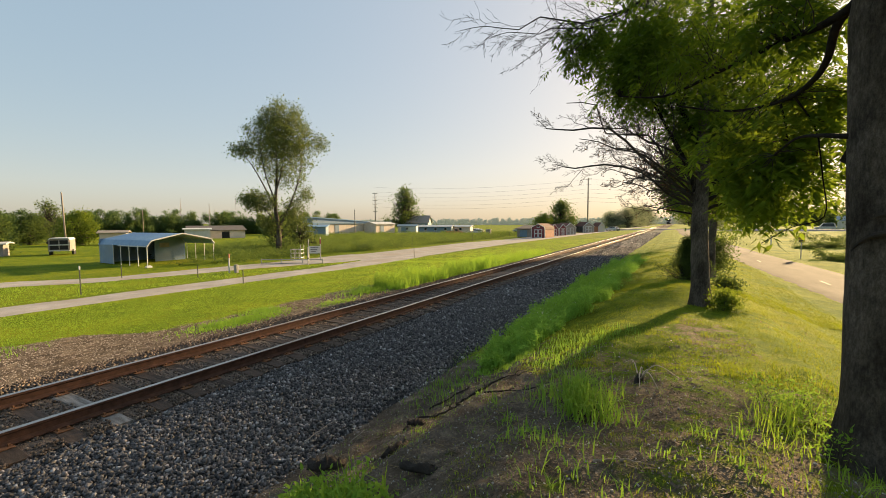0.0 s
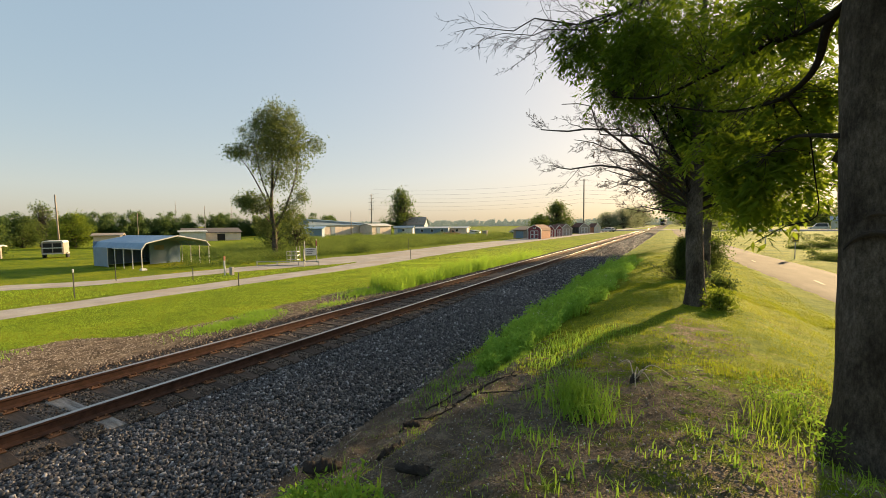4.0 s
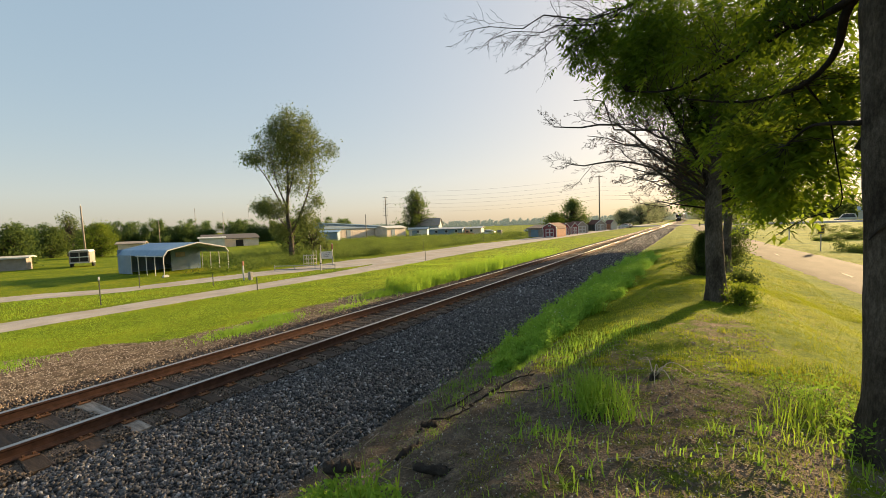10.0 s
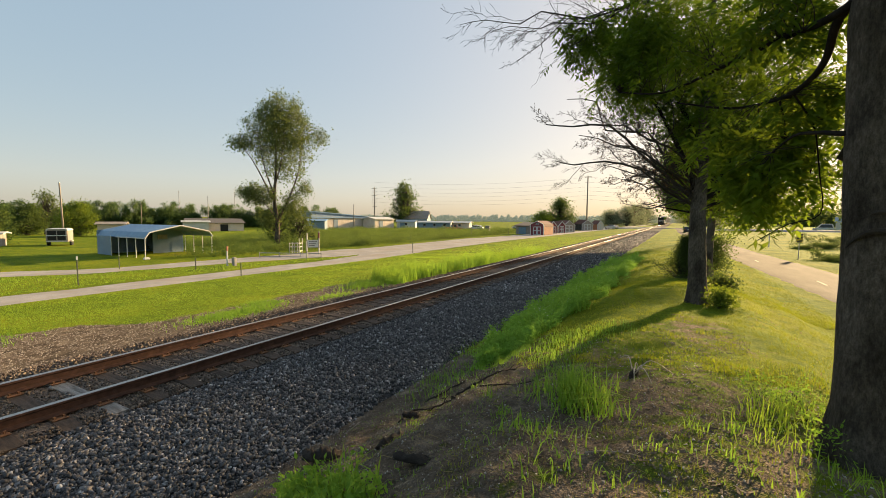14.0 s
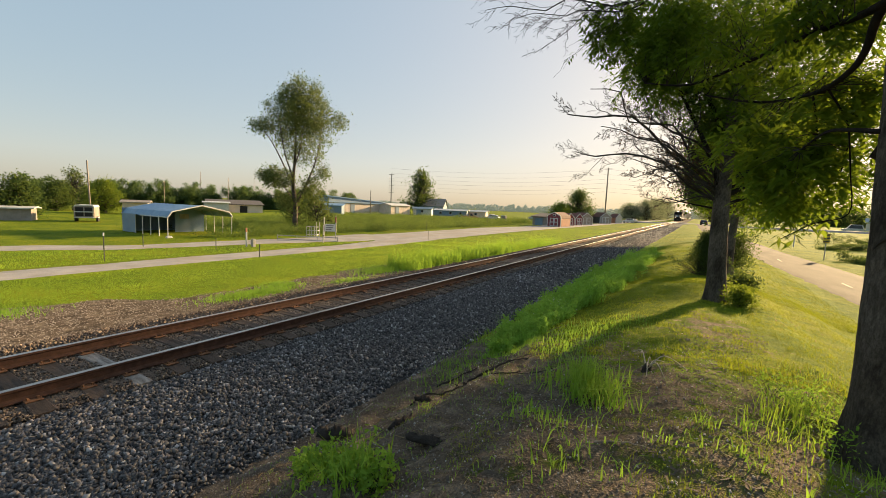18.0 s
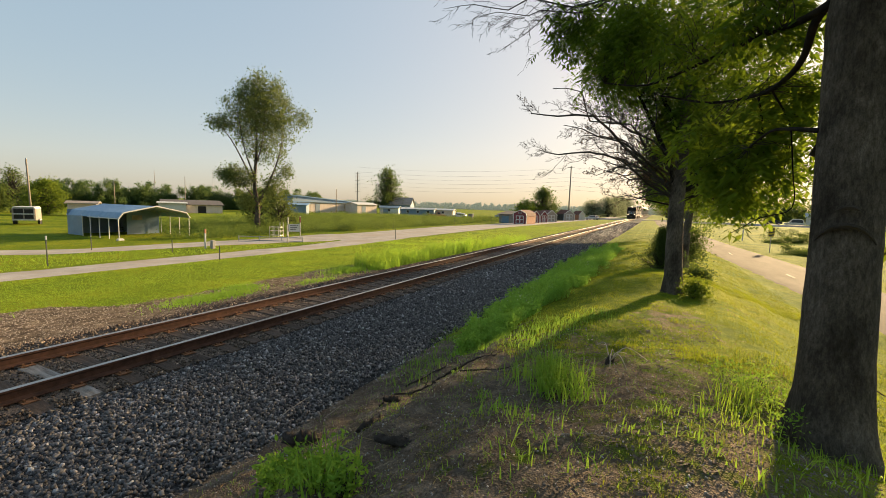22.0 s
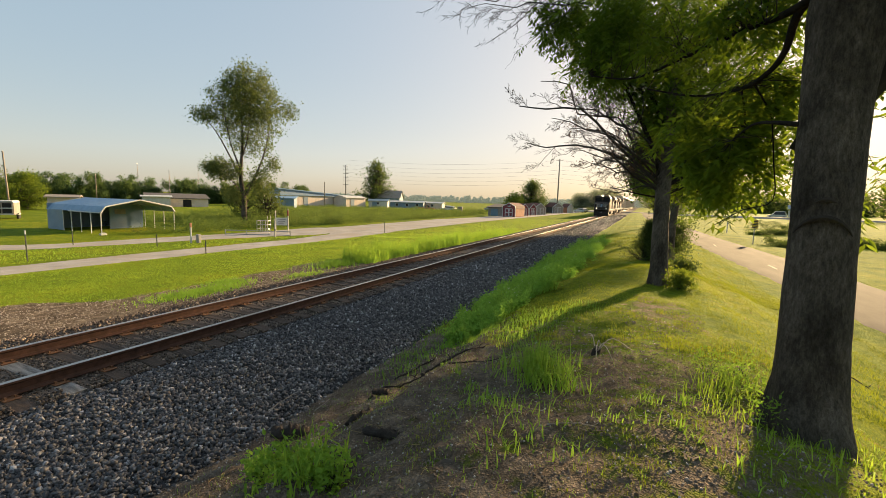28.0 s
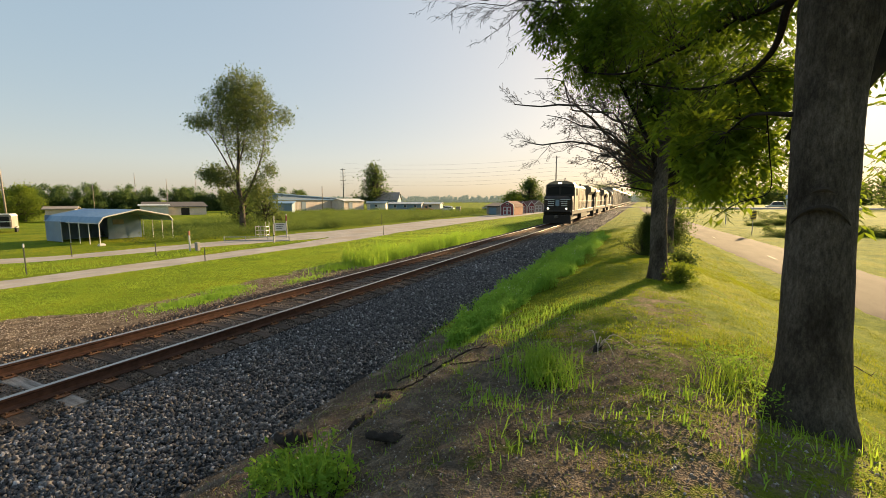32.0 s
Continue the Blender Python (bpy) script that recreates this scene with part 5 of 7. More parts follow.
for x, y, n, h, s in ((8.72, 4.25, 44, 0.24, 0.13), (8.58, 4.0, 40, 0.22, 0.12), (8.86, 4.55, 44, 0.24, 0.13), (8.62, 3.6, 28, 0.19, 0.12), (8.5, 3.35, 18, 0.15, 0.1), (8.95, 3.2, 60, 0.12, 0.16), (9.1, 2.8, 60, 0.1, 0.2), (9.4, 3.4, 60, 0.12, 0.16), (9.6, 3.9, 40, 0.1, 0.15)):
    tuft(x, y, int(n * 1.2), h * 1.1, s, M_VERGE, w=0.008, label="sunlit tuft of yellow-green grass beside the tree")
for x, y, n in ((8.78, 4.5, 30), (8.95, 4.3, 30), (8.85, 3.55, 24), (8.66, 4.8, 26), (8.95, 4.85, 26)):
    shrub("leafy_weed", (x, y, G(x, y)), (0.16, 0.16, 0.2), n // 2, 0.034, M_BLADE, "small leafy weed at the foot of the shade tree", "weed", 12, 0.05, stem=0.003)
for x, y, s in ((5.75, 2.1, 1.0), (6.0, 2.05, 1.15), (5.35, 2.3, 0.75), (6.3, 2.0, 0.9), (5.05, 2.5, 0.5)):
    shrub("leafy_weed", (x, y, G(x, y)), (0.17 * s, 0.16 * s, 0.2 * s), 20, 0.05, M_BLADE, "bright yellow-green leafy weed at the edge of the ballast", "weed", 20, 0.05, stem=0.004)
tuft(6.15, 1.98, 36, 0.3, 0.09, M_BLADE, "tuft of bright broad grass blades among weeds", 0.9, 0.013)
tuft(5.95, 2.1, 120, 0.26, 0.13, M_VERGE, "tuft of bright broad grass blades among weeds", 1.1, 0.012)
pts = sown(15000, 4.2, 9.8, 1.4, 6.5, lambda x, y: rng.uniform() < 0.35 + 0.5 * bumpy(x, y, 2.2, 4), 0.2)
tagged(blades("sparse_grass", pts, 0.045, 0.004, M_BLADE, 1.1), "sparse short grass on bare earth", "grass", kind="stuff")
pts = sown(5000, 4.4, 9.5, 1.5, 6, None, 0.2, 0.004)
a = rng.uniform(0, 6.28, len(pts))
v, f = scattered([(-0.5, 0, 0), (0.5, 0, 0.0), (0.5, 0.03, 0.02), (-0.5, 0.03, 0.02)], [(0, 1, 2, 3)], pts, np.stack([np.stack([np.cos(a), np.sin(a), 0 * a], 1), np.stack([-np.sin(a), np.cos(a), 0 * a], 1), np.tile([0, 0, 1.0], (len(a), 1))], 2), rng.uniform(0.02, 0.1, (len(pts), 1)) * np.ones((1, 3)))
tagged(mesh_np("straw_litter", v, f, M_STRAW), "dry straw and stem litter on the earth", "litter", kind="stuff")
pts = sown(26000, 4.0, 9.8, 1.3, 8, lambda x, y: worn(x, y) > 0.3, 0.4, 0.0)
v, f = scattered(ICO * 0.9, ICO_F, pts, frames_of(rng.normal(0, 1, (len(pts), 3)), rng.uniform(0, 6, len(pts))), rng.uniform(0.003, 0.012, (len(pts), 1)) * rng.uniform(0.6, 1.2, (len(pts), 3)))
tagged(mesh_np("earth_crumbs", v, f, surface("earth_crumb", (0.08, 0.065, 0.05), (0.26, 0.21, 0.17), 30, 90, 0.95, 0.3)), "small stones and crumbs on the earth", "gravel", kind="stuff")
pts = sown(1800, 4.0, 9.6, 1.3, 7, lambda x, y: worn(x, y) + 0.4 * bumpy(x, y, 1.8, 9) > 0.35, 0.3, 0.0)
v, f = scattered(ICO * 0.9, ICO_F, pts, frames_of(rng.normal(0, 1, (len(pts), 3)), rng.uniform(0, 6, len(pts))), rng.uniform(0.005, 0.014, (len(pts), 1)) * rng.uniform(0.5, 1.2, (len(pts), 3)))
tagged(mesh_np("earth_clods", v, f, surface("earth_clod", (0.07, 0.056, 0.043), (0.2, 0.16, 0.125), 14, 70, 0.95, 0.5)), "clods and pebbles lying on the bare earth", "gravel", kind="stuff")
pts = sown(2400, 4.0, 9.6, 1.3, 7, lambda x, y: worn(x, y) > 0.3, 0.4, 0.002)
v, f = scattered(CHIP, CHIP_F, pts, frames_of(rng.normal(0, 1, (len(pts), 3)), rng.uniform(0, 6, len(pts))), rng.uniform(0.003, 0.01, (len(pts), 1)) * rng.uniform(0.5, 1.2, (len(pts), 3)))
tagged(mesh_np("pale_pebbles", v, f, surface("pale_pebble", (0.28, 0.26, 0.24), (0.6, 0.56, 0.52), 30, 90, 0.9, 0.2)), "pale pebbles strewn on the dark earth", "gravel", kind="stuff")
pts = sown(2600, 4.2, 8.4, 1.3, 6.5, lambda x, y: worn(x, y) > 0.35, 0.3, 0.006)
a = rng.uniform(0, 6.28, len(pts))
turn = np.stack([np.stack([np.cos(a), np.sin(a), 0 * a], 1), np.stack([-np.sin(a), np.cos(a), 0.2 * np.sin(5 * a)], 1), np.tile([0, 0, 1.0], (len(a), 1))], 2)
v, f = scattered([(-0.5, -0.14, 0), (0.5, -0.1, 0.05), (0.46, 0.12, 0.1), (-0.5, 0.16, 0.06)], [(0, 1, 2, 3)], pts, turn, rng.uniform(0.015, 0.075, (len(pts), 1)) * np.ones((1, 3)))
tagged(mesh_np("bark_chips", v, f, surface("bark_chip", (0.05, 0.038, 0.028), (0.17, 0.125, 0.09), 9, 60, 0.95, 0.4, vary=0.6)), "dark chips of bark and rotten wood on the earth", "litter", kind="stuff")
pts = sown(15000, -7.4, -2.2, 2, 20, lambda x, y: worn(x, y) > 0.45, 0.4, 0.0)
v, f = scattered(ICO * 0.9, ICO_F, pts, frames_of(rng.normal(0, 1, (len(pts), 3)), rng.uniform(0, 6, len(pts))), rng.uniform(0.006, 0.022, (len(pts), 1)) * rng.uniform(0.6, 1.2, (len(pts), 3)))
tagged(mesh_np("loose_stones", v, f, surface("strip_gravel", (0.22, 0.18, 0.145), (0.5, 0.43, 0.36), 20, 90, 0.9, 0.3)), "loose stones on the bare strip beyond the track", "gravel", kind="stuff")



# ---- buildings and yard things ----
M_SIDING = surface("blue_grey_siding", (0.14, 0.22, 0.31), (0.21, 0.3, 0.39), 1.2, 25, 0.55, 0.1, stain=(0.17, 0.22, 0.26))
M_ROOFMETAL = surface("blue_roof_metal", (0.13, 0.25, 0.39), (0.2, 0.34, 0.5), 0.8, 18, 0.42, 0.08, stain=(0.2, 0.28, 0.35))
M_WHITE = surface("white_paint", (0.52, 0.52, 0.50), (0.7, 0.7, 0.68), 1.5, 30, 0.55, 0.1, stain=(0.5, 0.48, 0.43))
M_TAN = surface("tan_siding", (0.62, 0.5, 0.41), (0.8, 0.67, 0.57), 0.5, 14, 0.7, 0.15, stain=(0.6, 0.49, 0.4))
# flat near-black for panels that stand in for unlit interiors
M_INTERIOR_SHADE = plain("interior_shade", (0.015, 0.014, 0.013), 0.9)
M_GALV = surface("galvanised_steel", (0.32, 0.33, 0.33), (0.5, 0.5, 0.5), 6, 50, 0.45, 0.1, metal=0.7)
M_POST = surface("green_post", (0.03, 0.04, 0.03), (0.08, 0.085, 0.07), 6, 60, 0.6, 0.1)
M_WOOD = surface("weathered_wood", (0.19, 0.155, 0.12), (0.38, 0.32, 0.26), 3, 40, 0.9, 0.5, stretch=(6, 6, 0.6))
M_BARNRED = surface("barn_red_paint", (0.16, 0.03, 0.04), (0.26, 0.055, 0.06), 2, 30, 0.65, 0.15)
M_ORANGE = surface("orange_wood_siding", (0.42, 0.17, 0.09), (0.58, 0.26, 0.14), 1.5, 25, 0.65, 0.15)
M_ROOFRED = surface("red_brown_roof", (0.12, 0.05, 0.04), (0.2, 0.085, 0.06), 2, 26, 0.85, 0.3)
M_SHINGLE = surface("dark_shingle", (0.06, 0.055, 0.055), (0.14, 0.125, 0.12), 2, 26, 0.9, 0.4)
M_SHEDGREY = surface("grey_shed_siding", (0.25, 0.21, 0.18), (0.38, 0.33, 0.29), 1.5, 25, 0.75, 0.2)
M_BLACK = surface("black_loco_paint", (0.012, 0.01, 0.009), (0.03, 0.024, 0.02), 1.5, 20, 0.55, 0.03, stain=(0.05, 0.038, 0.028), spec=0.3)
# tan base imitates low-sun glare along the black sides
M_GLARE_TAN = surface("sun_glare_black_paint", (0.13, 0.1, 0.074), (0.26, 0.2, 0.15), 1.2, 20, 0.55, 0.04, stain=(0.07, 0.055, 0.043), spec=0.4)
M_GLASS = plain("dark_glass", (0.012, 0.014, 0.017), 0.14)
M_SCREEN = plain("tinted_windscreen", (0.006, 0.007, 0.009), 0.3)
M_SCREEN.node_tree.nodes["Principled BSDF"].inputs["Specular IOR Level"].default_value = 0.15
M_STEEL = surface("dirty_steel", (0.06, 0.05, 0.045), (0.13, 0.11, 0.095), 4, 40, 0.7, 0.3)
M_AUTORACK = surface("pale_autorack_panel", (0.42, 0.38, 0.32), (0.58, 0.53, 0.46), 0.8, 22, 0.5, 0.12, stain=(0.4, 0.3, 0.22), spec=0.4)
# black cab coloured tan: the low sun's gloss is painted into the base
M_CABSIDE = surface("cab_paint_tinted_sunlit", (0.24, 0.185, 0.13), (0.4, 0.32, 0.235), 1.2, 20, 0.55, 0.04, stain=(0.18, 0.14, 0.1), spec=0.4)
M_LAMP = plain("headlight_glow", (1.0, 0.72, 0.42), 0.3, 0, 6.0)
M_TYRE = plain("tyre_rubber", (0.018, 0.018, 0.018), 0.85)
M_CARPAINT = surface("dark_car_paint", (0.012, 0.013, 0.016), (0.02, 0.021, 0.025), 2, 30, 0.22, 0.0)
M_RED = plain("red_lens", (0.35, 0.02, 0.015), 0.25)
M_YELLOW = surface("yellow_sign_sheet", (0.6, 0.4, 0.03), (0.72, 0.5, 0.05), 4, 40, 0.5, 0.05)
M_BARBLACK = plain("black_marking", (0.02, 0.02, 0.02), 0.6)
M_SILVER = surface("silver_car_paint", (0.5, 0.52, 0.54), (0.62, 0.63, 0.65), 2, 30, 0.25, 0.0)
M_PINKRUST = surface("faded_truck_red", (0.4, 0.15, 0.08), (0.52, 0.24, 0.14), 2, 30, 0.5, 0.1)


def boxpart(name, dims, mat, parent, bevel=0.01, label="", m=None):
    sh = Shape()
    sh.box(*dims, 0, bevel, m)
    return part(name, sh, mat, parent, label)


def siding(sh, x0, x1, z0, z1, y, step=0.2, out=0.012, axis="x", sgn=1):
    """Lapped boards on a wall face: in the plane y (axis x) or in the plane x (axis y)."""
    z = z0
    while z < z1 - 1e-6:
        h = min(step, z1 - z)
        o = out * sgn
        if axis == "x":
            sh.poly([(x0, y + o, z), (x1, y + o, z), (x1, y, z + h), (x0, y, z + h)])
            sh.poly([(x0, y, z), (x1, y, z), (x1, y + o, z), (x0, y + o, z)])
        else:
            sh.poly([(y + o, x0, z), (y + o, x1, z), (y, x1, z + h), (y, x0, z + h)])
            sh.poly([(y, x0, z), (y, x1, z), (y + o, x1, z), (y + o, x0, z)])
        z += h


def carport():
    z = G(-33, 21)
    ob = thing("carport", pose(-30.6, 18.5, z), "open blue-grey metal carport with white trim and an enclosed bay", "carport")
    W, Lx, E, P = 5.8, 8.0, 1.72, 2.68      # across (y), along (-x), eave, peak
    arch = []
    for i in range(19):
        t = i / 18
        y = W * t
        k = min(t, 1 - t) * 2
        zz = E + (P - E) * (0.42 * min(1, k / 0.12) ** 0.5 + 0.58 * max(0, (k - 0.1) / 0.9)) if k > 0 else E - 0.05
        arch.append((y, zz))
    sh = Shape()
    n = 24
    for side in (0, 0.03):
        rows = []
        for i in range(n + 1):
            x = 0.25 - (Lx + 0.35) * i / n
            rows.append([(x, y, zz + side + (0.018 if i % 2 else 0)) for y, zz in arch])
        if side == 0:
            rows = [r[::-1] for r in rows]
        sh.grid(rows)
    part("roof", sh, M_ROOFMETAL, ob, "ribbed blue-grey metal roof sheets")
    for x in (0.27, -Lx - 0.12):
        sh = Shape()
        sh.tube([(x, y, zz + 0.01) for y, zz in arch], 0.055, 8)
        part("roof_trim", sh, M_WHITE, ob, "white rounded edge trim")
    for x in (0.1, -1.4, -2.9, -4.4, -5.8, -7.1, -7.9):
        sh = Shape()
        sh.tube([(x, y, zz - 0.06) for y, zz in arch], 0.03, 5)
        part("bow", sh, M_GALV, ob)
    for i, x in enumerate((0.16, -1.3, -2.75, -4.2, -5.5)):
        for y in (0.03, W - 0.03):
            boxpart("post", (x - 0.028, x + 0.028, y - 0.028, y + 0.028, -0.05, E + 0.05), M_WHITE, ob, 0.006, "white square steel post")
    # enclosed bay at the back
    for y in (0.03, W - 0.03):
        sh = Shape()
        sh.box(-Lx, -5.5, y - 0.02, y + 0.02, 0, E)
        siding(sh, -Lx, -5.5, 0, E, y - 0.021, 0.2, -0.015)
        siding(sh, -Lx, -5.5, 0, E, y + 0.021, 0.2, 0.015)
        part("side_wall", sh, M_SIDING, ob)
    sh = Shape()
    sh.box(-Lx - 0.02, -Lx + 0.02, 0, W, 0, E + 0.5)
    siding(sh, 0, W, 0, E + 0.5, -Lx - 0.021, 0.2, -0.015, "y")
    siding(sh, 0, W, 0, E + 0.5, -Lx + 0.021, 0.2, 0.015, "y")
    part("back_wall", sh, M_SIDING, ob)
    sh = Shape()
    sh.box(-4.62, -4.58, 3.0, W, 0, E + 0.55)
    siding(sh, 3.0, W, 0, E + 0.55, -4.579, 0.2, 0.015, "y")
    part("partition", sh, M_SIDING, ob)
    boxpart("notice_board", (-4.56, -4.53, 3.4, 4.3, 1.3, 1.75), M_SHEDGREY, ob, 0.01)
    boxpart("rail", (-4.6, 0.1, 0.0, 0.06, E - 0.1, E - 0.02), M_WHITE, ob, 0.005)
    return ob


carport()
ob = thing("white_block", pose(-29.4, 18.1, G(-29.4, 18.1)), "small white block lying in front of the carport", "block")
boxpart("body", (-0.16, 0.16, -0.22, 0.22, 0, 0.15), M_WHITE, ob, 0.04)
boxpart("lid", (-0.11, 0.11, -0.17, 0.17, 0.15, 0.2), M_WHITE, ob, 0.03)


def gambrel_shed(x, y, w, d, h, wall, front, label, trimmed=True, turn=0.0):
    """A small storage shed: its front looks along -y."""
    ob = thing("storage_shed", pose(x, y, G(x, y), 0, 0, turn), label, "shed", "storage sheds beside the road")
    e = h * 0.6
    if trimmed:
        roof = [(-w / 2 - 0.1, e - 0.05), (-w / 2 + 0.05, e + (h - e) * 0.42), (-w / 4, h - 0.12 * h), (0, h), (w / 4, h - 0.12 * h), (w / 2 - 0.05, e + (h - e) * 0.42), (w / 2 + 0.1, e - 0.05)]
    else:
        roof = [(-w / 2 - 0.1, e - 0.05), (0, h), (w / 2 + 0.1, e - 0.05)]
    body = [(-w / 2, 0.05)] + [(a * 0.97, b - 0.03) for a, b in roof] + [(w / 2, 0.05)]
    sh = Shape()
    sh.profile(body, pose(0, 0, 0), d)
    for k in range(int(d / 0.3)):
        yy = 0.15 + k * 0.3
        for sx in (-1, 1):
            sh.box(sx * w / 2 - 0.012, sx * w / 2 + 0.012, yy, yy + 0.03, 0.06, e - 0.06)
    part("body", sh, wall, ob)
    sh = Shape()
    up = [(a, b + 0.05) for a, b in roof]
    sh.profile(roof + up[::-1], pose(0, -0.12, 0), d + 0.24)
    part("roof", sh, M_ROOFRED, ob)
    for (a, b), (c, dd) in zip(roof, roof[1:]):
        sh = Shape()
        sh.tube([(a, -0.14, b - 0.02), (c, -0.14, dd - 0.02)], 0.09, 4)
        part("bargeboard", sh, M_WHITE, ob)
    sh = Shape()
    sh.profile(body, pose(0, -0.025, 0), 0.022)
    part("front_wall", sh, front, ob)
    for s in (-1, 1):
        door = boxpart("door", (min(0.02 * s, s * w * 0.27), max(0.02 * s, s * w * 0.27), -0.06, -0.02, 0.1, e * 0.98), front, ob, 0.01)
        for q in ((0.02, 0.15), (w * 0.3 - 0.13, w * 0.3)):
            a, b = sorted((s * q[0], s * q[1]))
            boxpart("door_trim", (a, b, -0.09, -0.055, 0.1, e * 0.98), M_WHITE, door, 0.004, "white trim board")
        for zz in (0.1, e * 0.5, e * 0.93):
            a, b = sorted((s * 0.02, s * w * 0.27))
            boxpart("door_trim", (a, b, -0.088, -0.053, zz, zz + 0.14), M_WHITE, door, 0.004, "white trim board")
    if trimmed:
        boxpart("gable_window", (-0.3, 0.3, -0.1, -0.02, e + 0.35, e + 0.75), M_WHITE, ob, 0.02)
        boxpart("gable_pane", (-0.2, 0.2, -0.115, -0.09, e + 0.43, e + 0.67), M_GLASS, ob, 0.01)
    for s in (-1, 1):
        boxpart("corner_board", (s * w / 2 - 0.07, s * w / 2 + 0.07, -0.08, 0.03, 0.05, e), M_WHITE, ob, 0.01)
    return ob


gambrel_shed(-17.2, 85.5, 2.9, 4.6, 2.95, M_ORANGE, M_BARNRED, "red barn-style storage shed with white trimmed double doors", turn=-9)
gambrel_shed(-17.0, 97.5, 2.1, 3.2, 2.8, M_ORANGE, M_BARNRED, "small red storage shed with white trim", False, 48)
gambrel_shed(-16.2, 102.5, 2.0, 3.2, 2.8, M_ORANGE, M_BARNRED, "small red-brown storage shed with white trim", False, 48)
gambrel_shed(-15.9, 109, 3.4, 4.0, 3.0, M_SHEDGREY, M_SHEDGREY, "grey wooden storage shed with a gabled front", False, 48)
gambrel_shed(-15.2, 130, 3.8, 4.0, 3.2, M_SHINGLE, M_SHEDGREY, "dark grey storage shed with a pale end", False, 48)
gambrel_shed(-12.6, 137, 2.2, 3.0, 2.9, M_ORANGE, M_TAN, "small orange-brown storage shed", False, 48)


def long_building(name, c, along, L, D, e, h, wall, roof, label, mono=False, windows=0, doors=0, category="building"):
    """A low farm building: its long side faces the camera's side (local -y)."""
    ob = thing(name, pose(c[0], c[1], G(c[0], c[1]), 0, 0, along), label, category)
    sh = Shape()
    if mono:
        prof = [(0, 0), (0, e), (D, h), (D, 0)]
    else:
        prof = [(0, 0), (0, e), (D / 2, h), (D, e), (D, 0)]
    m = Matrix.Rotation(radians(90), 4, "Z")
    m = Matrix(((0, 1, 0, -L / 2), (1, 0, 0, 0), (0, 0, 1, 0), (0, 0, 0, 1)))
    sh.profile(prof, m, L)
    part("wall", sh, wall, ob)
    sh = Shape()
    top = prof[1:-1]
    out = [(top[0][0] - 0.4, top[0][1] - 0.08)] + top[1:-1] + [(top[-1][0] + 0.4, top[-1][1] - (0.08 if not mono else -0.05))]
    sh.profile([(a, b + 0.02) for a, b in out] + [(a, b + 0.16) for a, b in out[::-1]], Matrix.Translation((-0.4, 0, 0)) @ m, L + 0.8)
    part("roof", sh, roof, ob)
    for i in range(int(L / 1.2)):
        boxpart("batten", (-L / 2 + 0.6 + i * 1.2 - 0.02, -L / 2 + 0.6 + i * 1.2 + 0.02, -0.02, 0.01, 0.05, e - 0.1), wall, ob, 0)
    for i in range(windows):
        x = -L / 2 + L * (i + 0.6) / (windows + 0.2)
        w = boxpart("window", (x - 0.5, x + 0.5, -0.08, 0.0, e * 0.45, e * 0.85), M_WHITE, ob, 0.02)
        boxpart("pane", (x - 0.4, x + 0.4, -0.1, -0.07, e * 0.49, e * 0.81), M_GLASS, w, 0)
    for i in range(doors):
        x = -L / 2 + L * (i + 0.35) / (doors + 0.1)
        # every second door is a panel in the near-black interior-shade colour
        boxpart("door", (x - 0.9, x + 0.9, -0.08, 0.0, 0, e * 0.85), M_INTERIOR_SHADE if i % 2 else M_SIDING, ob, 0.02)
    return ob


barn = long_building("farm_building", (-92.5, 113, 0), 84, 30, 9, 3.6, 4.1, M_TAN, M_ROOFMETAL, "long low tan farm building with a raised blue metal roof", mono=True, doors=1)
sh = Shape()
sh.profile([(-14, 3.7), (-14, 5.5), (11, 4.2), (11, 3.7)], pose(0, 2.0, 0), 6.5)
part("raised_gable", sh, M_SIDING, barn)
sh = Shape()
sh.profile([(-14.8, 5.55), (-14.8, 5.8), (11.8, 4.35), (11.8, 4.1)], pose(0, 1.6, 0), 7.3)
part("raised_roof", sh, M_ROOFMETAL, barn)
long_building("farm_building", (-86, 91, 0), 35, 6, 5, 2.7, 3.2, M_SIDING, M_ROOFMETAL, "small blue-grey farm annex", mono=True, doors=1)
long_building("farm_shed", (-85, 124, 0), 84, 10, 6, 3.3, 4.0, M_TAN, M_WHITE, "pale farm shed with a low roof", doors=1)
long_building("white_shed", (-81, 132, 0), 25, 7, 5, 2.4, 3.0, M_WHITE, M_SIDING, "low white shed among the farm buildings", doors=1, windows=1)
long_building("farmhouse", (-86, 146, 0), 20, 10, 8, 3.6, 6.6, M_SIDING, M_SHEDGREY, "grey-blue farmhouse with a gabled roof", windows=3, category="house")
long_building("mobile_home", (-64, 124, 0), 20, 11, 4, 2.3, 2.7, M_SIDING, M_WHITE, "long pale mobile home", windows=3, doors=1, category="house")
long_building("mobile_home", (-58, 131, 0), 12, 7, 4, 2.2, 2.6, M_TAN, M_WHITE, "low tan trailer home", windows=1, category="house")
long_building("brown_shed", (-96, 67, 0), 62, 13, 7, 2.1, 3.1, M_TAN, M_SHINGLE, "low brown shed with a dark roof beyond the field", mono=True, doors=2)
long_building("white_trailer", (-95.5, 61.5, 0), 62, 5.5, 2.6, 2.4, 2.6, M_WHITE, M_WHITE, "white box trailer parked by a shed", category="trailer")
long_building("tan_shed", (-80.3, 37.2, 0), 58, 3.8, 3, 2.2, 2.5, M_TAN, M_SHEDGREY, "low tan shed behind the bright shrubs")
long_building("lean_to", (-21.8, 92.5, 0), -8, 5, 4, 1.9, 2.5, M_SHEDGREY, M_SHINGLE, "dark open lean-to beside the barn-style shed", mono=True, doors=1)
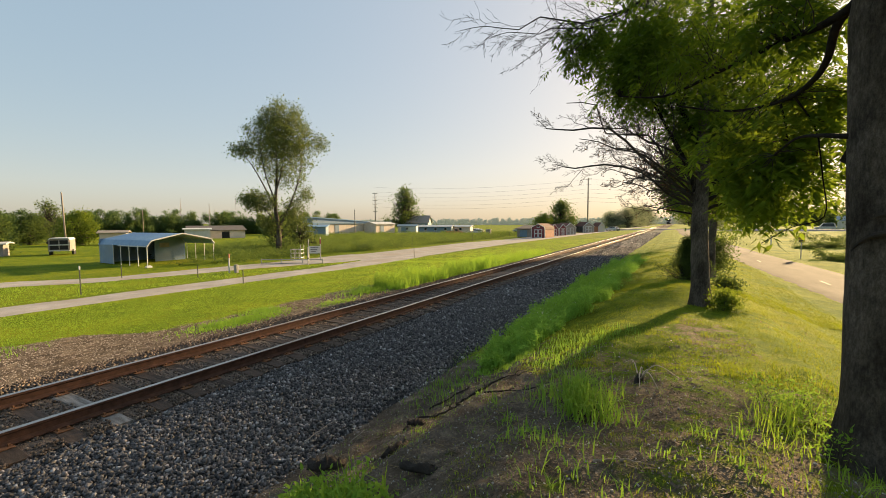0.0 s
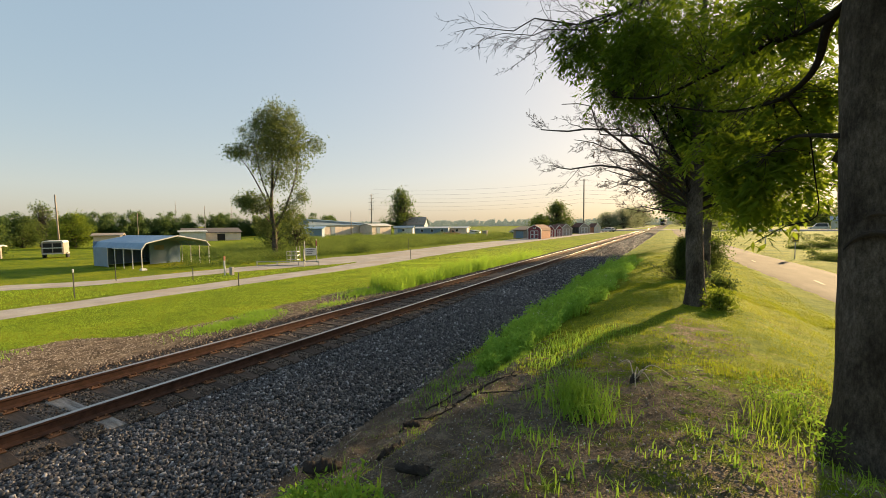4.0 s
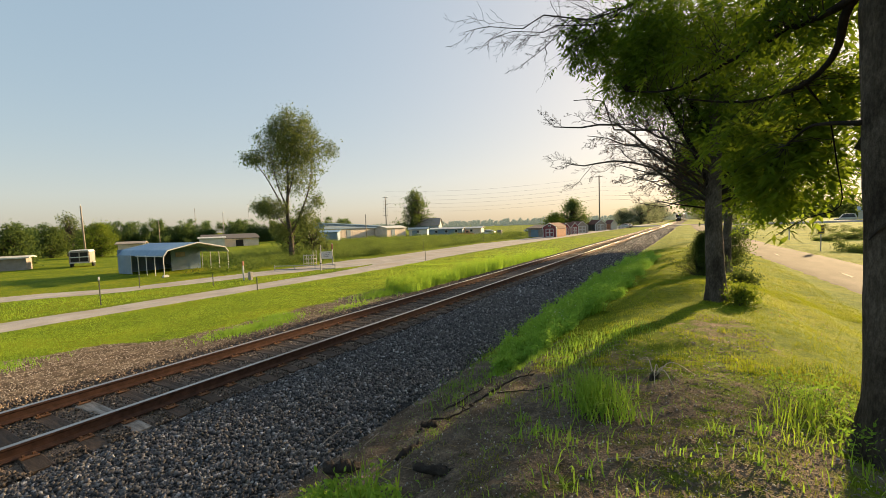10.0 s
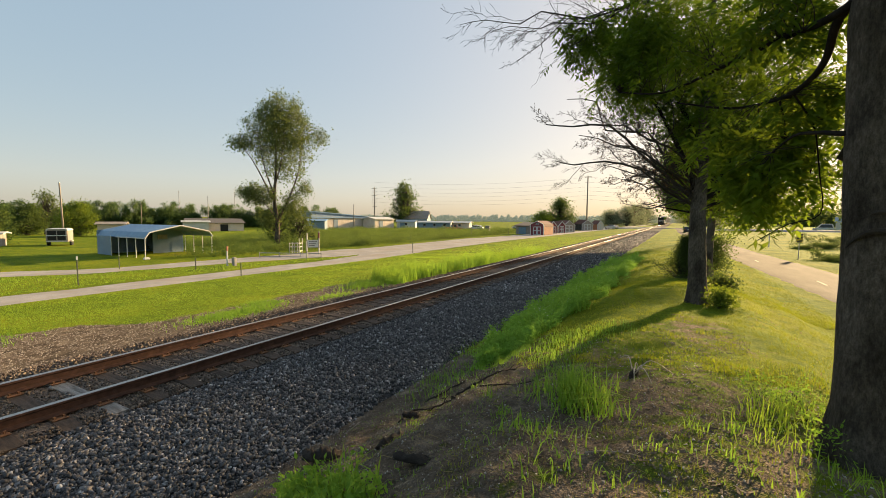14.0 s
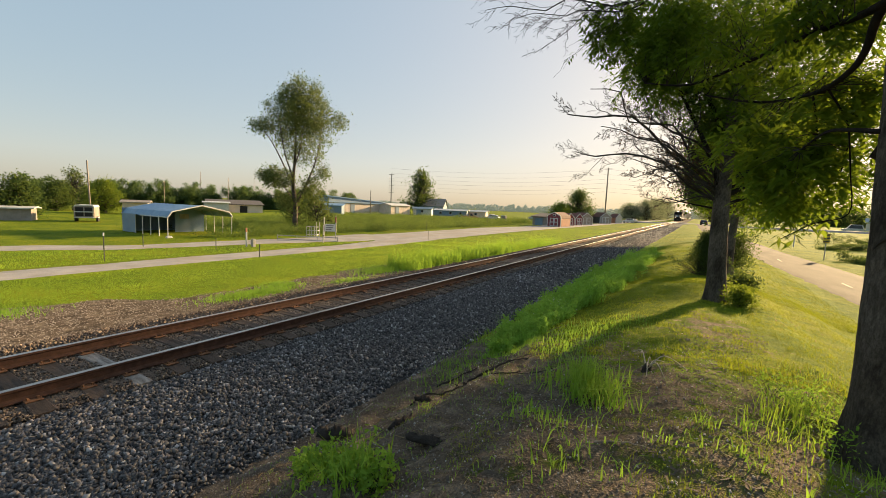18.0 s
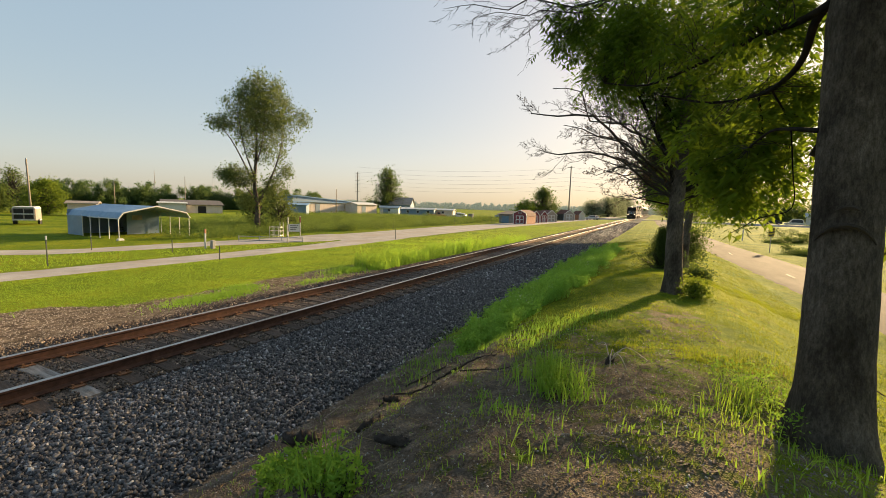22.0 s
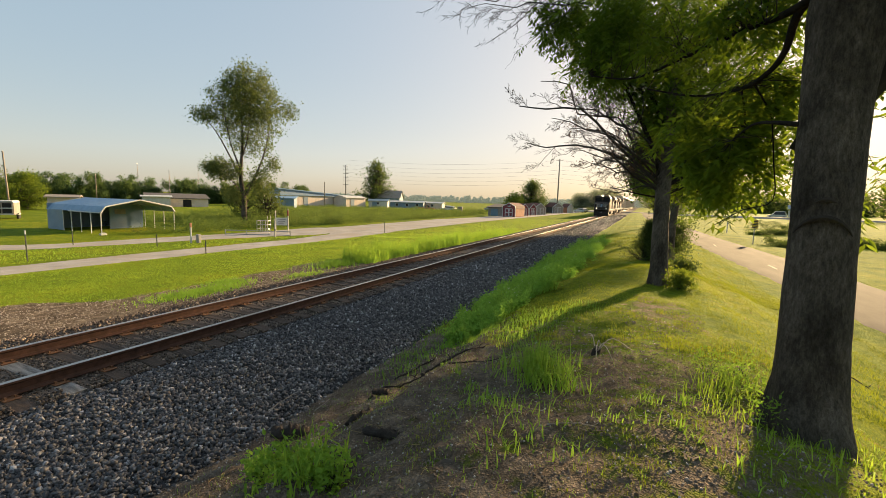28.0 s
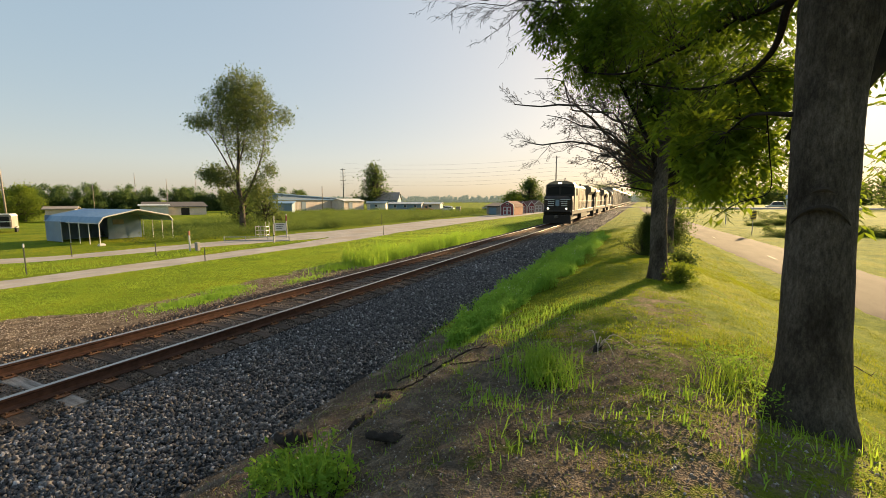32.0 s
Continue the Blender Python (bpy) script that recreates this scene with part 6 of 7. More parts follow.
long_building("white_camper", (-62.5, 17.0, 0), 60, 2.8, 2.0, 1.5, 1.6, M_SHEDGREY, M_WHITE, "white camper parked under a tree", category="camper")


def stock_trailer(x, y, turn):
    ob = thing("stock_trailer", pose(x, y, G(x, y), 0, 0, turn), "rusty white livestock trailer with an open rear", "trailer")
    sh = Shape()
    prof = [(-1.0, 0.55), (-1.0, 1.95), (-0.85, 2.12), (0.85, 2.12), (1.0, 1.95), (1.0, 0.55)]
    sh.profile(prof, pose(0, 0.06, 0), 3.6)
    part("body", sh, M_SHEDGREY, ob)
    sh = Shape()
    sh.profile([(-1.04, 1.9), (-0.88, 2.16), (0.88, 2.16), (1.04, 1.9), (0.9, 1.9), (0.8, 2.06), (-0.8, 2.06), (-0.9, 1.9)], pose(0, 0.0, 0), 3.7)
    part("roof_cap", sh, M_WHITE, ob)
    # dark slab on the solid body imitates shade inside the open rear
    boxpart("rear_opening", (-0.85, 0.85, 0.02, 0.08, 0.75, 1.88), M_INTERIOR_SHADE, ob, 0)
    for x0 in (-0.95, 0.0, 0.87):
        boxpart("rear_post", (x0 - 0.05, x0 + 0.05, -0.02, 0.05, 0.5, 1.95), M_SHEDGREY, ob, 0.01)
    for zz in (0.55, 1.25):
        boxpart("rear_rail", (-0.95, 0.95, -0.03, 0.04, zz, zz + 0.12), M_WHITE, ob, 0.01)
    boxpart("fender", (-1.2, 1.2, 1.2, 2.6, 0.5, 0.62), M_WHITE, ob, 0.03)
    for sx in (-1.08, 1.08):
        for yy in (1.5, 2.25):
            sh = Shape()
            sh.tube([(sx - 0.09, yy, 0.33), (sx + 0.09, yy, 0.33)], 0.33, 14)
            part("wheel", sh, M_TYRE, ob)
    return ob


stock_trailer(-58.2, 22.2, 62)


def pole(x, y, h, r, label, lean=(0, 0), arms=0, wood=True, name="utility_pole"):
    ob = thing(name, pose(x, y, G(x, y)), label, "utility pole")
    sh = Shape()
    sh.tube([(0, 0, -0.3), (lean[0] * 0.5, lean[1] * 0.5, h * 0.5), (lean[0], lean[1], h)], [r, r * 0.85, r * 0.7], 8)
    part("shaft", sh, M_WOOD if wood else M_GALV, ob, smooth=True)
    for i in range(arms):
        z = h - 0.4 - i * h * 0.09
        boxpart("crossarm", (-1.3, 1.3, -0.07, 0.07, z - 0.08, z + 0.08), M_WOOD, ob, 0.01)
        for s in (-1.15, 1.15):
            sh = Shape()
            sh.tube([(s, 0, z + 0.08), (s, 0, z + 0.3)], 0.05, 6)
            part("insulator", sh, M_GALV, ob)
    if not arms:
        sh = Shape()
        sh.tube([(lean[0], lean[1], h - 0.02), (lean[0], lean[1], h + 0.12)], [r * 0.75, r * 0.3], 8)
        part("cap", sh, M_GALV, ob)
    return ob


pole(-70.6, 27.2, 8.4, 0.14, "leaning grey wooden pole standing beside the lawn", (-0.35, -0.1))
pole(-85.5, 108, 8.0, 0.16, "thin dark wooden pole beside the farm building")
pole(-99, 136, 16.0, 0.22, "tall wooden power pole with several crossarms", arms=6)
pole(-20.5, 158, 19.0, 0.28, "tall wooden power pole near the small sheds", arms=1)
for i, (x, y, h) in enumerate(((-105, 54, 7), (-150, 88, 13), (-150, 110, 14), (-120, 80, 10))):
    pole(x, y, h, 0.1, "thin distant power pole above the trees")
M_WIRE = plain("power_wire", (0.05, 0.05, 0.05), 0.6)
wires = thing("power_line", pose(0, 0, 0), "thin sagging power lines strung across the fields", "power line")
for i, z in enumerate((15.2, 13.6, 12.2, 10.6, 9.2, 17.0)):
    sh = Shape()
    a, b = Vector((-99, 136, z)), Vector((-20.5, 158, z + 0.8))
    sh.tube([a.lerp(b, t / 14) - Vector((0, 0, 4 * 1.6 * (t / 14) * (1 - t / 14))) for t in range(15)], 0.022, 4)
    part("wire", sh, M_WIRE, wires)
    sh = Shape()
    a, b = Vector((-20.5, 158, z + 0.8)), Vector((60, 186, z + 1))
    sh.tube([a.lerp(b, t / 14) - Vector((0, 0, 4 * 1.6 * (t / 14) * (1 - t / 14))) for t in range(15)], 0.022, 4)
    part("wire", sh, M_WIRE, wires)


def t_post(x, y, h, label, tip=True, group="fence posts beside the road"):
    ob = thing("fence_post", pose(x, y, G(x, y), 0, random.Random(x).uniform(-2, 2), 0), label, "fence post", group)
    sh = Shape()
    sh.box(-0.025, 0.025, -0.012, 0.012, -0.2, h, 0, 0.004)
    sh.box(-0.008, 0.008, -0.012, 0.03, -0.2, h, 0, 0.003)
    for k in range(int(h / 0.12)):
        sh.box(-0.014, 0.014, -0.022, -0.01, 0.1 + k * 0.12, 0.13 + k * 0.12)
    part("shaft", sh, M_POST, ob)
    if tip:
        boxpart("white_tip", (-0.032, 0.032, -0.02, 0.034, h - 0.16, h + 0.01), M_WHITE, ob, 0.006, "white painted tip")
    return ob


t_post(-16.4, 8.85, 1.35, "dark steel fence post with a white tip")
t_post(-12.0, 14.15, 0.72, "short dark steel fence post beside the gravel road", False)
t_post(-12.8, 31.9, 0.95, "thin dark steel post beside the gravel road", False)
t_post(-17.8, 15.2, 0.75, "short dark steel fence post in the grass", False)
t_post(-23.0, 13.4, 0.8, "thin grey stake beside the side road", False)
t_post(-24.4, 69, 1.5, "dark wooden-looking post at the edge of the field", False)
t_post(-24.3, 88, 1.5, "dark post at the edge of the field", False)
t_post(-23.6, 48, 1.6, "dark post at the edge of the field", False)


def marker():
    ob = thing("pipeline_marker", pose(-18.4, 17.7, G(-18.4, 17.7)), "short white marker post with an orange cap and plate", "marker post")
    sh = Shape()
    sh.box(-0.05, 0.05, -0.04, 0.04, -0.2, 1.2, 0, 0.015)
    part("post", sh, M_WHITE, ob)
    boxpart("cap", (-0.06, 0.06, -0.05, 0.05, 1.0, 1.3), M_ORANGE, ob, 0.015, "faded orange cap")
    ob2 = thing("concrete_block", pose(-18.1, 18.0, G(-18.1, 18.0)), "pale upright concrete block beside the marker", "concrete block")
    boxpart("body", (-0.14, 0.14, -0.11, 0.11, -0.05, 0.55), M_GRAVEL, ob2, 0.03)


marker()


def gate_sign():
    # a low pipe gate and a notice on a frame beside it
    ob = thing("pipe_gate", pose(-22.3, 23.2, G(-22.3, 23.2), 0, 0, 26), "low grey pipe gate beside the side road", "gate")
    for z in (0.12, 0.42):
        sh = Shape()
        sh.tube([(0, 0, z), (5.2, 0, z)], 0.035, 6)
        part("rail", sh, M_GALV, ob)
    for x in (0.0, 1.7, 3.5, 5.2):
        sh = Shape()
        sh.tube([(x, 0, -0.2), (x, 0, 0.5)], 0.035, 6)
        part("upright", sh, M_GALV, ob)
    ob = thing("notice_stand", pose(-20.0, 26.9, G(-20, 26.9), 0, 0, 40), "white notice board on a grey steel frame", "notice board")
    for x in (-0.5, 0.5):
        sh = Shape()
        sh.tube([(x, 0, -0.2), (x, 0, 1.95 if x < 0 else 2.1)], 0.045, 8)
        part("post", sh, M_GALV, ob)
    boxpart("board", (-0.45, 0.45, -0.03, 0.03, 0.7, 1.35), M_WHITE, ob, 0.01)
    for i in range(3):
        boxpart("text_bar", (-0.34, 0.34 - 0.1 * i, -0.036, -0.03, 1.2 - i * 0.17, 1.24 - i * 0.17), M_BARBLACK, ob, 0)
    boxpart("flag_strip", (0.44, 0.56, -0.05, 0.05, 1.5, 2.0), M_BARNRED, ob, 0.02, "faded red strip")
    ob = thing("gate_post", pose(-17.6, 23.9, G(-17.6, 23.9)), "pale square gate post beside the gravel road", "post")
    boxpart("shaft", (-0.04, 0.04, -0.04, 0.04, -0.2, 1.4), M_GALV, ob, 0.01)
    boxpart("collar", (-0.055, 0.055, -0.055, 0.055, 0.5, 0.6), M_POST, ob, 0.01)
    ob = thing("wire_rack", pose(-23.8, 27.6, G(-23.8, 27.6), 0, 0, 20), "grey wire rack standing in the grass", "rack")
    for x in (0, 0.5, 1.0):
        for y in (0, 0.6):
            sh = Shape()
            sh.tube([(x, y, -0.1), (x, y, 1.1 if x < 0.9 else 1.5)], 0.03, 5)
            part("upright", sh, M_GALV, ob)
    for z in (0.3, 0.7, 1.05):
        sh = Shape()
        sh.tube([(0, 0, z), (1, 0, z), (1, 0.6, z), (0, 0.6, z), (0, 0, z)], 0.022, 5)
        part("hoop", sh, M_GALV, ob)


gate_sign()
ob = thing("utility_box", pose(-35, 101.5, G(-35, 101.5)), "grey utility box standing in the field", "utility box")
boxpart("body", (-0.6, 0.6, -0.4, 0.4, 0, 1.6), M_SHEDGREY, ob, 0.04)
boxpart("lid", (-0.68, 0.68, -0.48, 0.48, 1.6, 1.72), M_GALV, ob, 0.03)


def vehicle(name, x, y, turn, paint, label, category="car", L=4.6, W=1.85, H=1.6, pickup=False, z=None):
    """A road vehicle; its front looks along +y."""
    ob = thing(name, pose(x, y, G(x, y) if z is None else z, 0, 0, turn), label, category)
    hw = W / 2
    side = [(-L / 2, 0.42), (-L / 2 - 0.02, 0.75), (-L / 2 + 0.06, 1.0), (-L / 2 + 0.1, 1.02), (L / 2 - 1.3, 1.0), (L / 2 - 0.25, 0.86), (L / 2, 0.7), (L / 2, 0.4), (L / 2 - 0.2, 0.28), (-L / 2 + 0.2, 0.28)]
    rows = []
    for u, f in ((-1, 0.9), (-0.93, 0.99), (-0.6, 1.0), (0.6, 1.0), (0.93, 0.99), (1, 0.9)):
        rows.append([(u * hw, a * (0.985 if abs(u) == 1 else 1), 0.62 + (b - 0.62) * f) for a, b in side])
    sh = Shape()
    sh.grid(rows, 0, True)
    sh.poly(rows[0][::-1]), sh.poly(rows[-1])
    part("body", sh, paint, ob, smooth=False)
    if pickup:
        cab = [(-0.3, 1.0), (-0.2, H - 0.05), (0.2, H), (0.8, H - 0.06), (1.3, 1.0)]
    else:
        cab = [(-L / 2 + 0.08, 1.0), (-L / 2 + 0.45, H - 0.12), (-L / 2 + 0.8, H), (0.2, H), (0.6, H - 0.08), (L / 2 - 1.25, 1.0)]
    sh = Shape()
    rr = []
    for u in (-1, -0.9, 0.9, 1):
        k = 0.9 if abs(u) == 1 else 1.0
        rr.append([(u * hw * (0.97 - 0.17 * (b - 1.0) / (H - 1.0)), a, 1.0 + (b - 1.0) * (0.97 if abs(u) == 1 else 1)) for a, b in cab])
    sh.grid(rr, 0, True)
    sh.poly(rr[0][::-1]), sh.poly(rr[-1])
    part("cabin", sh, paint, ob)
    back = cab[1]
    low = cab[0]
    sh = Shape()
    t0, t1 = 0.18, 0.85
    sh.poly([(sx * hw * 0.78, low[0] + (back[0] - low[0]) * t - 0.012, low[1] + (back[1] - low[1]) * t + 0.006) for sx, t in ((-1, t0), (1, t0), (0.92, t1), (-0.92, t1))])
    part("rear_window", sh, M_GLASS, ob)
    for s in (-1, 1):
        sh = Shape()
        a0, a1 = cab[0][0] + 0.35, cab[-1][0] - 0.35
        b0, b1 = cab[1][0] + 0.3, cab[-2][0] - 0.1
        sh.poly([(s * hw * 0.965, a0, 1.06), (s * hw * 0.965, a1, 1.06), (s * hw * 0.86, b1, H - 0.16), (s * hw * 0.86, b0, H - 0.16)][::s])
        part("side_window", sh, M_GLASS, ob)
        lamp = boxpart("tail_lamp", (min(s * hw * 0.62, s * hw * 0.96), max(s * hw * 0.62, s * hw * 0.96), -L / 2 - 0.04, -L / 2 + 0.1, 0.82, 0.95), M_RED, ob, 0.02, "red tail lamp")
        boxpart("door_mirror", (min(s * hw, s * (hw + 0.16)), max(s * hw, s * (hw + 0.16)), 0.75, 0.87, 1.02, 1.15), paint, ob, 0.03)
        for yy in (-L / 2 + 0.85, L / 2 - 0.9):
            sh = Shape()
            sh.tube([(s * (hw - 0.22), yy, 0.34), (s * (hw - 0.02), yy, 0.34), (s * (hw + 0.0), yy, 0.34)], [0.34, 0.34, 0.3], 18)
            wheel = part("wheel", sh, M_TYRE, ob)
            sh = Shape()
            sh.tube([(s * (hw - 0.01), yy, 0.34), (s * (hw + 0.012), yy, 0.34)], [0.21, 0.18], 14)
            part("rim", sh, M_GALV, wheel)
    boxpart("bumper", (-hw * 0.94, hw * 0.94, -L / 2 - 0.07, -L / 2 + 0.12, 0.38, 0.62), M_TYRE, ob, 0.04)
    boxpart("number_plate", (-0.2, 0.2, -L / 2 - 0.05, -L / 2 - 0.02, 0.72, 0.86), M_WHITE, ob, 0.005, "blank pale number plate")
    return ob


suv = vehicle("suv", 14.8, -40, 0, M_CARPAINT, "dark compact sport utility car driving away on the road", "car", 4.2, 1.76, 1.46, z=-0.3)
vehicle("parked_truck", -53.5, 118, -60, M_PINKRUST, "faded reddish pickup truck parked at the field's edge", "pickup truck", 5.2, 1.9, 1.8, True)
vehicle("parked_car", -49, 125, 95, M_SILVER, "silver car parked in the field", "car", H=1.5)
vehicle("parked_car", -56, 138, 95, M_WHITE, "white car parked in the field", "car", H=1.5)
vehicle("parked_car", -44, 152, 95, M_SILVER, "silver car parked beyond the field", "car", H=1.5)
vehicle("parked_car", -36, 146, 95, M_CARPAINT, "dark car parked beyond the field", "car", H=1.5)
vehicle("parked_car", -11.2, 150, 60, M_WHITE, "white car parked by the last shed", "car", H=1.5)
vehicle("parked_van", 51, 186, 80, M_WHITE, "white van parked across the road", "van", 5.6, 2.0, 2.3)
vehicle("parked_car", 62, 190, 80, M_SILVER, "silver car parked across the road", "car", H=1.5)
long_building("white_house", (66, 205, 0), -15, 14, 8, 3.0, 4.6, M_WHITE, M_SIDING, "low white house across the road", windows=3, category="house")


def chevron_sign():
    ob = thing("curve_sign", pose(16.75, 44.2, G(16.75, 44.2), 0, 0, 14), "yellow curve sign with black chevrons on a steel post", "road sign")
    boxpart("post", (-0.03, 0.03, -0.02, 0.02, -0.2, 2.1), M_GALV, ob, 0.004)
    boxpart("plate", (-0.225, 0.225, -0.035, -0.02, 1.35, 2.1), M_YELLOW, ob, 0.003)
    for z in (1.38, 1.63, 1.88):
        sh = Shape()
        for p in ([(-0.2, z), (0.2, z + 0.08), (0.2, z + 0.19), (-0.2, z + 0.11)],):
            sh.poly([(a, -0.039, b) for a, b in p])
        part("chevron", sh, M_BARBLACK, ob, "black chevron bar")
    ob = thing("delineator", pose(17.6, 62.5, G(17.6, 62.5)), "thin white roadside post", "road marker")
    boxpart("shaft", (-0.06, 0.06, -0.03, 0.03, -0.2, 1.5), M_WHITE, ob, 0.01)
    boxpart("band", (-0.065, 0.065, -0.035, 0.035, 1.1, 1.3), M_GALV, ob, 0.01)


chevron_sign()

# ---- debris on the bank ----
M_ROT = surface("rotten_wood", (0.015, 0.011, 0.008), (0.055, 0.04, 0.029), 9, 60, 0.95, 0.8, depth=0.02)
M_STICK = surface("dead_stick", (0.2, 0.165, 0.125), (0.42, 0.36, 0.29), 9, 60, 0.9, 0.3)


b0 = shade.matrix_basis.translation
scars(shade, 9.14 - b0.x, 3.9 - b0.y, ((2.5 - b0.z, 0.197, 52, 0.12), (2.2 - b0.z, 0.197, 30, -0.04), (2.72 - b0.z, 0.197, 16, 0.02), (1.9 - b0.z, 0.2, 14, 0.02)))


def lump(x, y, l, w, h, turn, label):
    sh = Shape()
    rows = []
    for i in range(17):
        t = i / 16
        k = 0.62 + 0.38 * math.sin(math.pi * t) ** 0.6 + 0.3 * bumpy(t, x, 6.0, y)
        off = w * 0.9 * bumpy(t, y, 2.2, x)
        rows.append([(l * (t - 0.5) + (0.12 * l * bumpy(a, y, 1.4, x) if i in (0, 16) else 0), off + w * k * math.cos(a) * (1 + 0.5 * bumpy(t * 5, a, 1.6, x)), h * k * (0.42 + 0.58 * math.sin(a)) * (1 + 0.7 * bumpy(t * 6, a, 1.9, y))) for a in (2 * math.pi * j / 14 for j in range(14))])
    sh.grid(rows, 0, True)
    sh.poly(rows[0][::-1]), sh.poly(rows[-1])
    return tagged(sh.object("rotten_log", M_ROT, smooth=True, at=pose(x, y, G(x, y) + 0.01, 0, 0, turn)), label, "log", "rotten wood on the bank")


lump(4.6, 3.3, 0.4, 0.075, 0.1, 40, "short dark rotten log at the edge of the ballast")
lump(6.3, 2.6, 0.36, 0.045, 0.055, 12, "dark rotten log sunk in the earth")
lump(5.4, 3.5, 0.36, 0.05, 0.07, 80, "dark rotten root lying on the bank")
lump(5.2, 4.2, 0.2, 0.05, 0.06, 20, "small dark piece of rotten wood")


def stick(pts, r, label, mat):
    sh = Shape()
    q = smoothed([(x, y, G(x, y) + z) for x, y, z in pts], 4)
    o = q[0].copy()
    rk = random.Random(int(pts[0][0] * 100))
    q = [p - o + Vector((rk.uniform(-1, 1), rk.uniform(-1, 1), rk.uniform(-0.4, 0.6))) * r * 0.9 for p in q]
    sh.tube(q, [r * (1 - 0.6 * i / len(q)) * rk.uniform(0.65, 1.25) for i in range(len(q))], 6)
    for _ in range(4):
        i = rk.randrange(1, len(q) - 1)
        e = q[i] + Vector((rk.uniform(-1, 1), rk.uniform(-1, 1), rk.uniform(0, 0.5))) * r * rk.uniform(4, 9)
        sh.tube(bent(q[i], e, 3, 0.1, 0.2, rk), [r * 0.45, r * 0.36, r * 0.28, r * 0.15], 4)
    return tagged(sh.object("fallen_branch", mat, smooth=True, at=Matrix.Translation(o)), label, "branch", "fallen branches on the bank")


stick([(5.35, 5.0, 0.02), (5.5, 5.12, 0.05), (5.68, 5.18, 0.03), (5.82, 5.4, 0.05), (6.0, 5.52, 0.03), (6.1, 5.75, 0.02)], 0.02, "crooked dark dead branch on the bank", M_ROT)
stick([(5.0, 4.2, 0.01), (5.12, 4.42, 0.04), (5.3, 4.5, 0.02), (5.42, 4.75, 0.03), (5.6, 4.8, 0.01)], 0.018, "crooked dark dead root on the bank", M_ROT)
stick([(5.9, 4.7, 0.01), (6.1, 4.85, 0.02), (6.35, 4.85, 0.01), (6.6, 5.0, 0.01)], 0.012, "thin dead branch on the bank", M_ROT)
stick([(4.9, 5.0, 0.02), (5.1, 5.3, 0.03), (5.3, 5.5, 0.02)], 0.016, "short dark dead branch on the bank", M_ROT)
stick([(3.75, 3.75, 0.06), (3.75, 4.0, 0.1), (3.7, 4.35, 0.08)], 0.008, "thin pale dead branch over the ballast", M_STICK)
stick([(4.4, 3.9, 0.04), (4.45, 4.1, 0.08), (4.3, 4.3, 0.04)], 0.006, "thin pale curved twig on the ground", M_STICK)
stick([(7.5, 2.72, 0.005), (7.65, 2.78, 0.012), (7.8, 2.76, 0.006)], 0.007, "thin brown dead branch on the earth", M_STICK)
stick([(10.7, 8.0, 0.01), (11.0, 8.1, 0.02), (11.2, 8.05, 0.01)], 0.012, "dead branch lying on the sunny grass", M_ROT)
M_PALESTICK = surface("bleached_stem", (0.4, 0.34, 0.26), (0.6, 0.53, 0.43), 9, 60, 0.9, 0.2)
ob = thing("stump", pose(7.6, 5.0, G(7.6, 5.0)), "small broken stump with pale dead suckers", "stump")
sh = Shape()
sh.tube([(0, 0, -0.05), (0.0, 0.0, 0.05), (0.015, 0.0, 0.1)], [0.06, 0.048, 0.036], 9)
part("butt", sh, M_ROT, ob)
rs = random.Random(4)
for i in range(6):
    a = rs.uniform(0, 6.28)
    l = rs.uniform(0.3, 0.65)
    sh = Shape()
    q = smoothed([(0.02 * math.cos(a), 0.02 * math.sin(a), 0.06), (l * 0.4 * math.cos(a), l * 0.4 * math.sin(a), rs.uniform(0.1, 0.22)), (l * math.cos(a), l * math.sin(a), rs.uniform(-0.02, 0.08))], 4)
    sh.tube(q, [0.0075 * (1 - 0.6 * k / len(q)) for k in range(len(q))], 5)
    part("sucker", sh, M_PALESTICK, ob, "pale dead sucker")


# ---- train ----
def bogie(parent, y, axles, gap):
    boxpart("truck_frame", (-1.12, 1.12, y - gap * axles / 2 - 0.3, y + gap * axles / 2 + 0.3, 0.62, 0.95), M_STEEL, parent, 0.04)
    for i in range(axles):
        yy = y + (i - (axles - 1) / 2) * gap
        for s in (-1, 1):
            sh = Shape()
            sh.tube([(s * 0.69, yy, 0.7), (s * 0.82, yy, 0.7), (s * 0.83, yy, 0.7)], [0.54, 0.52, 0.4], 16)
            part("wheel", sh, M_STEEL, parent, "steel wheel", at=None)
    for s in (-1, 1):
        boxpart("side_frame", (s * 1.05 - 0.08, s * 1.05 + 0.08, y - gap * axles / 2 - 0.2, y + gap * axles / 2 + 0.2, 0.45, 0.85), M_STEEL, parent, 0.05)


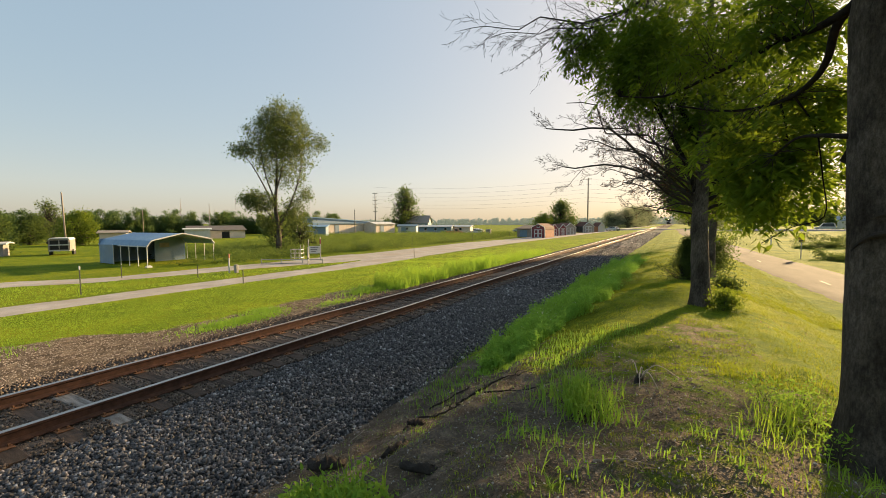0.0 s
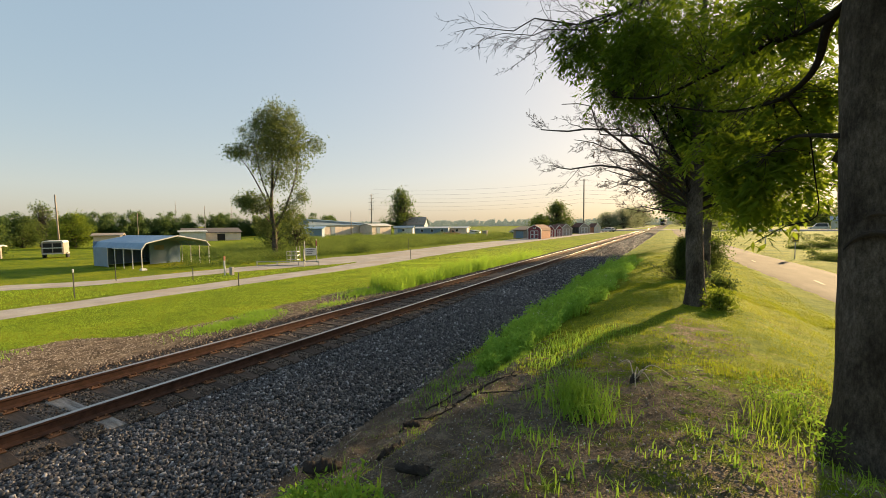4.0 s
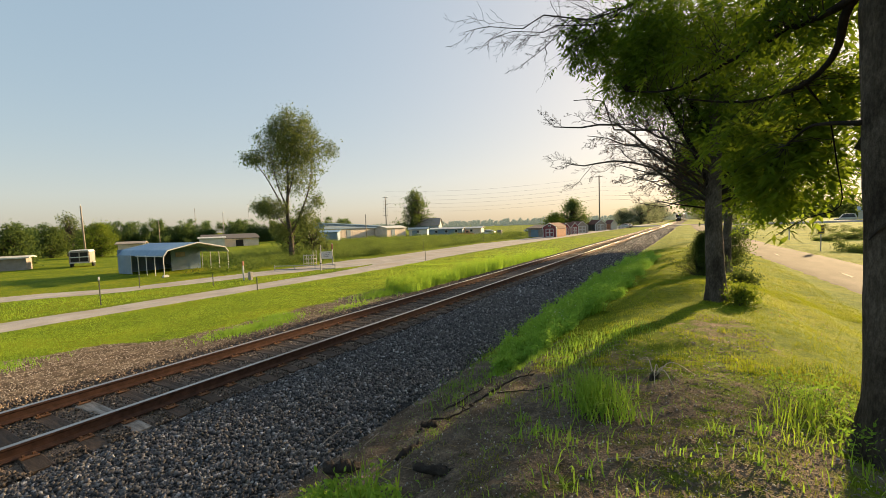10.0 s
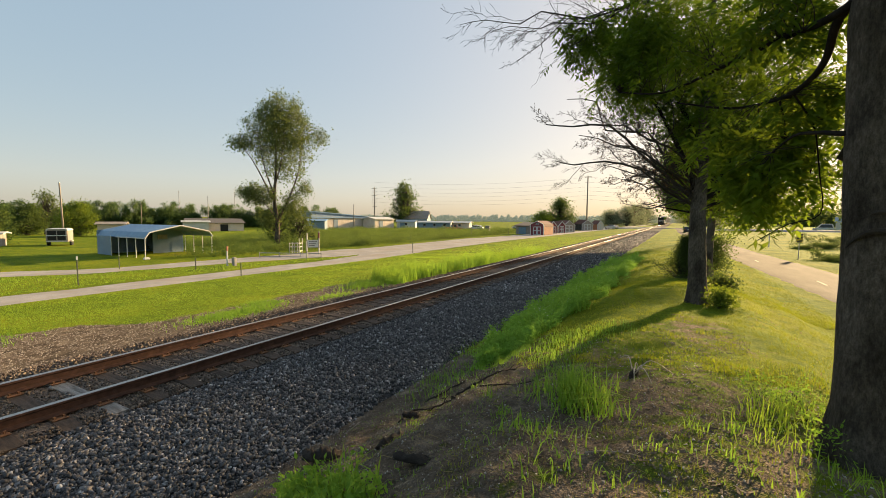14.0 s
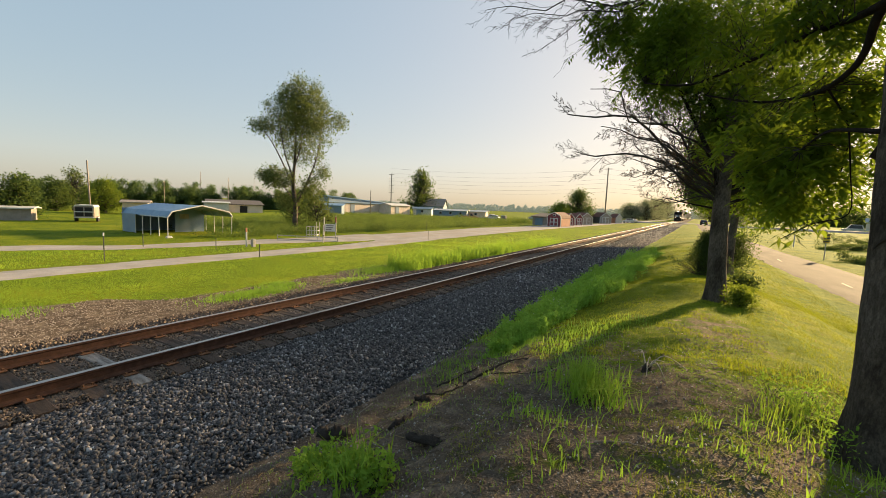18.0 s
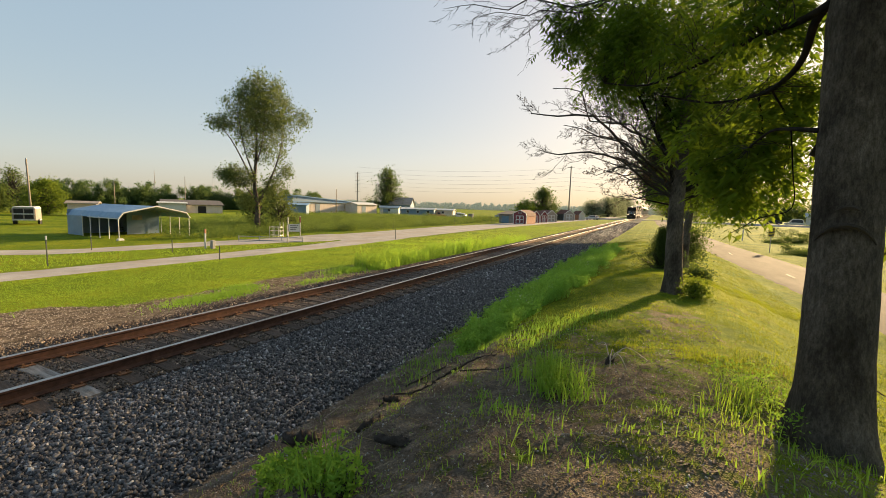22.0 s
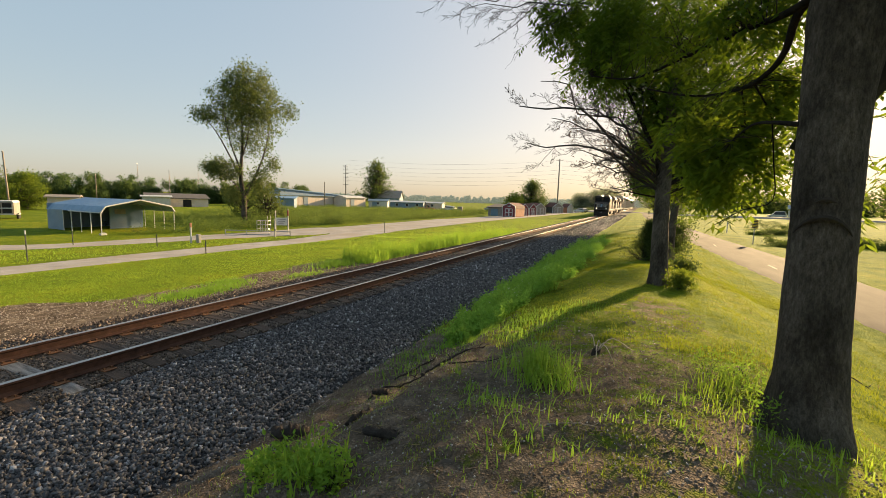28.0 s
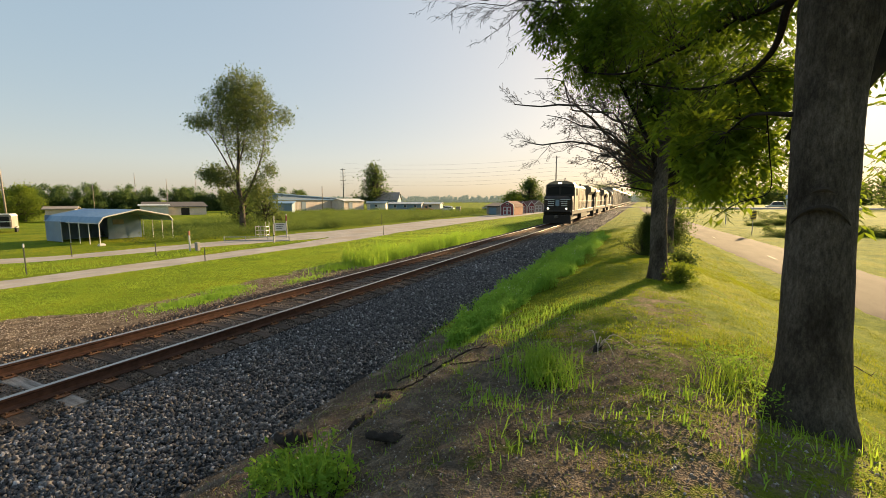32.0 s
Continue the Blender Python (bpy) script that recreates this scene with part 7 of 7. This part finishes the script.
def locomotive(lead):
    """A wide-nosed freight locomotive; its front looks along -y."""
    ob = thing("locomotive", pose(0, 300, 0), "black freight locomotive with white nose stripes and lit headlights" if lead else "black freight locomotive coupled behind another", "locomotive", "locomotives of the train")
    frame_ = boxpart("underframe", (-1.5, 1.5, 0.3, 22.0, 1.05, 1.55), M_BLACK, ob, 0.05)
    sh = Shape()
    nose = [(-1.0, 0.0), (-1.45, 0.35), (-1.5, 1.7), (1.5, 1.7), (1.45, 0.35), (1.0, 0.0)]
    lev = [(1.5, 0), (2.75, 0.0), (3.05, 0.35)]
    rows = []
    for z, k in lev:
        rows.append([(x * (1 - 0.05 * k), max(y, k + 0.1 * k) if y < 1 else y, z) for x, y in nose])
    sh.grid(rows, 0, True)
    sh.poly(rows[-1])
    part("nose", sh, M_BLACK, ob)
    sh = Shape()
    prof = [(-1.55, 1.5), (-1.55, 3.9), (-1.25, 4.45), (-0.6, 4.68), (0.6, 4.68), (1.25, 4.45), (1.55, 3.9), (1.55, 1.5)]
    sh.profile(prof, pose(0, 1.5, 0), 2.6)
    part("cab", sh, M_CABSIDE, ob)
    boxpart("cab_front", (-1.5, 1.5, 1.455, 1.5, 1.6, 4.3), M_BLACK, ob, 0.02)
    sh = Shape()
    hood = [(-1.0, 1.55), (-1.0, 4.1), (-0.75, 4.4), (0.75, 4.4), (1.0, 4.1), (1.0, 1.55)]
    sh.profile(hood, pose(0, 4.1, 0), 12.6)
    part("engine_hood", sh, M_BLACK, ob)
    sh = Shape()
    rad = [(-1.2, 1.55), (-1.2, 3.3), (-1.6, 3.75), (-1.6, 4.3), (-1.1, 4.62), (1.1, 4.62), (1.6, 4.3), (1.6, 3.75), (1.2, 3.3), (1.2, 1.55)]
    sh.profile(rad, pose(0, 16.7, 0), 4.9)
    part("radiator", sh, M_GLARE_TAN, ob)
    for y, d in ((5.2, 1.6), (8.0, 2.2), (12.0, 1.2)):
        boxpart("roof_vent", (-0.85, 0.85, y, y + d, 4.38, 4.68), M_STEEL, ob, 0.05)
    for k in range(9):
        for s in (-1, 1):
            boxpart("hood_door", (s * 1.0 - 0.03, s * 1.0 + 0.03, 4.5 + k * 1.32, 5.66 + k * 1.32, 1.8, 3.9), M_GLARE_TAN if k % 3 else M_BLACK, ob, 0.012)
    # windscreens
    for s in (-1, 1):
        sh = Shape()
        sh.poly([(x, 1.445, z) for x, z in ((s * 0.12, 3.2), (s * 1.38, 3.2), (s * 1.34, 3.95), (s * 0.12, 4.05))][::-s])
        part("windscreen", sh, M_SCREEN, ob, "dark windscreen")
        sh = Shape()
        sh.poly([(s * 1.556, y, z) for y, z in ((2.2, 3.1), (3.6, 3.1), (3.6, 3.9), (2.2, 3.9))][::s])
        part("cab_window", sh, M_GLASS, ob)
        sh = Shape()
        sh.tube([(s * 0.95, -0.12, 1.72), (s * 0.95, 0.02, 1.72)], 0.14, 12)
        ring = part("ditch_light", sh, M_GALV, ob)
        sh = Shape()
        sh.tube([(s * 0.95, -0.15, 1.72), (s * 0.95, -0.12, 1.72)], 0.07, 12)
        part("lens", sh, M_LAMP if lead else M_GLASS, ring, "lit lamp lens" if lead else "")
        for y0, y1 in ((4.2, 16.5),):
            sh = Shape()
            sh.tube([(s * 1.48, 0.6, 2.5), (s * 1.48, y1 + 4.9, 2.5)], 0.025, 5)
            part("handrail", sh, M_WHITE, ob)
            for i in range(12):
                sh = Shape()
                sh.tube([(s * 1.48, 0.6 + i * 1.85, 1.5), (s * 1.48, 0.6 + i * 1.85, 2.5)], 0.02, 5)
                part("stanchion", sh, M_WHITE, ob)
        for i in range(4):
            boxpart("step", (s * 1.2 - 0.3, s * 1.2 + 0.3, 0.15, 0.55, 0.45 + 0.28 * i, 0.5 + 0.28 * i), M_STEEL, ob, 0.01)
        boxpart("sill_stripe", (s * 1.5 - 0.012, s * 1.5 + 0.012, 0.6, 21.8, 1.47, 1.53), M_WHITE, frame_, 0, "white sill stripe")
    # white bars and a plain emblem on the nose
    for i, z in enumerate((2.62, 2.42, 2.22, 2.02)):
        for s in (-1, 1):
            a, b = sorted((s * (0.3 + 0.03 * i), s * (1.0 if i else 1.3)))
            boxpart("nose_stripe", (a, b, -0.02, 0.01, z, z + 0.07), M_WHITE, ob, 0, "white painted stripe")
    boxpart("emblem", (-0.2, 0.2, -0.018, 0.01, 2.0, 2.65), M_SIDING, ob, 0.04, "plain grey-green emblem")
    boxpart("number_board", (-0.85, 0.85, 1.41, 1.46, 4.1, 4.26), M_BARBLACK, ob, 0.02)
    sh = Shape()
    sh.tube([(0, 1.36, 4.42), (0, 1.55, 4.42)], 0.24, 14)
    head = part("headlight", sh, M_STEEL, ob)
    for s in (-0.11, 0.11):
        sh = Shape()
        sh.tube([(s, 1.33, 4.42), (s, 1.36, 4.42)], 0.08, 12)
        part("lens", sh, M_LAMP if lead else M_GLASS, head, "lit headlight lens" if lead else "")
    # plough, coupler, anticlimber, tank
    sh = Shape()
    sh.profile([(-1.45, 0.16), (-1.4, 1.05), (1.4, 1.05), (1.45, 0.16)], pose(0, -0.1, 0), 0.4)
    part("snow_plough", sh, M_BLACK, ob)
    boxpart("anticlimber", (-1.4, 1.4, -0.25, 0.4, 1.32, 1.5), M_BLACK, ob, 0.05)
    boxpart("coupler", (-0.16, 0.16, -0.65, 0.1, 0.72, 1.02), M_STEEL, ob, 0.04)
    boxpart("fuel_tank", (-1.45, 1.45, 7.8, 14.2, 0.4, 1.2), M_BLACK, ob, 0.12)
    bogie(ob, 4.4, 3, 1.85)
    bogie(ob, 17.8, 3, 1.85)
    sh = Shape()
    sh.tube([(0.3, 2.2, 4.68), (0.3, 2.7, 4.95), (0.3, 3.0, 4.9)], [0.05, 0.09, 0.05], 8)
    part("horn", sh, M_STEEL, ob)
    return ob


def autorack():
    ob = thing("autorack_car", pose(0, 300, 0), "tall pale car-carrying freight wagon with panelled sides", "freight wagon", "wagons of the train")
    boxpart("underframe", (-1.5, 1.5, 0.3, 27.3, 0.85, 1.25), M_STEEL, ob, 0.05)
    boxpart("body_core", (-1.42, 1.42, 0.35, 27.25, 1.2, 5.45), M_STEEL, ob, 0.03)
    sh = Shape()
    sh.profile([(-1.56, 5.25), (-1.3, 5.62), (0, 5.8), (1.3, 5.62), (1.56, 5.25), (1.2, 5.25), (-1.2, 5.25)], pose(0, 0.2, 0), 27.2)
    part("roof", sh, M_AUTORACK, ob)
    for s in (-1, 1):
        for i in range(16):
            y = 0.45 + i * 1.68
            boxpart("side_panel", (s * 1.5 - 0.03, s * 1.5 + 0.03, y, y + 1.58, 1.3, 5.2), M_AUTORACK, ob, 0.015)
            boxpart("rib", (s * 1.54 - 0.04, s * 1.54 + 0.04, y - 0.09, y - 0.01, 1.2, 5.25), M_AUTORACK, ob, 0)
    for y in (0.3, 27.3):
        for s in (-1, 1):
            a, b = sorted((0.03 * s, 1.4 * s))
            boxpart("end_door", (a, b, y - 0.06, y + 0.06, 1.25, 5.3), M_AUTORACK, ob, 0.03)
    bogie(ob, 3.0, 2, 1.8)
    bogie(ob, 24.6, 2, 1.8)
    return ob


lead = locomotive(True)
second = locomotive(False)
third = copy_thing(second, pose(0, 346, 0))
wagon = autorack()
train = [(lead, 0.0), (second, 22.9), (third, 45.8), (wagon, 68.9)]
for i in range(1, 7):
    train.append((copy_thing(wagon, pose(0, 400 + i * 28, 0)), 68.9 + i * 28.3))


def motions():
    # the front of the train along the track
    rows = [(0.0, 440.0), (4.0, 391.0), (8.0, 341.0), (11.0, 304.0), (14.0, 266.5), (17.0, 229.0), (19.0, 203.0), (21.0, 178.0), (23.0, 153.5), (25.0, 130.0), (27.0, 107.0), (28.0, 95.0), (29.0, 83.0), (30.0, 71.0), (31.0, 58.5), (32.0, 45.5)]
    for car_, behind in train:
        walk(car_, [(t, pose(0, y + behind, 0.02)) for t, y in rows])
    # the car on the road: comes from behind, goes on past the bend
    def at(t):
        y = 33.5 + (10.8 if t > 7.0 else 11.8) * (t - 7.0)
        if y > 150:
            k = min(1.0, (y - 150) / 18)
            far = max(0.0, y - 168)
            x, y, turn = 9.5 + 4 * k * k + far, 150 + 15 * math.sin(k * math.pi / 2), -86 * k
            return pose(x, y, 0.1, 0, 0, turn)
        p, q = zip(*((-60, 15.1), (20, 14.95), (33.5, 14.7), (39, 14.4), (44, 14.0), (49.5, 13.5), (56, 13.4), (66, 12.9), (80, 11.4), (92, 10.6), (150, 9.5)))
        x = float(np.interp(y, p, q))
        turn = float(np.interp(y, (30, 38, 44, 50, 56, 66, 92, 150), (-4, 0, 1, 12, 8, 5, 2, 0)))
        return pose(x, y, land(x, y) + 0.055, 0, 0, turn)
    walk(suv, [(t, at(t)) for t in (0.0, 3.0, 5.0, 6.0, 6.5, 7.0, 7.5, 8.0, 8.5, 9.0, 9.5, 10.0, 12.0, 15.0, 17.8, 18.4, 19.0, 19.5, 22.0, 32.0)])


motions()
